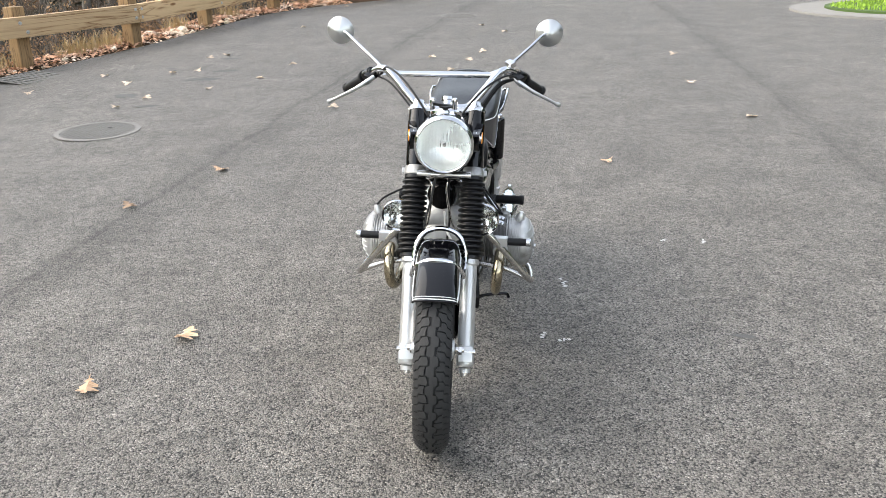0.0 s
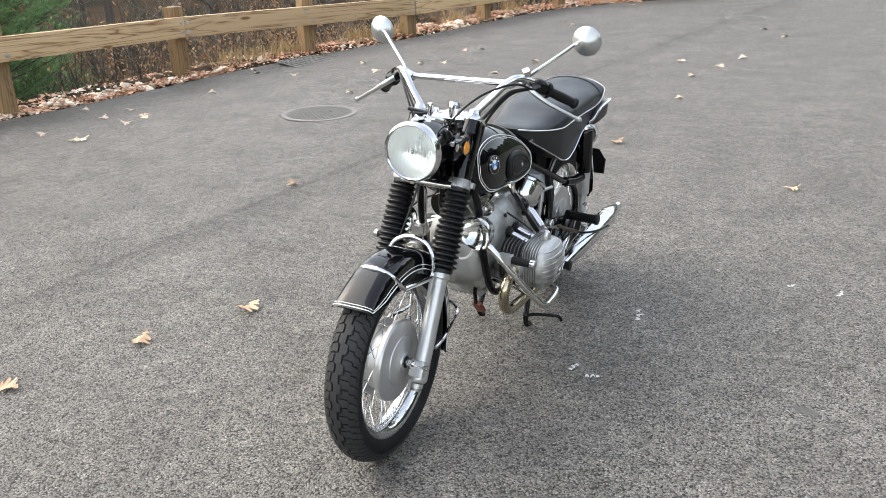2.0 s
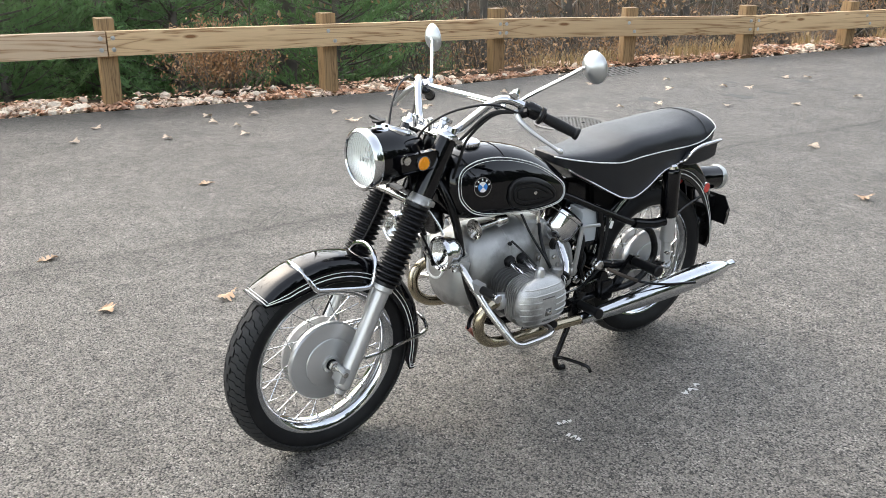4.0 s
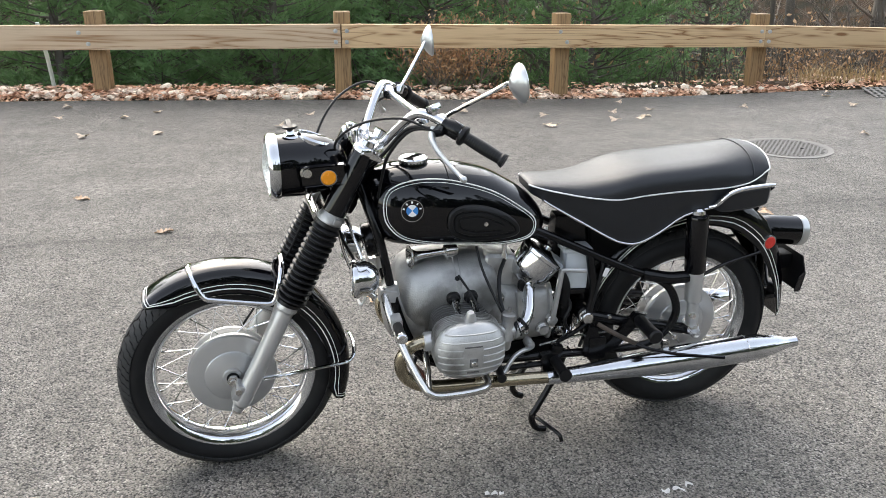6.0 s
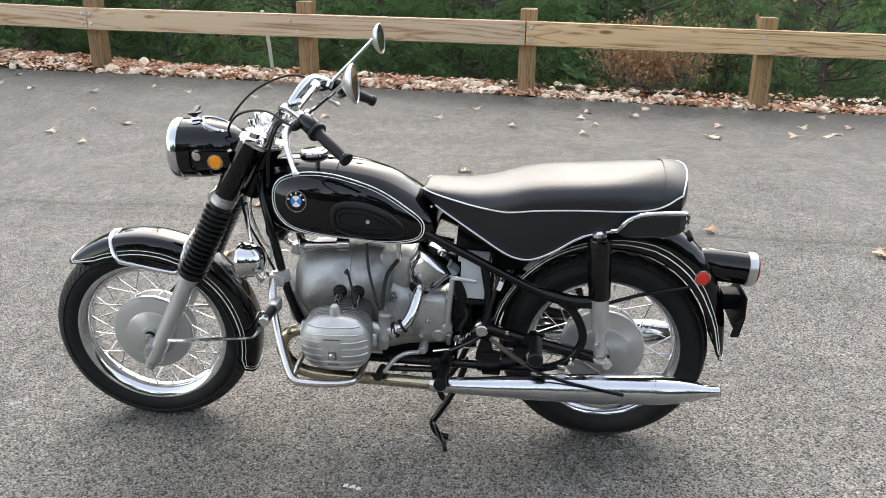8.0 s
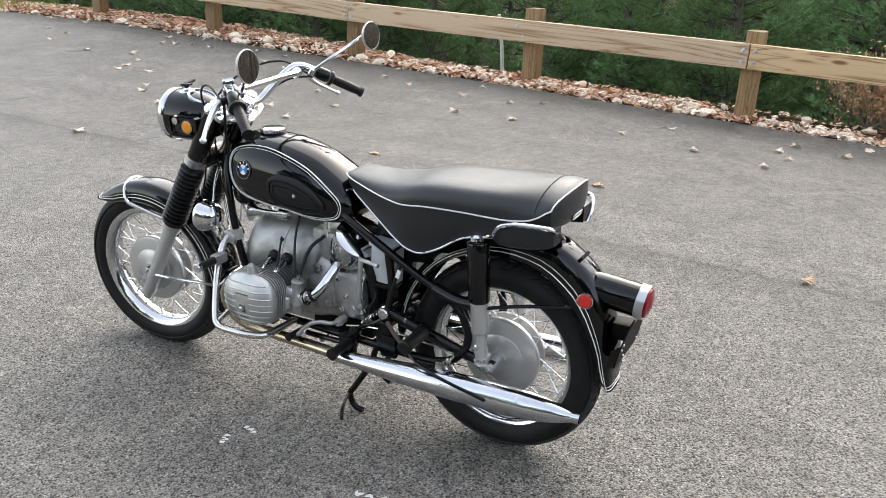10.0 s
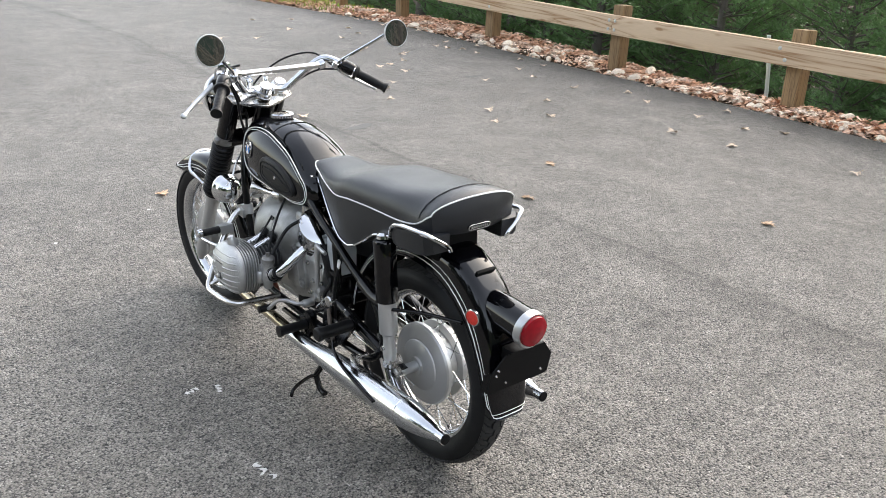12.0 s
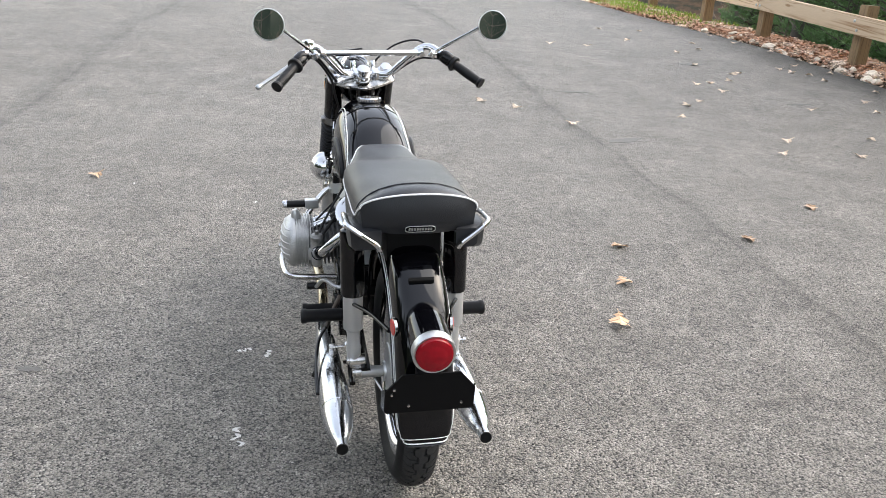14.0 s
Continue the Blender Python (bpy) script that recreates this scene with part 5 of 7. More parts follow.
    bm = lathe(B(), [(0.020, 0.0), (0.0222, 0.0), (0.0222, 0.008), (0.0205, 0.008)], along((0.417, 0.106 * s, 0.909), ax), 24)
    steered("reflector_ring", bm, CHROME, ear)
    bm = lathe(B(), [(0.0, 0.0), (0.018, 0.0), (0.018, 0.003), (0.013, 0.004), (0.012, 0.012), (0.0, 0.014)], along((0.471, 0.095 * s, 0.923), ax), 20)
    steered("bracket_bolt", bm, DULLCHROME, ear)
bm = box(B(), (0.05, 0.20, 0.035), pose(0.405, 0, 0.785, 0, -29, 0), 0.008)
steered("lower_yoke", bm, FRAME, None, "black lower fork yoke")
bm = tube(B(), [(0.45, -0.085, 0.795), (0.45, 0.085, 0.795)], 0.013, 12, 1)
steered("yoke_bar", bm, DULLCHROME, None, "silver cross bar of the fork yoke")
bm = plate(B(), [(0.045, 0.11), (0.03, 0.125), (-0.03, 0.12), (-0.06, 0.05), (-0.075, 0.0), (-0.06, -0.05), (-0.03, -0.12), (0.03, -0.125), (0.045, -0.11), (0.035, -0.04), (0.035, 0.04)],
           0, 0.014, pose(0.305, 0, 0.953, 0, -29, 0))
bmesh.ops.bevel(bm, geom=bm.edges[:], offset=0.004, segments=2, affect="EDGES")
steered("top_yoke", bm, DULLCHROME, None, "chromed top fork yoke")
bm = lathe(B(), [(0.0, 0.0), (0.026, 0.0), (0.028, 0.008), (0.024, 0.018), (0.018, 0.020), (0.017, 0.032), (0.022, 0.034), (0.022, 0.044), (0.0, 0.046)], along((0.268, 0, 0.958), RAKE), 12)
steered("steering_nut", bm, CHROME, None, "chromed steering head nut")

# headlamp
HL = V(0.562, 0, 0.918)
AX = along(HL, (-1, 0, 0))
shell = steered("headlamp", lathe(B(), [(0.080, 0.022), (0.0855, 0.026), (0.086, 0.06), (0.0855, 0.09), (0.082, 0.115), (0.074, 0.150), (0.062, 0.180), (0.046, 0.200), (0.025, 0.210), (0.0, 0.212)], AX, 48), PAINT, None, "gloss black headlamp shell")
steered("headlamp_rim", lathe(B(), [(0.078, 0.0), (0.082, -0.004), (0.087, 0.0), (0.0900, 0.007), (0.0905, 0.018), (0.088, 0.025), (0.086, 0.025), (0.086, 0.012), (0.078, 0.004)], AX, 56), CHROME, shell, "chromed headlamp rim")
steered("lens", lathe(B(), [(0.079, 0.006), (0.079, 0.003), (0.060, -0.007), (0.035, -0.013), (0.0, -0.016), (0.0, -0.0125)], AX, 48), FLUTED, shell, "domed clear headlamp lens").visible_shadow = False
bm = lathe(B(), [(0.079, 0.008), (0.070, 0.018), (0.050, 0.033), (0.030, 0.043), (0.012, 0.047), (0.0, 0.047)], AX, 40)
steered("headlamp_reflector", bm, LENS, shell, "silvered headlamp reflector")
bm = lathe(B(), [(0.0, 0.020), (0.007, 0.020), (0.008, 0.028), (0.007, 0.046), (0.0, 0.046)], AX, 16)
steered("bulb", bm, CHROME, shell)
sp = along((0.436, 0, 0.984), (-0.36, 0, 0.93))
steered("speedometer_ring", lathe(B(), [(0.044, -0.02), (0.050, -0.012), (0.051, 0.004), (0.047, 0.010), (0.044, 0.008), (0.043, 0.002)], sp, 40), CHROME, shell, "chromed speedometer ring")
steered("speedometer_dial", lathe(B(), [(0.0, -0.015), (0.043, -0.015), (0.043, 0.003), (0.0, 0.003)], sp, 32), DIAL, shell, "grey speedometer dial")
kp = along((0.497, 0, 0.999), (0.05, 0, 1))
steered("ignition_plate", lathe(B(), [(0.0, -0.014), (0.032, -0.014), (0.034, -0.004), (0.026, 0.004), (0.014, 0.006), (0.010, 0.014), (0.0, 0.014)], kp, 24), CHROME, shell, "chromed ignition switch base")
bm = lathe(B(), [(0.0, 0.012), (0.008, 0.012), (0.009, 0.020), (0.020, 0.022), (0.021, 0.027), (0.0, 0.029)], kp, 20)
box(bm, (0.060, 0.015, 0.009), kp @ pose(-0.010, 0, 0.028, 0, 8, 0), 0.0035)
steered("ignition_knob", bm, GRIP, shell, "black winged ignition knob")
steered("rim_clip", box(B(), (0.012, 0.016, 0.012), Matrix.Translation((0.550, 0, 0.826)), 0.003), DULLCHROME, shell)

# handlebar

BARH = [(0.283, 0.0, 0.970), (0.283, 0.045, 0.970), (0.272, 0.085, 0.976), (0.243, 0.130, 1.020), (0.212, 0.172, 1.064), (0.190, 0.200, 1.079), (0.160, 0.226, 1.070), (0.120, 0.258, 1.043), (0.085, 0.288, 1.020), (0.035, 0.331, 0.988)]
bm = tube(B(), [(p[0], -p[1], p[2]) for p in BARH[::-1]] + BARH[1:], 0.0125, 14, 5)
hbar = barred("handlebar", bm, CHROME, None, "tall chromed braced handlebar")
bm = tube(B(), [(0.176, -0.176, 1.060), (0.176, 0.176, 1.060)], 0.0105, 12, 1)
barred("brace_bar", bm, CHROME, hbar, "chromed handlebar cross brace")
for s in (1, -1):
    barred("brace_clamp", lathe(B(), [(0.0, -0.013), (0.016, -0.013), (0.017, 0.0), (0.016, 0.013), (0.0, 0.013)], along((0.178, 0.173 * s, 1.060), (-0.3, s, 0.4)), 16), CHROME, hbar)
    bm = box(B(), (0.036, 0.024, 0.05), pose(0.283, 0.034 * s, 0.962, 0, -20, 0), 0.007)
    barred("bar_clamp", bm, CHROME, hbar, "chromed handlebar clamp")
    barred("clamp_post", lathe(B(), [(0.0, 0.0), (0.010, 0.0), (0.010, 0.05), (0.008, 0.054), (0.0, 0.054)], along((0.325, 0.036 * s, 0.958), (0.1, 0, 1)), 14), CHROME, hbar)
    a, b = V(0.103, 0.272 * s, 1.032), V(0.018, 0.346 * s, 0.977)
    d = (b - a).normalized()
    L = (b - a).length
    prof = [(0.012, -0.004), (0.026, -0.004), (0.027, 0.002), (0.026, 0.006), (0.017, 0.010)]
    for k in range(14):
        z = 0.014 + (L - 0.028) * k / 14
        w = 0.0150 + 0.0016 * math.sin(math.pi * k / 13)
        prof += [(w - 0.0003, z), (w, z + 0.001), (w, z + 0.006), (w - 0.0003, z + 0.0068)]
    prof += [(0.0155, L - 0.012), (0.0185, L - 0.008), (0.0185, L), (0.0, L)]
    barred("grip", lathe(B(), prof, along(a, d), 24), GRIP, hbar, "black ribbed rubber grip")
    # lever with its perch
    lv = [(0.168, 0.236 * s, 1.046, 0.010), (0.182, 0.262 * s, 1.030, 0.010), (0.178, 0.300 * s, 1.006, 0.0085), (0.165, 0.340 * s, 0.984, 0.0072), (0.148, 0.380 * s, 0.962, 0.0068), (0.143, 0.390 * s, 0.957, 0.0105), (0.141, 0.397 * s, 0.953, 0.008), (0.140, 0.400 * s, 0.951, 0.003)]
    barred("lever", tube(B(), lv, seg=10, n=4, flat=0.8), MATTESILVER, hbar, "polished ball-ended control lever")
    bm = box(B(), (0.05, 0.03, 0.022), pose(0.150, 0.246 * s, 1.048, 15 * s, 20, 40 * s), 0.006)
    lathe(bm, [(0.0, -0.013), (0.018, -0.013), (0.018, 0.013), (0.0, 0.013)], along((0.135, 0.247 * s, 1.053), d), 14)
    barred("lever_perch", bm, FRAME, hbar, "black lever perch")
    bm = lathe(B(), [(0.0, -0.02), (0.021, -0.02), (0.023, -0.012), (0.023, 0.012), (0.021, 0.02), (0.0, 0.02)], along((0.122, 0.256 * s, 1.046), d), 18)
    barred("switch_housing", bm, FRAME, hbar, "black switch housing")
    if s > 0:
        bm = box(B(), (0.036, 0.024, 0.018), pose(0.165, 0.222, 1.096, 20, 10, 30), 0.006)
        lathe(bm, [(0.0, 0.0), (0.009, 0.0), (0.009, 0.03), (0.0, 0.03)], along((0.163, 0.224, 1.066), (0, 0, 1)), 10)
        barred("dip_switch", bm, CHROME, hbar, "chromed dip switch")
    # round mirror on a stem
    c = V(-0.008, 0.366 * s, 1.174)
    nrm = V(-1, 0.05 if s > 0 else 0.16, 0.100).normalized()
    stem = [(0.135, 0.205 * s, 1.062), (0.110, 0.228 * s, 1.085), (0.045, 0.306 * s, 1.143), (0.018, 0.338 * s, 1.168), (0.010, 0.353 * s, 1.174), (0.004, 0.365 * s, 1.174)]
    st = barred("mirror_stem", tube(B(), stem, 0.0055, 10, 4), CHROME, hbar, "chromed mirror stem")
    barred("mirror_shell", lathe(B(), [(0.0, -0.026), (0.010, -0.026), (0.016, -0.022), (0.030, -0.015), (0.042, -0.006), (0.047, 0.0), (0.0485, 0.004), (0.047, 0.007), (0.0455, 0.007), (0.0455, 0.004)], along(c, nrm), 40), MATTESILVER, st, "matt chrome round mirror shell")
    barred("mirror_glass", lathe(B(), [(0.0455, 0.003), (0.0455, 0.0055), (0.0, 0.0062)], along(c, nrm), 36), MIRROR, st, "round mirror glass")
    barred("stem_foot", lathe(B(), [(0.0, -0.012), (0.012, -0.012), (0.012, 0.008), (0.006, 0.012), (0.0, 0.012)], along((0.135, 0.205 * s, 1.062), (-0.4, 0.3 * s, 0.8)), 12), CHROME, st)


def cable(name, pts, r=0.0035, mat=GRIP, label="black control cable", st=False):
    bm = tube(B(), pts, r, 8, 6)
    return steered(name, bm, mat, None, label) if st else part(name, bm, mat, bike, label)


cable("clutch_cable", [(0.165, 0.235, 1.048), (0.24, 0.19, 1.075), (0.33, 0.12, 1.05), (0.385, 0.06, 0.99), (0.375, 0.03, 0.93), (0.34, 0.03, 0.87)], st=True)
cable("brake_cable", [(0.165, -0.235, 1.048), (0.25, -0.20, 1.09), (0.35, -0.13, 1.06), (0.42, -0.06, 0.98), (0.43, -0.02, 0.90), (0.47, -0.03, 0.76), (0.53, -0.06, 0.62), (0.63, -0.07, 0.47), (0.69, -0.05, 0.40)], st=True)
cable("throttle_cable", [(0.15, -0.24, 1.04), (0.22, -0.19, 1.03), (0.29, -0.12, 0.97), (0.32, -0.07, 0.90), (0.29, -0.04, 0.83)], st=True)
cable("switch_cable", [(0.16, 0.22, 1.05), (0.215, 0.165, 1.04), (0.262, 0.105, 0.965), (0.29, 0.08, 0.93), (0.34, 0.06, 0.90)], 0.005, st=True)
cable("wiring_loom", [(0.155, 0.225, 1.05), (0.21, 0.17, 1.035), (0.255, 0.115, 0.96), (0.27, 0.10, 0.90), (0.28, 0.08, 0.83)], 0.0045, st=True)
cable("speedometer_cable", [(0.40, 0.02, 0.88), (0.385, 0.03, 0.78), (0.375, 0.03, 0.70), (0.33, 0.03, 0.60), (0.30, 0.02, 0.52)], 0.004)

# chromed guards over the front mudguard, and its stay
def guard(pts, r=0.0075):
    p = pts + [(q[0], -q[1], q[2]) for q in pts[::-1] if abs(q[1]) > 1e-6]
    return tube(B(), p, r, 10, 5)


loop = [(0.815, 0.0, 0.652), (0.811, 0.03, 0.647), (0.802, 0.056, 0.629), (0.790, 0.070, 0.605), (0.776, 0.075, 0.588), (0.755, 0.076, 0.582), (0.70, 0.077, 0.570), (0.63, 0.080, 0.556), (0.603, 0.081, 0.555),
        (0.590, 0.081, 0.570), (0.578, 0.074, 0.608), (0.567, 0.048, 0.642), (0.562, 0.0, 0.655)]
loop += [(x, -y, z) for x, y, z in loop[-2:0:-1]]
loop = [(x - 0.014, y, z - 0.005) for x, y, z in loop]
g = steered("mudguard_guard", tube(B(), loop, 0.0078, 10, 5, True), CHROME, None, "chromed tubular guard over the front mudguard")
for s in (1, -1):
    bm = box(B(), (0.026, 0.012, 0.095), pose(0.580, 0.077 * s, 0.508, 0, -20, 0), 0.004)
    steered("guard_bracket", bm, SILVER, g)
steered("mudguard_stay", guard([(0.632, 0.118, 0.337), (0.55, 0.112, 0.335), (0.45, 0.092, 0.331), (0.395, 0.084, 0.330), (0.370, 0.076, 0.338), (0.360, 0.05, 0.356), (0.357, 0.0, 0.362)], 0.0058), CHROME, None, "thin chromed mudguard stay")

# fuel tank
TANK = [(-0.212, 0.738, 0.702, 0.060), (-0.203, 0.758, 0.682, 0.088), (-0.17, 0.793, 0.660, 0.107), (-0.11, 0.833, 0.651, 0.117), (-0.05, 0.864, 0.652, 0.121), (0.03, 0.886, 0.664, 0.126),
        (0.12, 0.897, 0.670, 0.128), (0.20, 0.897, 0.676, 0.122), (0.25, 0.890, 0.687, 0.110), (0.285, 0.876, 0.710, 0.086), (0.300, 0.858, 0.745, 0.050)]
TANK_FINE = curve_points(TANK, 4)


def tank_at(x):
    return [ip(x, [(r[0], r[k]) for r in TANK_FINE]) for k in (1, 2, 3)]


def tank_y(x, z):
    zt, zb, w = tank_at(x)
    zc = zb + 0.42 * (zt - zb)
    t, n = ((z - zc) / (zt - zc), 2.3) if z > zc else ((zc - z) / (zc - zb), 3.8)
    return w * max(0.0, 1 - min(1.0, t) ** n) ** (1 / n)


rings = []
for q in curve_points(TANK, 4):
    x, zt, zb, w = q
    zc = zb + 0.42 * (zt - zb)
    ring = []
    for k in range(40):
        a = 2 * math.pi * k / 40
        c, sn = math.cos(a), math.sin(a)
        n = 2.3 if sn > 0 else 3.8
        y = w * math.copysign(abs(c) ** (2 / n), c)
        z = zc + math.copysign(abs(sn) ** (2 / n), sn) * ((zt - zc) if sn > 0 else (zc - zb))
        ring.append((x, y, z))
    rings.append(ring)
tank = part("fuel_tank", loft(B(), rings), PAINT, bike, "gloss black fuel tank with white pinstripes", sharp=50)
LOOP = [(0.262, 0.790), (0.254, 0.835), (0.220, 0.860), (0.15, 0.871), (0.062, 0.862), (-0.045, 0.828), (-0.130, 0.776), (-0.174, 0.735), (-0.168, 0.692), (-0.125, 0.674), (-0.05, 0.668), (0.04, 0.674), (0.115, 0.684), (0.205, 0.708), (0.250, 0.748)]
PAD = [(0.088, 0.752), (0.080, 0.783), (0.045, 0.799), (-0.015, 0.794), (-0.075, 0.770), (-0.115, 0.738), (-0.125, 0.710), (-0.105, 0.694), (-0.05, 0.688), (0.02, 0.692), (0.065, 0.708), (0.084, 0.728)]


def shrink(pts, d):
    """The closed outline moved inwards by d."""
    cx, cz = sum(p[0] for p in pts) / len(pts), sum(p[1] for p in pts) / len(pts)
    out = []
    for i, p in enumerate(pts):
        a, b = pts[i - 1], pts[(i + 1) % len(pts)]
        t = V(b[0] - a[0], b[1] - a[1]).normalized()
        nrm = V(-t.y, t.x)
        if nrm.dot(V(cx - p[0], cz - p[1])) < 0:
            nrm = -nrm
        out.append((p[0] + nrm.x * d, p[1] + nrm.y * d))
    return out


def on_tank(loop, s, lift, n=8):
    return [(q[0], s * (tank_y(q[0], q[1]) + lift), q[1]) for q in curve_points(loop, n, True)]


for s in (1, -1):
    part("pinstripe", tube(B(), on_tank(LOOP, s, 0.0004), 0.0019, 6, 1, True), STRIPE, tank)
    part("pinstripe", tube(B(), on_tank(shrink(LOOP, 0.007), s, 0.0004), 0.0010, 6, 1, True), STRIPE, tank)
    steps = [(0.0, -0.004), (0.0, 0.006), (0.004, 0.010), (0.013, 0.011), (0.015, 0.007), (0.018, 0.007), (0.020, 0.011), (0.028, 0.0115), (0.030, 0.0085), (0.033, 0.0085), (0.035, 0.012), (0.040, 0.0125)]
    bm = B()
    rings = [on_tank(shrink(PAD, d), s, h) for d, h in steps]
    loft(bm, rings, True, False)
    c = V(*[sum(p[k] for p in rings[-1]) / len(rings[-1]) for k in range(3)])
    cv = bm.verts.new(c)
    last = bm.verts[:][-1 - len(rings[-1]):-1]
    for i in range(len(last)):
        bm.faces.new((last[i], last[(i + 1) % len(last)], cv))
    pad = part("knee_pad", bm, GRIP, tank, "black grooved rubber knee pad")
    part("pad_screw", lathe(B(), [(0.0, 0.0), (0.007, 0.0), (0.006, 0.004), (0.0, 0.004)], along((-0.021, s * (tank_y(-0.021, 0.743) + 0.010), 0.743), (0, s, 0.1)), 14), DULLCHROME, pad)
    # round badge: dark ring, blue and white quarters
    bx, bz = 0.186, 0.795
    n2 = (tank_y(bx, bz - 0.02) - tank_y(bx, bz + 0.02)) / 0.04
    nn = V((tank_y(bx - 0.02, bz) - tank_y(bx + 0.02, bz)) / 0.04, s, n2).normalized()
    bmx = along((bx, s * (tank_y(bx, bz) + 0.0005), bz), nn)
    badge = part("tank_badge", lathe(B(), [(0.0, -0.004), (0.030, -0.004), (0.030, 0.002), (0.0, 0.0028)], bmx, 36), PAINT, tank, "round badge with blue and white quarters")
    part("badge_ring", lathe(B(), [(0.0295, -0.002), (0.0312, 0.0), (0.0312, 0.003), (0.0295, 0.003)], bmx, 36), CHROME, badge)
    for k in range(4):
        arc = [(0, 0)] + [(0.0165 * math.cos(radians(90 * k + j * 15)), 0.0165 * math.sin(radians(90 * k + j * 15))) for j in range(7)]
        part("badge_quarter", plate(B(), arc, 0.002, 0.0036, bmx @ Matrix.Rotation(radians(45), 4, "Z")), BLUE if k % 2 else WHITE, badge, smooth=False)
    for k in range(5):
        an = radians(90 + (k - 2) * 38)
        part("badge_mark", box(B(), (0.006, 0.0042, 0.001), bmx @ Matrix.Rotation(an, 4, "Z") @ Matrix.Translation((0.0235, 0, 0.0030)), 0), WHITE, badge, smooth=False)
capm = along((0.159, 0, 0.882), (0.02, 0, 1))
part("filler_neck", lathe(B(), [(0.0, 0.0), (0.036, 0.0), (0.036, 0.012), (0.038, 0.013), (0.038, 0.016), (0.0, 0.016)], capm, 36), FRAME, tank)
prof = [(0.0, 0.016), (0.039, 0.016), (0.041, 0.019), (0.041, 0.027), (0.036, 0.031), (0.0, 0.033)]
cap = part("filler_cap", lathe(B(), prof, capm, 40), CHROME, tank, "chromed screw filler cap")
for k in range(28):
    m = capm @ Matrix.Rotation(2 * math.pi * k / 28, 4, "Z") @ Matrix.Translation((0.041, 0, 0.023))
    if k == 0:
        rib = part("cap_rib", box(B(), (0.002, 0.004, 0.009), Matrix(), 0), CHROME, cap)
        rib.matrix_basis = m
    else:
        again(rib, cap, m)
# thin dark line across the top of the tank
bm = tube(B(), [(0.075, y, tank_at(0.075)[1] + 0.42 * (tank_at(0.075)[0] - tank_at(0.075)[1]) + (0.58 * (tank_at(0.075)[0] - tank_at(0.075)[1])) * (1 - min(1, abs(y) / tank_at(0.075)[2]) ** 2.3) ** (1 / 2.3) + 0.0005) for y in np.linspace(-0.095, 0.095, 21)], 0.0012, 6, 1)
part("tank_seam", bm, DARK, tank)

# dual seat
SEAT = [  # x, top, piping, lower edge, half width
    (-0.170, 0.822, 0.822, 0.802, 0.050), (-0.178, 0.828, 0.821, 0.795, 0.064), (-0.205, 0.830, 0.815, 0.780, 0.080), (-0.246, 0.828, 0.806, 0.755, 0.092), (-0.322, 0.829, 0.793, 0.711, 0.115),
    (-0.398, 0.840, 0.786, 0.667, 0.135), (-0.440, 0.850, 0.788, 0.650, 0.141), (-0.486, 0.860, 0.794, 0.648, 0.144), (-0.548, 0.866, 0.798, 0.676, 0.146), (-0.623, 0.869, 0.800, 0.723, 0.146), (-0.716, 0.876, 0.800, 0.742, 0.146), (-0.77, 0.884, 0.803, 0.747, 0.146),
    (-0.815, 0.893, 0.811, 0.762, 0.146), (-0.845, 0.897, 0.825, 0.775, 0.146), (-0.866, 0.894, 0.840, 0.785, 0.144), (-0.880, 0.886, 0.848, 0.792, 0.141)]
SQ = curve_points(SEAT, 3)
# cross sections as shares of width and height: flat top, narrow nose, arched tail
FLAT = [(1, 0), (1.005, 0.22), (0.985, 0.5), (0.90, 0.77), (0.74, 0.92), (0.45, 0.985), (0, 1)]
NOSE = [(1, 0), (0.96, 0.30), (0.86, 0.58), (0.70, 0.80), (0.48, 0.93), (0.24, 0.985), (0, 1)]
ARCH = [(1, 0), (0.985, 0.16), (0.93, 0.34), (0.80, 0.58), (0.60, 0.79), (0.32, 0.95), (0, 1)]


def bow(x, y, z):
    """The tail of the seat bows backwards in the middle."""
    return x - 0.022 * smooth((-0.79 - x) / 0.09) * (1 - min(1.0, abs(y) / 0.142) ** 2), y, z


def seat_half(x, zt, zp, w):
    f1, f2 = smooth((-0.30 - x) / 0.16), smooth((-0.70 - x) / 0.17)
    out = []
    for (a, d), (c, e), (g_, k_) in zip(FLAT, NOSE, ARCH):
        u, v = f1 * a + (1 - f1) * c, f1 * d + (1 - f1) * e
        u, v = u + (g_ - u) * f2, v + (k_ - v) * f2
        out.append((w * u, zp + (zt - zp) * v))
    return out


rings, skirt = [], []
for x, zt, zp, zl, w in SQ:
    half = seat_half(x, zt, zp, w)
    rings.append([bow(x, y, z) for y, z in half] + [bow(x, -y, z) for y, z in half[-2::-1]])
    sk = [(w - 0.001, zp + 0.001), (w - 0.004, zp - (zp - zl) * 0.35), (w - 0.006, zl + 0.006), (w - 0.008, zl)]
    skirt.append([(x, y, z) for y, z in sk] + [(x, -y, z) for y, z in sk[::-1]])
seat = part("seat", loft(B(), rings), VINYL, bike, "black vinyl dual seat with white piping", sharp=60)
part("seat_skirt", loft(B(), skirt), VINYL, seat, "black vinyl seat skirt", sharp=60)
tail = [bow(-0.881, y, z) for y, z in seat_half(-0.88, 0.8865, 0.8485, 0.141)]
pip = [bow(x, w + 0.0005, zp) for x, zt, zp, zl, w in SQ]
tube_pts = pip + tail[1:] + [(x, -y, z) for x, y, z in tail[-2:0:-1]] + [(x, -y, z) for x, y, z in pip[::-1]]
part("piping", tube(B(), tube_pts, 0.0023, 6, 2), PIPING, seat, "white seat piping")
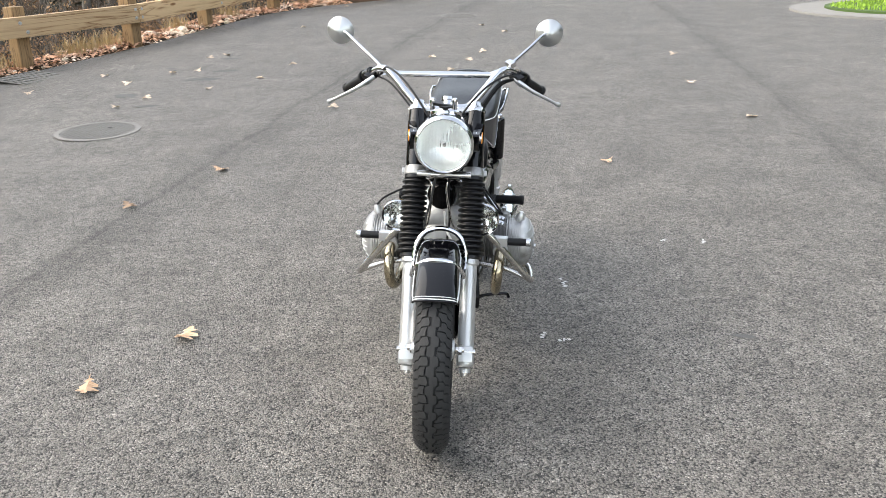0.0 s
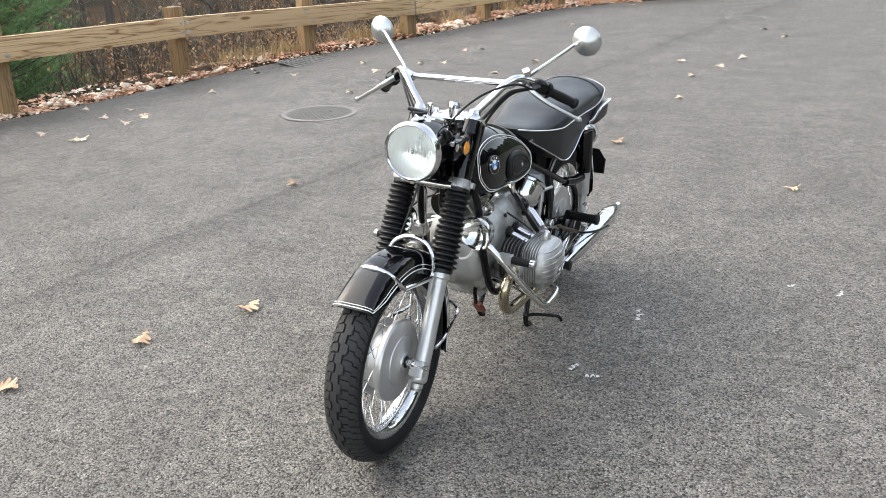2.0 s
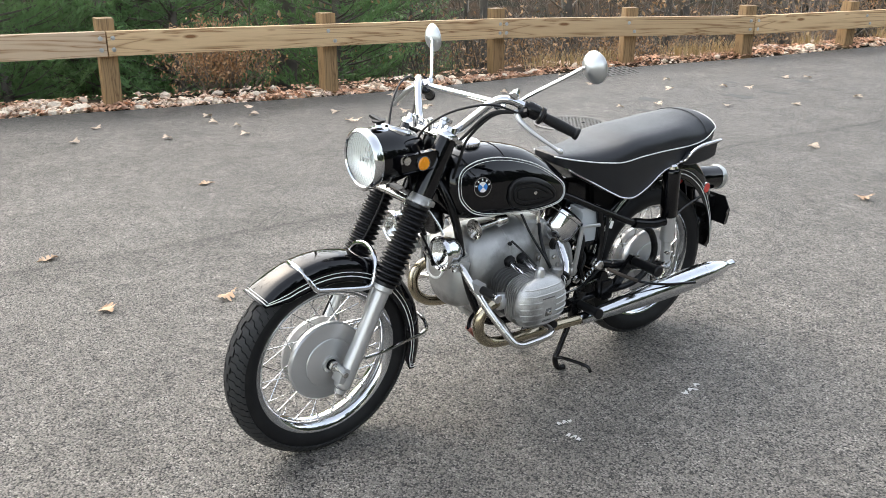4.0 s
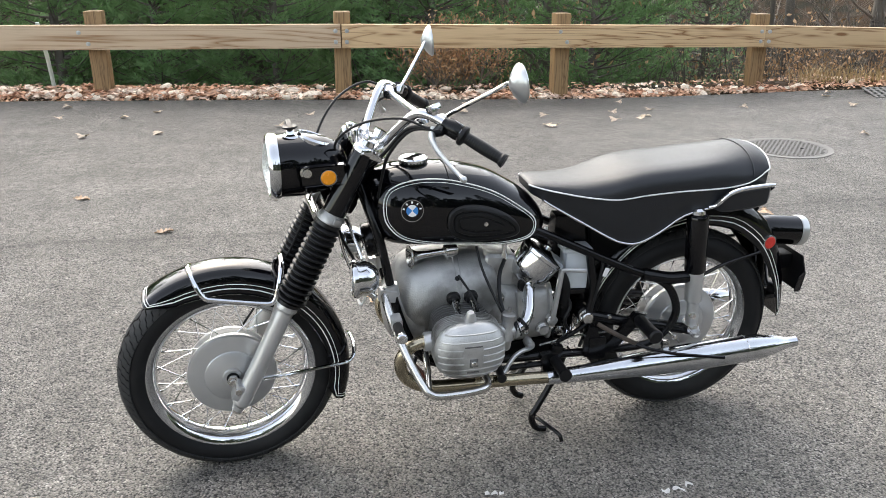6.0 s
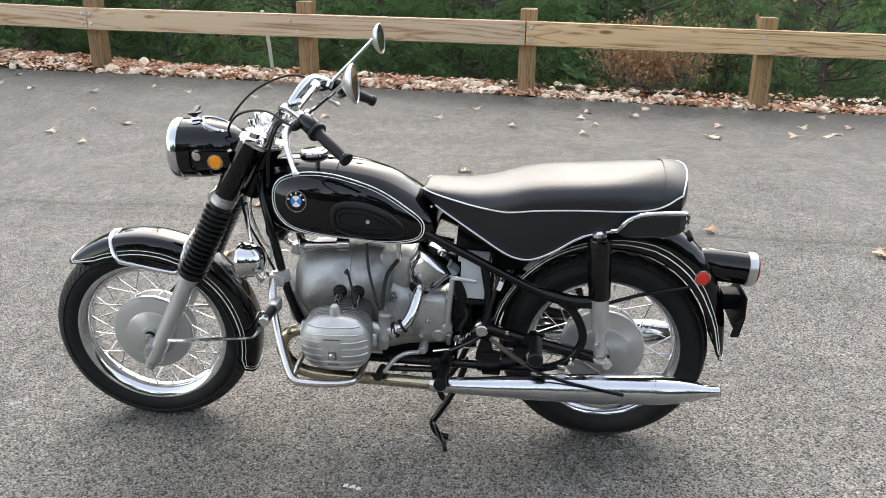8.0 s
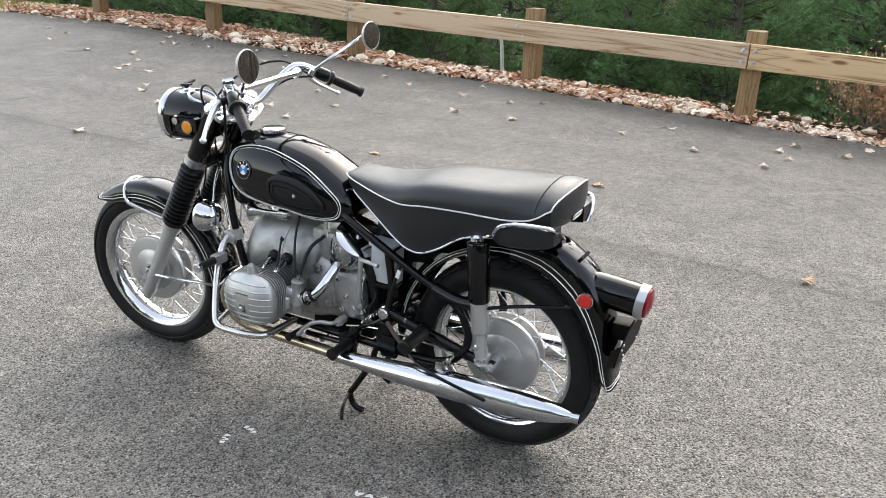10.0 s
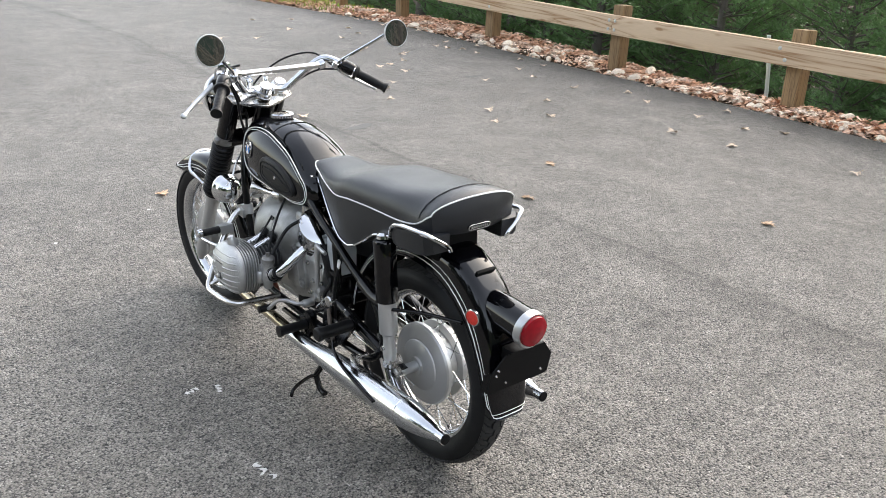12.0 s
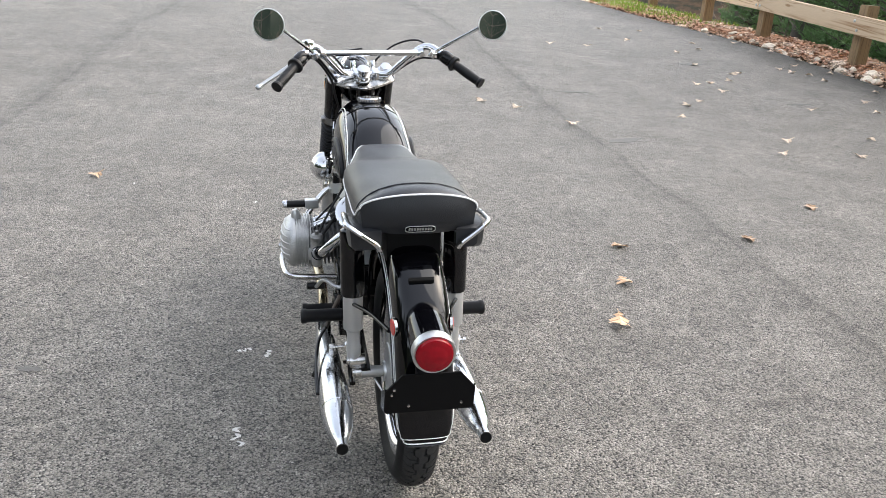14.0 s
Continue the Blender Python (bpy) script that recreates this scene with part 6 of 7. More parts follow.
# stitched seam that runs over the tail, ahead of the piping
xs_, zt_, zp_, zl_, w_ = [float(np.interp(0.832, [-q[0] for q in SQ], [q[k] for q in SQ])) for k in range(5)]
sm = [bow(-0.832, y, z + 0.0005) for y, z in seat_half(-0.832, zt_, zp_, w_ * 1.002)]
part("seat_seam", tube(B(), sm[1:] + [(x, -y, z) for x, y, z in sm[-2:0:-1]], 0.002, 6, 3), VINYL, seat, "stitched cross seam of the seat")
# rear panel: from the arched piping down to the seat pan, bulging a little
bm = B()
cols = []
for k in range(-14, 15):
    u = k / 14
    top = float(np.interp(abs(u), [a for a, d in ARCH[::-1]], [0.8485 + 0.037 * d for a, d in ARCH[::-1]]))
    low = 0.784 + 0.012 * abs(u) ** 3
    col = []
    for i in range(9):
        v = i / 8
        bulge = 0.007 * math.sin(math.pi * min(1.0, v * 1.1)) + 0.018 * max(0.0, v - 0.72) ** 1.5 * -4
        xx, yy, zz = bow(-0.880, 0.141 * u, top + (low - top) * v)
        col.append(bm.verts.new((xx - bulge * (1 - u ** 6), yy * (1 - 0.05 * v), zz)))
    cols.append(col)
for a, b2 in zip(cols, cols[1:]):
    for i in range(8):
        bm.faces.new((a[i], a[i + 1], b2[i + 1], b2[i]))
inner_ = [bm.verts.new((-0.84, 0.134 * (k / 14), 0.790)) for k in range(-14, 15)]
for k in range(28):
    bm.faces.new((cols[k][8], inner_[k], inner_[k + 1], cols[k + 1][8]))
part("seat_back_panel", bm, VINYL, seat, "black vinyl rear seat panel", sharp=60)
bm = plate(B(), [(0.036 * math.copysign(abs(math.cos(a)) ** 0.35, math.cos(a)), 0.008 * math.copysign(abs(math.sin(a)) ** 0.6, math.sin(a))) for a in (2 * math.pi * (k + 0.5) / 28 for k in range(28))], -0.004, 0.002,
           along((-0.9035, 0, 0.802), (-1, 0, -0.25)))
sb = part("seat_badge", bm, FRAME, seat, "small chrome-edged name plate with unreadable script")
plm = along((-0.9035, 0, 0.802), (-1, 0, -0.25))
rim = [plm @ V(0.036 * math.copysign(abs(math.cos(a)) ** 0.35, math.cos(a)), 0.008 * math.copysign(abs(math.sin(a)) ** 0.6, math.sin(a)), 0.002) for a in (2 * math.pi * (k + 0.5) / 28 for k in range(28))]
part("badge_rim", tube(B(), [tuple(p) for p in rim], 0.0011, 6, 1, True), MATTESILVER, sb)
for k in range(9):
    part("badge_bar", box(B(), (0.0042, 0.0065, 0.0012), plm @ Matrix.Translation((-0.026 + 0.0065 * k, 0, 0.0025)), 0), MATTESILVER, sb, smooth=False)
for s in (1, -1):
    trim = [(x, s * (w - 0.004), zl) for x, zt, zp, zl, w in SQ if -0.72 < x < -0.20]
    part("seat_trim", tube(B(), [(-0.198, s * 0.098, 0.782)] + trim, 0.0037, 8, 1), CHROME, seat, "chromed seat edge trim")
    hd = [(-0.700, s * 0.142, 0.744), (-0.718, s * 0.152, 0.752), (-0.730, s * 0.162, 0.772), (-0.750, s * 0.168, 0.791), (-0.785, s * 0.172, 0.803), (-0.84, s * 0.173, 0.808), (-0.878, s * 0.172, 0.809), (-0.893, s * 0.160, 0.803), (-0.903, s * 0.130, 0.783), (-0.906, s * 0.105, 0.766), (-0.903, s * 0.094, 0.750)]
    part("grab_handle", tube(B(), hd, 0.0062, 10, 4), CHROME, seat, "chromed passenger grab handle")
    rows = []
    for x, yo, yi, zt, zb in ((-0.712, 0.150, 0.140, 0.752, 0.738), (-0.735, 0.160, 0.136, 0.778, 0.728), (-0.765, 0.166, 0.128, 0.795, 0.728), (-0.84, 0.168, 0.112, 0.803, 0.735), (-0.876, 0.164, 0.100, 0.803, 0.742), (-0.893, 0.146, 0.090, 0.795, 0.748)):
        rows.append([(x, s * yi, zt), (x, s * (yo - 0.006), zt), (x, s * yo, zt - 0.008), (x, s * (yo - 0.004), zb + 0.008), (x, s * (yo - 0.012), zb), (x, s * yi, zb)])
    part("handle_flap", loft(B(), rows), VINYL, seat, "black vinyl flap below the grab handle")

# frame
def bar(name, pts, r=0.0128, mat=FRAME, label="black frame tube", seg=12, n=5, parent=None):
    return part(name, tube(B(), pts, r, seg, n), mat, parent or bike, label)


bm = lathe(B(), [(0.0, -0.09), (0.034, -0.09), (0.036, -0.06), (0.032, -0.05), (0.032, 0.06), (0.036, 0.07), (0.036, 0.09), (0.0, 0.09)], along((0.325, 0, 0.855), RAKE), 24)
part("steering_head", bm, FRAME, bike, "black steering head")
bar("top_tube", [(0.32, 0, 0.84), (0.10, 0, 0.72), (-0.12, 0, 0.66), (-0.25, 0, 0.63)], 0.02)
for s in (1, -1):
    bar("down_tube", [(0.318, s * 0.03, 0.845), (0.300, s * 0.075, 0.79), (0.272, s * 0.105, 0.69), (0.240, s * 0.112, 0.52), (0.205, s * 0.112, 0.41), (0.165, s * 0.115, 0.335), (0.10, s * 0.12, 0.305), (-0.06, s * 0.125, 0.300), (-0.25, s * 0.13, 0.298), (-0.42, s * 0.125, 0.292), (-0.53, s * 0.125, 0.295),
                      (-0.600, s * 0.125, 0.325), (-0.640, s * 0.125, 0.395), (-0.615, s * 0.125, 0.475), (-0.56, s * 0.12, 0.52), (-0.48, s * 0.115, 0.552), (-0.37, s * 0.108, 0.605), (-0.20, s * 0.095, 0.688), (-0.10, s * 0.07, 0.73)])
    bar("shock_bracket", [(-0.52, s * 0.117, 0.535), (-0.60, s * 0.130, 0.520), (-0.66, s * 0.138, 0.522)], 0.019)
    bar("seat_post", [(-0.35, s * 0.105, 0.61), (-0.365, s * 0.11, 0.50), (-0.352, s * 0.115, 0.41), (-0.36, s * 0.12, 0.30)], 0.0125)
    arm = bar("swing_arm", [(-0.345, s * 0.105, 0.412), (-0.45, s * 0.112, 0.385), (-0.60, s * 0.113, 0.350), (-0.718, s * 0.110, 0.320)], 0.018, seg=14)
    part("pivot_cap", lathe(B(), [(0.0, 0.0), (0.023, 0.0), (0.023, 0.006), (0.019, 0.008), (0.019, 0.022), (0.016, 0.026), (0.0, 0.027)], along((-0.346, s * 0.112, 0.411), (0, s, 0)), 6 if s < 0 else 18), DULLCHROME, arm, "domed steel pivot cap")
    part("axle_nut", lathe(B(), [(0.0, -0.06), (0.010, -0.06), (0.010, -0.012), (0.017, -0.012), (0.017, 0.004), (0.011, 0.005), (0.011, 0.012), (0.0, 0.012)], along((-0.711, s * 0.132, 0.320), (0, s, 0)), 12), DULLCHROME, arm, "steel axle nut")
    part("axle_spacer", lathe(B(), [(0.0, 0.05), (0.016, 0.05), (0.016, 0.118), (0.012, 0.12), (0.0, 0.12)], along((-0.707, 0, 0.317), (0, s, 0)), 16), SILVER, arm)
    # suspension leg
    up, dn = V(-0.668, s * 0.140, 0.727), V(-0.692, s * 0.138, 0.335)
    d = (dn - up).normalized()
    sh = part("shock_absorber", lathe(B(), [(0.0, 0.0), (0.018, 0.0), (0.030, 0.006), (0.0325, 0.012), (0.0325, 0.182), (0.030, 0.188), (0.0, 0.188)], along(up, d), 24), PAINT, bike, "shock absorber with a gloss black upper cover")
    part("shock_top", lathe(B(), [(0.0, -0.016), (0.012, -0.016), (0.020, -0.010), (0.022, 0.0), (0.0, 0.002)], along(up, d), 20), CHROME, sh)
    part("shock_lower_tube", lathe(B(), [(0.0, 0.184), (0.027, 0.184), (0.027, 0.280), (0.026, 0.285), (0.020, 0.290), (0.018, 0.298), (0.018, 0.332), (0.021, 0.340), (0.018, 0.372), (0.014, 0.388), (0.0, 0.39)], along(up, d), 24), SILVER, sh, "silver lower shock tube")
    part("shock_bolt", lathe(B(), [(0.0, -0.03), (0.020, -0.03), (0.020, 0.012), (0.011, 0.014), (0.011, 0.020), (0.0, 0.020)], along((-0.692, s * 0.138, 0.347), (0, s, 0)), 16), DULLCHROME, sh)
    part("clevis_bolt", lathe(B(), [(0.0, 0.0), (0.011, 0.0), (0.011, 0.016), (0.007, 0.018), (0.007, 0.022), (0.0, 0.022)], along((-0.682, s * 0.140, 0.394), (0, s, 0)), 6), DULLCHROME, sh)
    bar("mudguard_stay", [(-0.690, s * 0.145, 0.520), (-0.80, s * 0.105, 0.537), (-0.935, s * 0.076, 0.553)], 0.0055, label="thin black mudguard stay")
    bar("mudguard_strut", [(-0.675, s * 0.125, 0.71), (-0.69, s * 0.125, 0.62), (-0.695, s * 0.135, 0.52)], 0.008, label="flat black mudguard strut")
    # round red reflector on the rear mudguard
    rp = V(-0.969, s * 0.066, 0.580)
    part("side_reflector", lathe(B(), [(0.0, 0.0), (0.021, 0.0), (0.021, 0.005), (0.018, 0.008), (0.0, 0.009)], along(rp, (-0.15, s, 0)), 24), PRISM, rguard, "round red side reflector")
    part("reflector_rim", lathe(B(), [(0.021, 0.0), (0.0235, 0.0), (0.0235, 0.006), (0.021, 0.007)], along(rp, (-0.15, s, 0)), 24), DULLCHROME, rguard)

# tail lamp and plate
tm = along((-0.968, 0, 0.600), (-1, 0, -0.11))
tl = part("tail_lamp", lathe(B(), [(0.0, 0.0), (0.043, 0.0), (0.046, 0.02), (0.0475, 0.06), (0.048, 0.135), (0.0, 0.135)], tm, 36), PAINT, bike, "gloss black tubular tail lamp")
part("tail_lamp_ring", lathe(B(), [(0.047, 0.132), (0.050, 0.134), (0.0502, 0.154), (0.0485, 0.158), (0.044, 0.157), (0.043, 0.150)], tm, 36), MATTESILVER, tl, "matt silver tail lamp ring")
part("tail_lens", lathe(B(), [(0.0435, 0.148), (0.0435, 0.159), (0.041, 0.164), (0.034, 0.167), (0.031, 0.1668), (0.026, 0.169), (0.012, 0.172), (0.0, 0.1725)], tm, 36), RED, tl, "red ribbed tail lamp lens")
oct_ = [(-0.10, -0.052), (0.10, -0.052), (0.106, -0.046), (0.106, 0.012), (0.068, 0.060), (-0.068, 0.060), (-0.106, 0.012), (-0.106, -0.046)]
turn_plate = Matrix(((0, 0, -1, 0), (1, 0, 0, 0), (0, 1, 0, 0), (0, 0, 0, 1)))
pm = Matrix.Translation((-1.086, 0.0, 0.464)) @ Matrix.Rotation(radians(-11), 4, "Y") @ turn_plate
bm = plate(B(), oct_, 0, 0.004, pm)
pl = part("plate_holder", bm, PLATE, bike, "plain black number plate holder, no plate fitted", smooth=False)
for x, y in ((-0.075, -0.03), (0.05, -0.03), (0.085, 0.02), (0.09, 0.005)):
    part("plate_bolt", lathe(B(), [(0.0, 0.0), (0.004, 0.0), (0.003, 0.004), (0.0, 0.004)], pm @ Matrix.Translation((x, y, 0.004)), 10), DULLCHROME, pl)
for s in (1, -1):
    part("plate_wing", plate(B(), [(0, -0.05), (0.02, -0.05), (0.02, 0.0), (0, 0.02)], -0.002, 0.002, pm @ Matrix.Translation((s * 0.104, 0, 0)) @ Matrix.Rotation(radians(75 * s) if s > 0 else radians(105), 4, "Y")), FRAME, pl, smooth=False)
part("plate_bracket", box(B(), (0.05, 0.06, 0.05), Matrix.Translation((-1.066, 0, 0.49)), 0.008), PLATE, pl)

# engine
eng = part("engine_case", lathe(B(), [(0.0, 0.232), (0.05, 0.230), (0.085, 0.222), (0.110, 0.205), (0.124, 0.18), (0.130, 0.15), (0.131, 0.06), (0.1335, 0.058), (0.1335, 0.046), (0.131, 0.044), (0.131, -0.01), (0.126, -0.035), (0.112, -0.062), (0.09, -0.075), (0.0, -0.078)],
            along((0, 0, 0.500), (1, 0, 0)), 56), CASE, bike, "sand-cast aluminium engine case")
bm = box(B(), (0.25, 0.185, 0.15), Matrix.Translation((0.035, 0, 0.392)), 0.045, 4)
part("crankcase", bm, CAST, eng, "aluminium crankcase")
bm = box(B(), (0.19, 0.135, 0.062), Matrix.Translation((0.045, 0, 0.313)), 0.016, 3)
part("oil_sump", bm, CAST, eng, "finned oil sump")
for k in range(6):
    part("fin", box(B(), (0.17, 0.006, 0.014), Matrix.Translation((0.045, -0.045 + 0.018 * k, 0.278)), 0.002, 1), CAST, eng)
part("sump_flange", box(B(), (0.198, 0.146, 0.008), Matrix.Translation((0.045, 0, 0.306)), 0.003), CAST, eng)
bowl = [(0.15, 0.108, 0.100, 0.452), (0.19, 0.108, 0.100, 0.452), (0.222, 0.104, 0.097, 0.452), (0.243, 0.092, 0.087, 0.453), (0.256, 0.070, 0.067, 0.455), (0.262, 0.035, 0.034, 0.457), (0.263, 0.006, 0.006, 0.457)]
bm = loft(B(), [[(x, w * math.copysign(abs(math.cos(a)) ** 0.85, math.cos(a)), zc + h * math.copysign(abs(math.sin(a)) ** 0.85, math.sin(a))) for a in (2 * math.pi * k / 40 for k in range(40))] for x, w, h, zc in bowl])
part("generator_cover", bm, CASE, eng, "smooth domed grey front cover", sharp=60)
bar("lamp_wire", [(0.322, 0.125, 0.560), (0.330, 0.105, 0.520), (0.337, 0.080, 0.510), (0.335, 0.045, 0.520), (0.318, 0.018, 0.560), (0.31, 0.01, 0.62)], 0.0038, STRIPE, "pale braided lamp wire", 8, 5)
part("pedal_pad", box(B(), (0.062, 0.034, 0.014), pose(0.162, 0.066, 0.254, 0, -50, 0), 0.004), REDRUBBER, bike, "worn red-brown rubber pad under the engine")
bar("pad_arm", [(0.182, 0.064, 0.272), (0.165, 0.05, 0.30), (0.12, 0.03, 0.315)], 0.007, FRAME, "black arm of the rubber pad", 8, 3)
bm = loft(B(), [[(x, w * math.copysign(abs(math.cos(a)) ** 0.55, math.cos(a)), zc + h * math.copysign(abs(math.sin(a)) ** 0.72, math.sin(a))) for a in (2 * math.pi * k / 28 for k in range(28))]
                for x, w, h, zc in [(-0.04, 0.115, 0.125, 0.425), (-0.07, 0.112, 0.122, 0.425), (-0.10, 0.100, 0.112, 0.42), (-0.13, 0.095, 0.106, 0.418), (-0.20, 0.090, 0.098, 0.415), (-0.232, 0.088, 0.094, 0.413), (-0.236, 0.098, 0.102, 0.413), (-0.246, 0.098, 0.102, 0.413), (-0.25, 0.08, 0.09, 0.41)]])
gear = part("gearbox", bm, CAST, bike, "sand-cast aluminium gearbox")
part("gearbox_top", box(B(), (0.14, 0.13, 0.05), pose(-0.13, 0, 0.535, 0, -14, 0), 0.018, 3), CAST, gear)
for x, y, z in ((-0.155, 0.095, 0.475), (-0.218, 0.094, 0.36), (-0.245, 0.098, 0.49), (-0.245, 0.098, 0.43)):
    part("case_bolt", lathe(B(), [(0.0, 0.0), (0.008, 0.0), (0.008, 0.006), (0.006, 0.008), (0.0, 0.008)], along((x, y, z), (0, 1, 0)), 10), DULLCHROME, gear)
part("gear_indicator_boss", lathe(B(), [(0.0, 0.0), (0.020, 0.0), (0.020, 0.012), (0.014, 0.016), (0.013, 0.024), (0.0, 0.025)], along((-0.215, 0.092, 0.375), (0, 1, 0)), 20), CAST, gear)
for x, z, r in ((-0.120, 0.385, 0.014), (-0.162, 0.369, 0.007), (-0.181, 0.417, 0.006), (-0.078, 0.491, 0.010), (-0.060, 0.494, 0.017), (-0.243, 0.378, 0.010)):
    yy = 0.088 if x < -0.15 else 0.094
    part("gearbox_bolt", lathe(B(), [(0.0, 0.0), (r * 1.35, 0.0), (r * 1.35, 0.006), (r, 0.007), (r * 0.95, 0.014), (r * 0.5, 0.0145), (r * 0.45, 0.010), (0.0, 0.010)], along((x, yy, z), (0, 1, 0)), 18), DULLCHROME if r < 0.013 else CAST, gear, "round gearbox plug")
for x in (-0.09, -0.135):
    part("case_rib", box(B(), (0.006, 0.012, 0.13), pose(x, 0.098, 0.445, 0, 6, 0), 0.002, 1), CAST, gear)
part("case_plug", lathe(B(), [(0.0, 0.0), (0.008, 0.0), (0.007, 0.006), (0.0, 0.007)], along((0.055, 0.108, 0.572), (0, 0.85, 0.5)), 12), GRIP, eng)
part("engine_mount_bolt", lathe(B(), [(0.0, 0.0), (0.009, 0.0), (0.009, 0.008), (0.0, 0.008)], along((0.13, 0.10, 0.33), (0, 1, 0)), 6), DULLCHROME, eng)


def squircle(cx, cz, hx, hz, y, e=0.62, n=32):
    return [(cx + hx * math.copysign(abs(math.cos(a)) ** e, math.cos(a)), y, cz + hz * math.copysign(abs(math.sin(a)) ** e, math.sin(a))) for a in (2 * math.pi * k / n for k in range(n))]


CX, CZ = 0.057, 0.430
for s in (1, -1):
    bm = lathe(B(), [(0.0, 0.10), (0.065, 0.10), (0.065, 0.255), (0.0, 0.255)], along((CX, 0, CZ), (0, s, 0)), 28)
    cyl = part("cylinder", bm, FINS, bike, "finned cast cylinder", sharp=30)
    for k in range(8):
        y = 0.128 + 0.0135 * k
        gx = 0.086 + 0.006 * min(1, k / 4)
        part("fin", loft(B(), [squircle(CX, CZ, gx, 0.078, s * y), squircle(CX, CZ, gx, 0.078, s * (y + 0.0035))]), FINS, cyl, sharp=30)
    bm = loft(B(), [squircle(CX, CZ, 0.088, 0.074, s * 0.225), squircle(CX, CZ, 0.088, 0.074, s * 0.275)])
    hd_ = part("cylinder_head", bm, CAST, cyl, "finned aluminium cylinder head")
    for k in range(6):
        y = 0.218 + 0.0092 * k
        part("fin", loft(B(), [squircle(CX, CZ, 0.099, 0.084, s * y), squircle(CX, CZ, 0.099, 0.084, s * (y + 0.0036))]), CAST, cyl, sharp=30)
    DOME = [(0.270, 0.100, 0.085), (0.278, 0.101, 0.086), (0.288, 0.098, 0.083), (0.300, 0.089, 0.073), (0.311, 0.072, 0.055), (0.318, 0.048, 0.034), (0.320, 0.02, 0.014)]
    cover = part("rocker_cover", loft(B(), [squircle(CX, CZ, hx, hz, s * y, 0.78) for y, hx, hz in DOME]), CAST, cyl, "ribbed cast rocker cover", sharp=60)
    for j in range(-3, 4):
        zo = 0.0205 * j
        pts = []
        for k in range(-10, 11):
            xo = 0.0094 * k
            y = 0.272
            for (y0, ax0, az0), (y1, ax1, az1) in zip(DOME, DOME[1:]):
                f0 = (abs(xo) / ax0) ** 2.5 + (abs(zo) / az0) ** 2.5
                f1 = (abs(xo) / ax1) ** 2.5 + (abs(zo) / az1) ** 2.5
                if f0 <= 1 < f1:
                    y = y0 + (y1 - y0) * (1 - f0) / (f1 - f0)
            if (abs(xo) / 0.10) ** 2.5 + (abs(zo) / 0.085) ** 2.5 < 1 and not (abs(k) < 3 and abs(j) < 2):
                pts.append((CX + xo, s * (y + 0.001), CZ + zo))
            elif len(pts) > 2:
                part("cover_rib", tube(B(), pts, 0.0028, 6, 1), CAST, cover)
                pts = []
            else:
                pts = []
        if len(pts) > 2:
            part("cover_rib", tube(B(), pts, 0.0028, 6, 1), CAST, cover)
    # dark boxes on the surface paint the shade of the cover's notches
    part("cover_recess", box(B(), (0.024, 0.004, 0.026), Matrix.Translation((CX, s * 0.3190, CZ - 0.018)), 0.0015), FINS, cover)
    for dz, wide, yy in ((0.030, 0.050, 0.3178), (-0.050, 0.034, 0.3125)):
        part("cover_slot", box(B(), (wide, 0.003, 0.0045), Matrix.Translation((CX, s * yy, CZ + dz)), 0.001), FINS, cover)
    part("cover_bolt", lathe(B(), [(0.0, 0.0), (0.009, 0.0), (0.009, 0.008), (0.006, 0.010), (0.0, 0.011)], along((CX, s * 0.320, CZ - 0.018), (0, s, 0)), 12), DULLCHROME, cover)
    part("plug_cap", lathe(B(), [(0.0, 0.0), (0.016, 0.0), (0.018, 0.012), (0.013, 0.028), (0.009, 0.036), (0.0, 0.036)], along((CX - 0.002, s * 0.262, CZ + 0.078), (0.0, s * 0.25, 1)), 16), SILVER, cyl, "grey spark plug cap")
    if s < 0:
        bar("plug_lead", [(CX - 0.002, s * 0.270, CZ + 0.115), (CX - 0.03, s * 0.24, CZ + 0.14), (-0.02, s * 0.16, 0.60), (0.0, s * 0.09, 0.64)], 0.004, GRIP, "black spark plug lead", 8)
    for x0 in (0.072, 0.020):
        bar("pushrod_tube", [(x0, s * 0.128, 0.524), (x0 - 0.002, s * 0.175, 0.506), (x0 - 0.004, s * 0.240, 0.482)], 0.011, CHROME, "bright pushrod tube", 12, 2, cyl)
        part("pushrod_seal", lathe(B(), [(0.0, 0.0), (0.020, 0.0), (0.021, 0.010), (0.017, 0.014), (0.016, 0.022), (0.0, 0.022)], along((x0, s * 0.126, 0.525), (0, s, -0.38)), 18), GRIP, cyl, "black rubber pushrod seal")
    # carburettor and intake
    cb = part("carburettor", lathe(B(), [(0.0, 0.0), (0.012, 0.0), (0.016, 0.005), (0.018, 0.03), (0.021, 0.034), (0.021, 0.060), (0.018, 0.065), (0.018, 0.092), (0.022, 0.095), (0.022, 0.112), (0.017, 0.118), (0.007, 0.120), (0.006, 0.132), (0.0, 0.132)], along((-0.064, s * 0.202, 0.378), (-0.10, 0, 1)), 20), CAST, bike, "grey cast carburettor")
    part("carburettor_inlet", lathe(B(), [(0.0, -0.05), (0.022, -0.05), (0.024, -0.04), (0.019, -0.035), (0.019, 0.035), (0.026, 0.038), (0.026, 0.048), (0.0, 0.048)], along((-0.056, s * 0.200, 0.440), (1, 0, 0.1)), 20), SILVER, cb)
    part("float_bowl", lathe(B(), [(0.0, 0.0), (0.013, 0.0), (0.016, 0.006), (0.016, 0.036), (0.012, 0.042), (0.0, 0.042)], along((-0.036, s * 0.216, 0.392), (0, 0, 1)), 18), SILVER, cb)
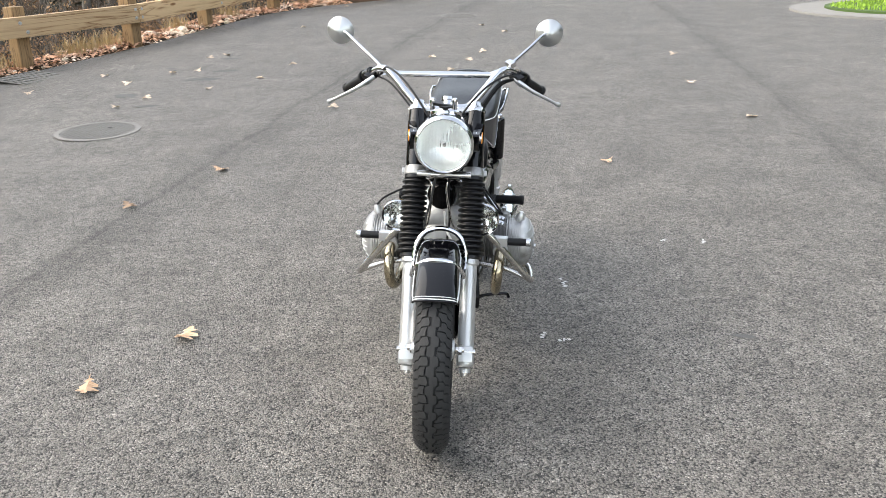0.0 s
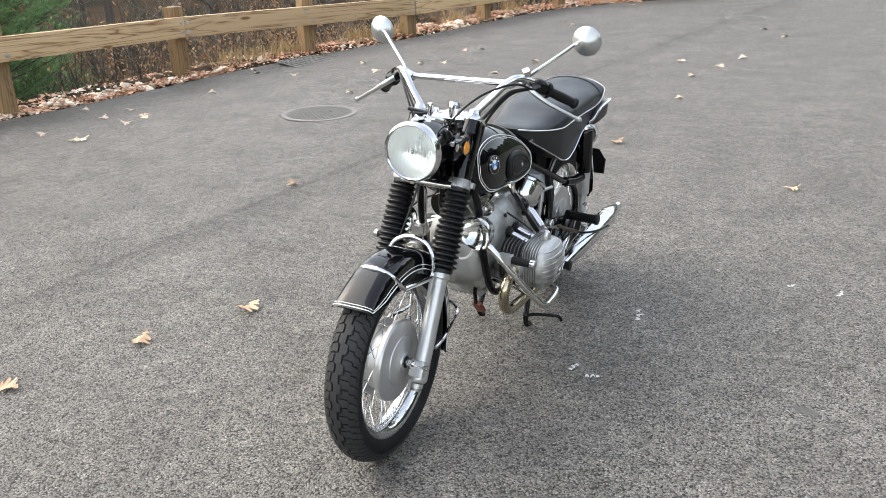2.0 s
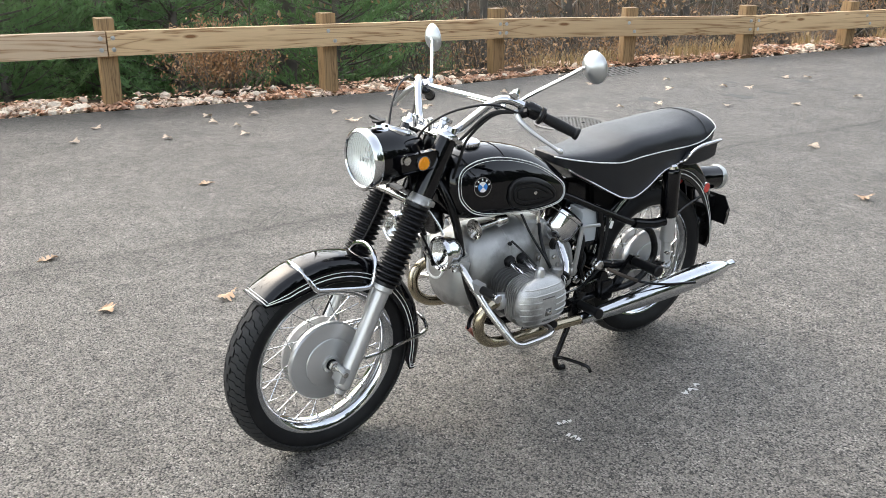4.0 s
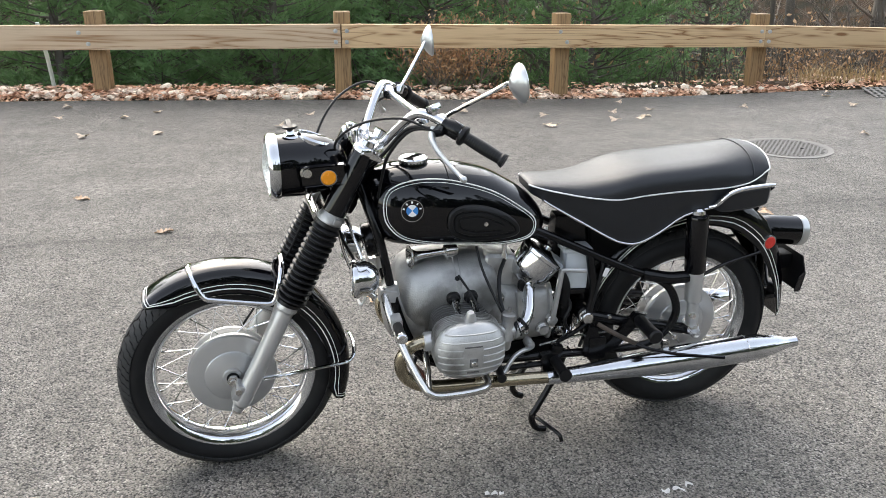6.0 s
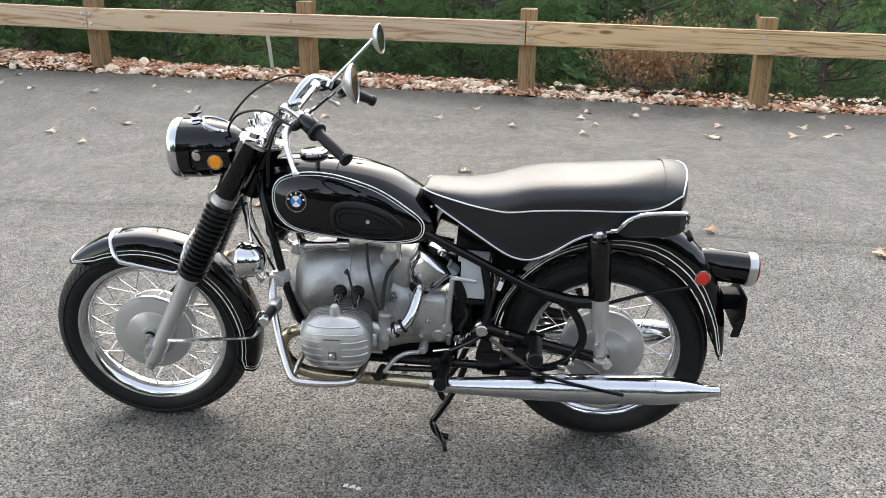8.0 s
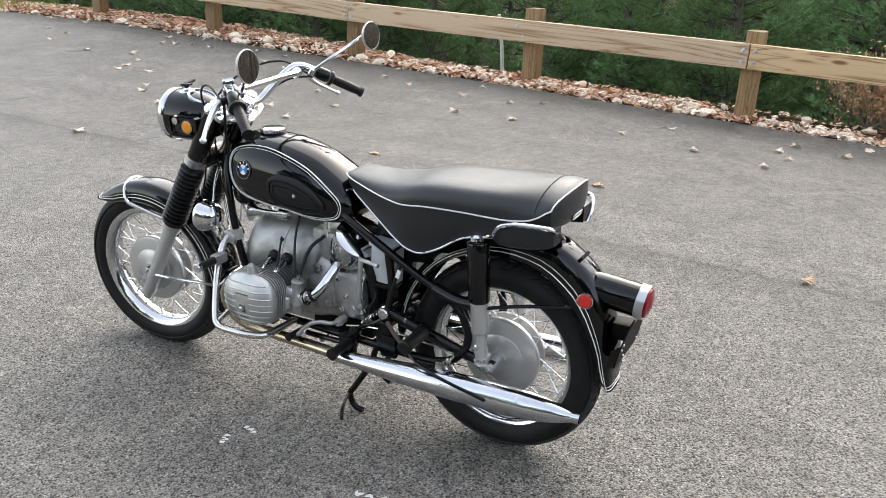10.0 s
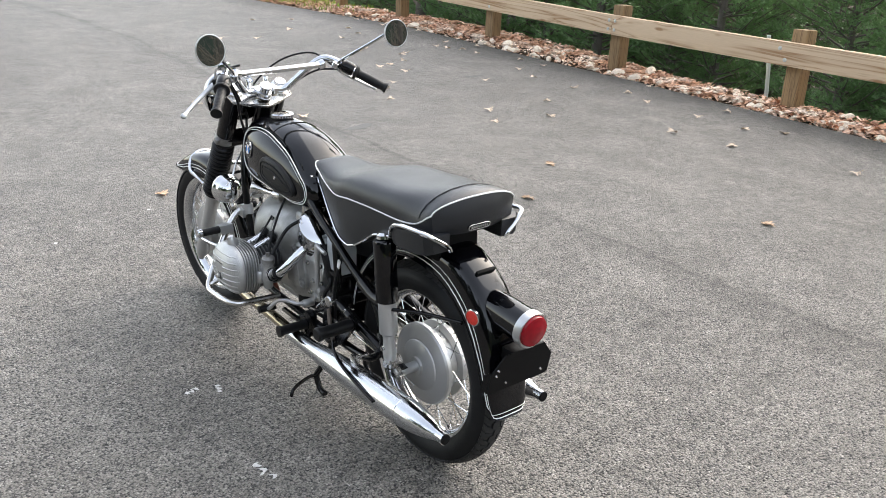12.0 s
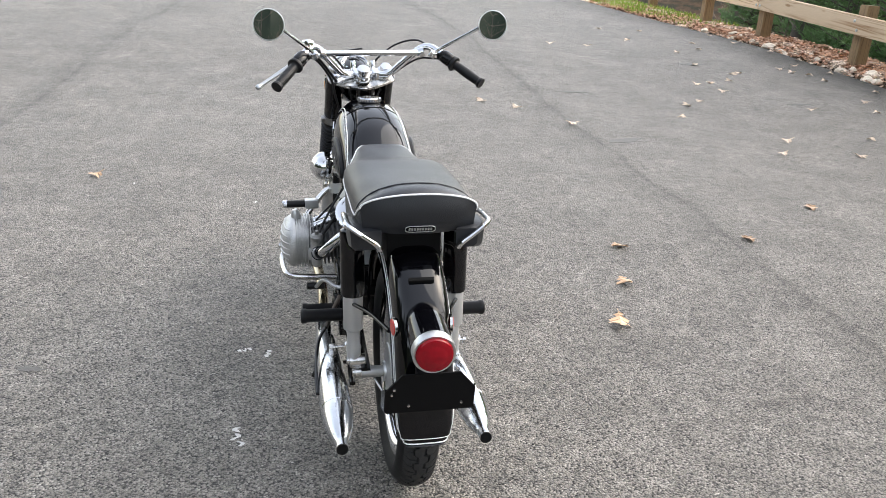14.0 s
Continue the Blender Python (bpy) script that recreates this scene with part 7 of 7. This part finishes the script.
    bar("intake_elbow", [(-0.095, s * 0.199, 0.436), (-0.124, s * 0.190, 0.448), (-0.144, s * 0.168, 0.474), (-0.154, s * 0.140, 0.502), (-0.160, s * 0.112, 0.526), (-0.162, s * 0.085, 0.538)], 0.0165, CHROME, "chromed intake elbow", 18, 4, cb)
    part("intake_clip", lathe(B(), [(0.020, 0.0), (0.0235, 0.0), (0.0235, 0.012), (0.020, 0.012)], along((-0.095, s * 0.199, 0.436), (-1, 0, 0.3)), 18), GRIP, cb)
    part("intake_clip", lathe(B(), [(0.0175, 0.0), (0.0215, 0.0), (0.0215, 0.008), (0.0175, 0.008)], along((-0.118, s * 0.193, 0.446), (-1, -0.3 * s, 0.6)), 18), GRIP, cb)
    part("intake_grommet", lathe(B(), [(0.0, 0.0), (0.030, 0.0), (0.032, 0.008), (0.025, 0.014), (0.0, 0.014)], along((-0.161, s * 0.096, 0.533), (0, s, -0.35)), 20), GRIP, cb)
    # exhaust
    ys = 0.198 if s > 0 else -0.158
    hd = [(0.140, s * 0.200, 0.428), (0.175, s * 0.200, 0.428), (0.215, s * 0.199, 0.412), (0.240, s * 0.196, 0.372), (0.228, s * 0.192, 0.318), (0.175, s * 0.188, 0.278), (0.08, s * 0.184, 0.265), (-0.08, s * 0.184, 0.261), (-0.235, ys, 0.262)]
    ex = bar("exhaust_pipe", hd, 0.0185, HEATED, "chromed exhaust header, browned by heat", 18, 5)
    part("exhaust_nut", lathe(B(), [(0.0, -0.02), (0.026, -0.02), (0.028, -0.014), (0.028, 0.012), (0.026, 0.016), (0.0, 0.016)], along((0.158, s * 0.200, 0.428), (1, 0, 0)), 14), SILVER, ex, "finned exhaust nut")
    mf = [(-0.20, ys, 0.261, 0.0205), (-0.235, ys, 0.262, 0.022), (-0.34, ys, 0.264, 0.027), (-0.50, ys, 0.270, 0.037), (-0.66, ys, 0.276, 0.0425), (-0.83, ys, 0.282, 0.0425), (-0.89, ys, 0.284, 0.0395), (-0.95, ys, 0.286, 0.030), (-0.99, ys, 0.287, 0.019), (-1.005, ys, 0.288, 0.0165), (-1.025, ys, 0.288, 0.0165)]
    mu = part("muffler", tube(B(), mf, seg=28, n=4), OLDCHROME, bike, "long chromed cigar-shaped muffler")
    part("muffler_bore", lathe(B(), [(0.0, 0.0), (0.0145, 0.0), (0.0145, 0.0035), (0.0, 0.0035)], along((-1.0235, ys, 0.288), (-1, 0, 0)), 18), DARK, mu)
    part("muffler_seam", lathe(B(), [(0.0425, -0.002), (0.0437, -0.001), (0.0437, 0.002), (0.0420, 0.003)], along((-0.845, ys, 0.2825), (-1, 0, 0.03)), 28), CHROME, mu)
    part("muffler_clip", box(B(), (0.022, 0.02, 0.03), Matrix.Translation((-0.58, ys - s * 0.01, 0.325)), 0.004), DULLCHROME, mu)
    # crash bar with highway peg
    cbp = [(0.272, s * 0.118, 0.560), (0.270, s * 0.150, 0.540), (0.258, s * 0.195, 0.490), (0.228, s * 0.252, 0.412), (0.192, s * 0.302, 0.342), (0.174, s * 0.314, 0.325), (0.148, s * 0.317, 0.318), (0.07, s * 0.312, 0.316), (0.025, s * 0.302, 0.316), (0.005, s * 0.280, 0.315), (0.0, s * 0.235, 0.312), (0.0, s * 0.13, 0.306)]
    cr = bar("crash_bar", cbp, 0.0115, DULLCHROME, "dulled chrome engine crash bar", 14, 5)
    bar("crash_bar_brace", [(0.180, s * 0.308, 0.330), (0.168, s * 0.22, 0.362), (0.155, s * 0.10, 0.375)], 0.009, DULLCHROME, parent=cr, label="crash bar brace")
    part("crash_bar_clamp", box(B(), (0.050, 0.036, 0.034), pose(0.262, s * 0.120, 0.548, 0, -12, 0), 0.006), SILVER, cr, "silver frame clamp")
    part("frame_clip", lathe(B(), [(0.0, -0.018), (0.021, -0.018), (0.021, 0.018), (0.0, 0.018)], along((0.248, s * 0.112, 0.558), (0.2, 0, 1)), 18), SILVER, cr)
    pg = V(0.251, s * 0.198, 0.500)
    part("peg_bracket", box(B(), (0.030, 0.050, 0.032), Matrix.Translation(pg + V(0, s * 0.004, 0)), 0.004), SILVER, cr, "drilled steel peg bracket")
    part("highway_peg", lathe(B(), [(0.0, 0.0), (0.013, 0.0), (0.0135, 0.01), (0.0135, 0.070), (0.0, 0.072)], along(pg + V(0, s * 0.024, 0), (0, s, 0)), 18), GRIP, cr, "black rubber highway peg")
    part("peg_end", lathe(B(), [(0.0, 0.070), (0.0145, 0.070), (0.0150, 0.082), (0.012, 0.086), (0.0, 0.087)], along(pg + V(0, s * 0.024, 0), (0, s, 0)), 18), CHROME, cr, "chromed peg end")
    # fog lamp
    fl = V(0.358, s * 0.144, 0.615)
    fm = along(fl, (-1, 0, 0))
    fg = part("fog_lamp", lathe(B(), [(0.047, 0.0), (0.052, -0.004), (0.055, 0.002), (0.054, 0.012), (0.050, 0.018), (0.049, 0.035), (0.041, 0.055), (0.026, 0.068), (0.0, 0.073)], fm, 36), CHROME, bike, "small chromed fog lamp")
    part("fog_lens", lathe(B(), [(0.0, -0.006), (0.035, -0.002), (0.048, 0.004), (0.0485, 0.001), (0.035, -0.005), (0.0, -0.009)], fm, 32), CLEAR, fg, "clear fog lamp lens").visible_shadow = False
    part("fog_reflector", lathe(B(), [(0.048, 0.004), (0.036, 0.024), (0.018, 0.036), (0.0, 0.040)], fm, 32), REFLECT, fg, "mirror-bright fog lamp reflector")
    part("fog_bulb", lathe(B(), [(0.0, 0.014), (0.004, 0.016), (0.005, 0.03), (0.0, 0.036)], fm, 12), CHROME, fg)
    part("lamp_stalk", lathe(B(), [(0.0, 0.0), (0.009, 0.0), (0.009, 0.03), (0.014, 0.034), (0.0, 0.04)], along((0.324, s * 0.142, 0.577), (-0.9, 0, -0.9)), 12), DULLCHROME, fg)
    bar("lamp_conduit", [(0.330, s * 0.124, 0.665), (0.345, s * 0.095, 0.715), (0.362, s * 0.05, 0.755), (0.378, s * 0.025, 0.735), (0.372, s * 0.03, 0.66), (0.34, s * 0.05, 0.575), (0.295, s * 0.10, 0.545)], 0.0042, DULLCHROME, "braided metal lamp conduit", 8, 6)
    # footrests
    rp = V(-0.236, s * 0.150, 0.298)
    fr = part("footrest", lathe(B(), [(0.0, 0.0), (0.014, 0.0), (0.016, 0.008), (0.016, 0.095), (0.019, 0.10), (0.019, 0.110), (0.0, 0.112)], along(rp, (0, s, 0)), 18), GRIP, bike, "black rubber rider footrest")
    part("footrest_arm", box(B(), (0.036, 0.03, 0.075), pose(-0.240, s * 0.145, 0.305, 0, -14, 0), 0.010), FRAME, fr)
    part("footrest_plate", lathe(B(), [(0.0, 0.0), (0.009, 0.0), (0.009, 0.006), (0.0, 0.007)], along((-0.232, s * 0.160, 0.268), (0, s, 0)), 10), DULLCHROME, fr)
    pp = V(-0.505, s * 0.150, 0.400)
    pr = part("passenger_peg", lathe(B(), [(0.0, 0.0), (0.016, 0.0), (0.019, 0.008), (0.019, 0.105), (0.022, 0.110), (0.022, 0.120), (0.018, 0.124), (0.0, 0.125)], along(pp, (0, s, 0)), 18), GRIP, bike, "black rubber passenger peg")
    part("peg_hanger", loft(B(), [[(-0.43, s * 0.135, 0.295), (-0.38, s * 0.135, 0.295), (-0.38, s * 0.148, 0.295), (-0.43, s * 0.148, 0.295)], [(-0.50, s * 0.135, 0.375), (-0.46, s * 0.135, 0.385), (-0.46, s * 0.150, 0.385), (-0.50, s * 0.150, 0.375)],
                                 [(-0.53, s * 0.138, 0.415), (-0.49, s * 0.138, 0.425), (-0.49, s * 0.152, 0.425), (-0.53, s * 0.152, 0.415)]]), FRAME, pr)

# trumpet horn below the tank
part("trumpet_horn", lathe(B(), [(0.0, -0.035), (0.017, -0.035), (0.019, -0.028), (0.019, 0.0), (0.009, 0.006), (0.010, 0.06), (0.014, 0.085), (0.024, 0.100), (0.034, 0.106), (0.034, 0.108), (0.020, 0.098), (0.0, 0.09)], along((0.085, 0.078, 0.648), (1, 0.15, -0.02)), 24), DULLCHROME, bike, "small chromed trumpet horn")
# air cleaner can, coil, battery
acx = along((-0.153, 0.066, 0.533), (-0.60, 0.10, 0.80)) @ Matrix.Diagonal((1.17, 1.17, 1.12, 1))
part("air_cleaner", lathe(B(), [(0.0, 0.0), (0.030, 0.0), (0.044, 0.010), (0.055, 0.030), (0.058, 0.045), (0.058, 0.085), (0.062, 0.088), (0.0625, 0.092), (0.062, 0.097), (0.055, 0.102), (0.040, 0.107), (0.020, 0.110), (0.009, 0.1105), (0.009, 0.117), (0.0, 0.118)], acx, 40), CHROME, bike, "chromed round air cleaner")
part("petcock", lathe(B(), [(0.0, 0.0), (0.010, 0.0), (0.011, 0.02), (0.007, 0.03), (0.008, 0.055), (0.0, 0.056)], along((-0.095, 0.07, 0.60), (0, 0, 1)), 12), DULLCHROME, bike, "brass-grey fuel tap")
bar("fuel_hose", [(-0.093, 0.08, 0.605), (-0.068, 0.12, 0.575), (-0.060, 0.16, 0.52), (-0.066, 0.195, 0.475)], 0.006, GRIP, "black fuel hose", 10)
bar("choke_cable", [(-0.005, 0.09, 0.66), (-0.015, 0.13, 0.60), (-0.045, 0.18, 0.52), (-0.066, 0.2, 0.475)], 0.004, GRIP, "black carburettor cable", 8)
bar("ignition_wire", [(0.053, 0.115, 0.585), (0.03, 0.16, 0.55), (0.012, 0.2, 0.515)], 0.0035, GRIP, "thin black wire", 8)
for s in (1, -1):
    bat = part("battery", box(B(), (0.086, 0.058, 0.118), pose(-0.322, 0.066 * s, 0.556, 0, -3, 0), 0.006), BATTERY, bike, "pale translucent battery box")
    part("battery_lid", box(B(), (0.090, 0.062, 0.014), pose(-0.318, 0.066 * s, 0.620, 0, -3, 0), 0.004), BATTERY, bat)
    part("battery_strap", box(B(), (0.012, 0.063, 0.126), pose(-0.358, 0.066 * s, 0.556, 0, -3, 0), 0.002), GRIP, bat, "black rubber battery strap")
part("battery_tray", box(B(), (0.11, 0.20, 0.014), pose(-0.318, 0, 0.488, 0, -3, 0), 0.004), FRAME, bike, "black battery tray")
kick = bar("kick_lever", [(-0.240, 0.100, 0.406), (-0.241, 0.112, 0.412), (-0.250, 0.117, 0.49), (-0.259, 0.120, 0.570)], 0.0085, SILVER, "flat silver kick lever", 10, 3)
bar("kick_pedal", [(-0.259, 0.120, 0.568), (-0.266, 0.124, 0.574), (-0.330, 0.132, 0.570)], 0.0065, SILVER, "silver kickstart pedal", 10, 3, kick)
part("kick_boss", lathe(B(), [(0.0, 0.0), (0.016, 0.0), (0.017, 0.022), (0.012, 0.026), (0.0, 0.027)], along((-0.240, 0.092, 0.406), (0, 1, 0)), 16), CAST, kick)
# final drive and dark clutter behind the gearbox
part("swing_arm_pivot_tube", tube(B(), [(-0.350, -0.112, 0.412), (-0.350, 0.112, 0.412)], 0.030, 18, 1), FRAME, bike, "black swing arm cross tube")
part("gearbox_rear_cover", box(B(), (0.075, 0.15, 0.19), pose(-0.283, 0, 0.408, 0, 4, 0), 0.022, 3), FRAME, bike, "black cover behind the gearbox")
for s in (1, -1):
    tube_y = 0.092 * s
    hose = bar("breather_hose", [(-0.236, tube_y * 0.95, 0.566), (-0.262, tube_y, 0.552), (-0.281, tube_y, 0.512), (-0.286, tube_y * 0.9, 0.455), (-0.292, tube_y * 0.8, 0.40)], 0.017, GRIP, "black ribbed rubber breather hose", 14, 5)
    part("hose_cap", lathe(B(), [(0.0, 0.0), (0.019, 0.0), (0.021, 0.006), (0.019, 0.020), (0.010, 0.026), (0.0, 0.026)], along((-0.225, tube_y * 0.95, 0.566), (-0.9, 0, 0.2)), 18), CHROME, hose, "chromed hose cap")
    bar("brake_light_wire", [(-0.395, s * 0.105, 0.585), (-0.382, s * 0.118, 0.53), (-0.365, s * 0.122, 0.46), (-0.345, s * 0.120, 0.36), (-0.33, s * 0.118, 0.31)], 0.0055, GRIP, "black wire down the seat tube", 8)
    part("wire_tab", box(B(), (0.013, 0.004, 0.028), pose(-0.397, s * 0.124, 0.555, 0, -18, 0), 0.001), STRIPE, bike, "small pale wire tag")
coil = [(-0.268 - 0.0016 * k, 0.128 + 0.0075 * math.cos(k * 0.9), 0.362 + 0.0014 * k + 0.0075 * math.sin(k * 0.9)) for k in range(40)]
part("return_spring", tube(B(), coil, 0.0022, 6, 1), CHROME, bike, "thin chromed return spring")
bar("brake_pedal_rod", [(-0.25, 0.128, 0.338), (-0.31, 0.132, 0.372), (-0.345, 0.130, 0.395)], 0.007, FRAME, "black linkage rod", 8)
part("linkage_plate", plate(B(), [(-0.375, 0.288), (-0.335, 0.288), (-0.330, 0.345), (-0.345, 0.392), (-0.372, 0.385), (-0.388, 0.330)], -0.150, -0.138, Matrix(((1, 0, 0, 0), (0, 0, -1, 0), (0, 1, 0, 0), (0, 0, 0, 1)))), FRAME, bike, "black stand and pedal plate", smooth=False)
bm = lathe(B(), [(0.0, 0.0), (0.058, 0.0), (0.060, 0.02), (0.050, 0.05), (0.052, 0.06), (0.044, 0.08), (0.035, 0.12), (0.0, 0.12)], along((-0.25, -0.03, 0.42), (-1, 0, 0)), 24)
part("drive_boot", bm, GRIP, bike, "black rubber drive shaft boot")
bar("brake_rod", [(-0.20, 0.12, 0.33), (-0.35, 0.135, 0.36), (-0.60, 0.12, 0.335), (-0.70, 0.06, 0.25)], 0.004, DULLCHROME, "thin brake rod", 8, 3)
for k, (x, z) in enumerate(((-0.275, 0.36), (-0.285, 0.44), (-0.30, 0.48))):
    part("linkage", lathe(B(), [(0.0, 0.0), (0.014, 0.0), (0.016, 0.012), (0.010, 0.02), (0.0, 0.02)], along((x, 0.085 - 0.01 * k, z), (0.2, 1, 0.2 * k)), 12), FRAME if k else DULLCHROME, bike, "linkage behind the gearbox")
bar("cable_loop", [(-0.26, 0.08, 0.50), (-0.30, 0.10, 0.45), (-0.28, 0.11, 0.40), (-0.31, 0.10, 0.345)], 0.006, GRIP, "black rubber hose", 8)
part("rear_inner_guard", box(B(), (0.016, 0.12, 0.28), pose(-0.352, 0, 0.46, 0, 5, 0), 0.004), FRAME, bike, "black inner guard")
part("final_drive", lathe(B(), [(0.0, -0.05), (0.06, -0.05), (0.09, -0.03), (0.095, 0.0), (0.08, 0.02), (0.0, 0.03)], along((-0.705, -0.07, 0.315), (0, -1, 0)), 32), CAST, bike, "aluminium final drive housing")
bar("drive_tube", [(-0.34, -0.105, 0.405), (-0.66, -0.105, 0.335)], 0.03, FRAME, "black drive shaft tube", 16, 1)
# black block added to fill the dark gap between the batteries
part("battery_bulkhead", box(B(), (0.125, 0.058, 0.225), pose(-0.318, 0, 0.592, 0, -6, 0), 0.008), FRAME, bike, "black filler block added between the batteries")
part("gearbox_bridge", box(B(), (0.10, 0.15, 0.10), pose(-0.082, 0, 0.568, 0, -8, 0), 0.020, 3), CAST, gear)
# flat black blocks added where the gaps under gearbox and seat look dark
part("lower_frame_plate", box(B(), (0.235, 0.150, 0.050), pose(-0.150, 0, 0.300, 0, 1, 0), 0.010), PLATE, bike, "black filler block added under the gearbox")
part("rear_frame_panel", box(B(), (0.105, 0.100, 0.135), pose(-0.425, 0, 0.640, 0, 8, 0), 0.008), PLATE, bike, "black filler block added ahead of the rear mudguard")
part("seat_pan", box(B(), (0.235, 0.140, 0.085), pose(-0.705, 0, 0.722, 0, 4, 0), 0.012), PLATE, bike, "black filler block added under the seat")
for s in (1, -1):
    for x, y, z, r in ((-0.367, 0.136, 0.288, 0.0085), (-0.208, 0.196, 0.248, 0.0075), (-0.114, 0.138, 0.267, 0.0080), (-0.608, 0.188, 0.347, 0.0070), (-0.420, 0.118, 0.402, 0.0060), (-0.300, 0.128, 0.300, 0.0070)):
        part("frame_bolt", lathe(B(), [(0.0, -0.030), (r * 0.6, -0.030), (r * 0.6, -0.001), (r * 1.3, 0.0), (r * 1.3, 0.002), (r, 0.003), (r, 0.009), (0.0, 0.010)], along((x, s * y, z), (0, s, 0)), 12), DULLCHROME, bike, "dull steel bolt head")
# gear lever
gl = bar("gear_lever", [(-0.169, 0.120, 0.336), (-0.158, 0.150, 0.340), (-0.132, 0.170, 0.347), (-0.104, 0.184, 0.341), (-0.082, 0.196, 0.322), (-0.068, 0.204, 0.304), (-0.055, 0.208, 0.299)], 0.0068, SILVER, "polished gear lever", 12, 4)
part("gear_lever_rubber", lathe(B(), [(0.0, -0.03), (0.011, -0.03), (0.012, -0.025), (0.012, 0.028), (0.014, 0.030), (0.0, 0.033)], along((-0.053, 0.206, 0.299), (0.1, 1, 0)), 14), GRIP, gl)
part("gear_lever_boss", lathe(B(), [(0.0, 0.0), (0.014, 0.0), (0.015, 0.03), (0.012, 0.04), (0.0, 0.04)], along((-0.169, 0.092, 0.336), (0, 1, 0)), 14), SILVER, gl)
# side stand, down, and the folded centre stand
ss = bar("side_stand", [(-0.300, 0.088, 0.285), (-0.262, 0.088, 0.185), (-0.212, 0.098, 0.100), (-0.192, 0.102, 0.068), (-0.198, 0.101, 0.036), (-0.214, 0.100, 0.018), (-0.240, 0.099, 0.012)], 0.0105, FRAME, "black stand leg, folded down", 12, 5)
bar("stand_tang", [(-0.193, 0.102, 0.066), (-0.202, 0.132, 0.076), (-0.225, 0.190, 0.076), (-0.241, 0.222, 0.070), (-0.246, 0.232, 0.052)], 0.0062, FRAME, "curved stand tang", 10, 4, ss)
part("stand_pivot", box(B(), (0.05, 0.026, 0.075), pose(-0.222, 0.150, 0.285, 0, 8, 0), 0.010), FRAME, ss)
part("stand_bolt", lathe(B(), [(0.0, 0.0), (0.010, 0.0), (0.010, 0.008), (0.0, 0.009)], along((-0.222, 0.168, 0.255), (0, 1, 0)), 6), DULLCHROME, ss)
cs = bar("centre_stand", [(-0.300, -0.090, 0.285), (-0.262, -0.092, 0.185), (-0.205, -0.100, 0.090), (-0.190, -0.102, 0.055), (-0.200, -0.102, 0.026), (-0.225, -0.101, 0.012)], 0.0105, FRAME, "black stand leg beneath the far exhaust", 12, 5)
bar("stand_lever", [(-0.372, 0.150, 0.398), (-0.42, 0.175, 0.372), (-0.478, 0.200, 0.345)], 0.007, RUST, "rusty stand lever", 10, 3, cs)
bar("stand_rod", [(-0.474, 0.200, 0.346), (-0.52, 0.222, 0.332), (-0.60, 0.236, 0.314), (-0.68, 0.241, 0.300), (-0.755, 0.242, 0.286)], 0.005, FRAME, "thin black stand rod", 10, 3, cs)
part("stand_bracket", box(B(), (0.055, 0.02, 0.075), Matrix.Translation((-0.375, 0.145, 0.315)), 0.006), FRAME, cs)
bar("rail_tube", [(-0.05, 0.14, 0.275), (-0.20, 0.145, 0.280)], 0.009, FRAME, "black cross tube", 10, 1)
part("under_tank_plate", box(B(), (0.24, 0.09, 0.03), pose(0.02, 0, 0.668, 0, -4, 0), 0.01), FRAME, bike, "black plate under the tank")
part("horn_body", lathe(B(), [(0.0, 0.0), (0.045, 0.0), (0.050, 0.008), (0.050, 0.03), (0.03, 0.05), (0.0, 0.05)], along((0.31, 0, 0.67), (-1, 0, 0.2)), 24), FRAME, bike, "round black horn")
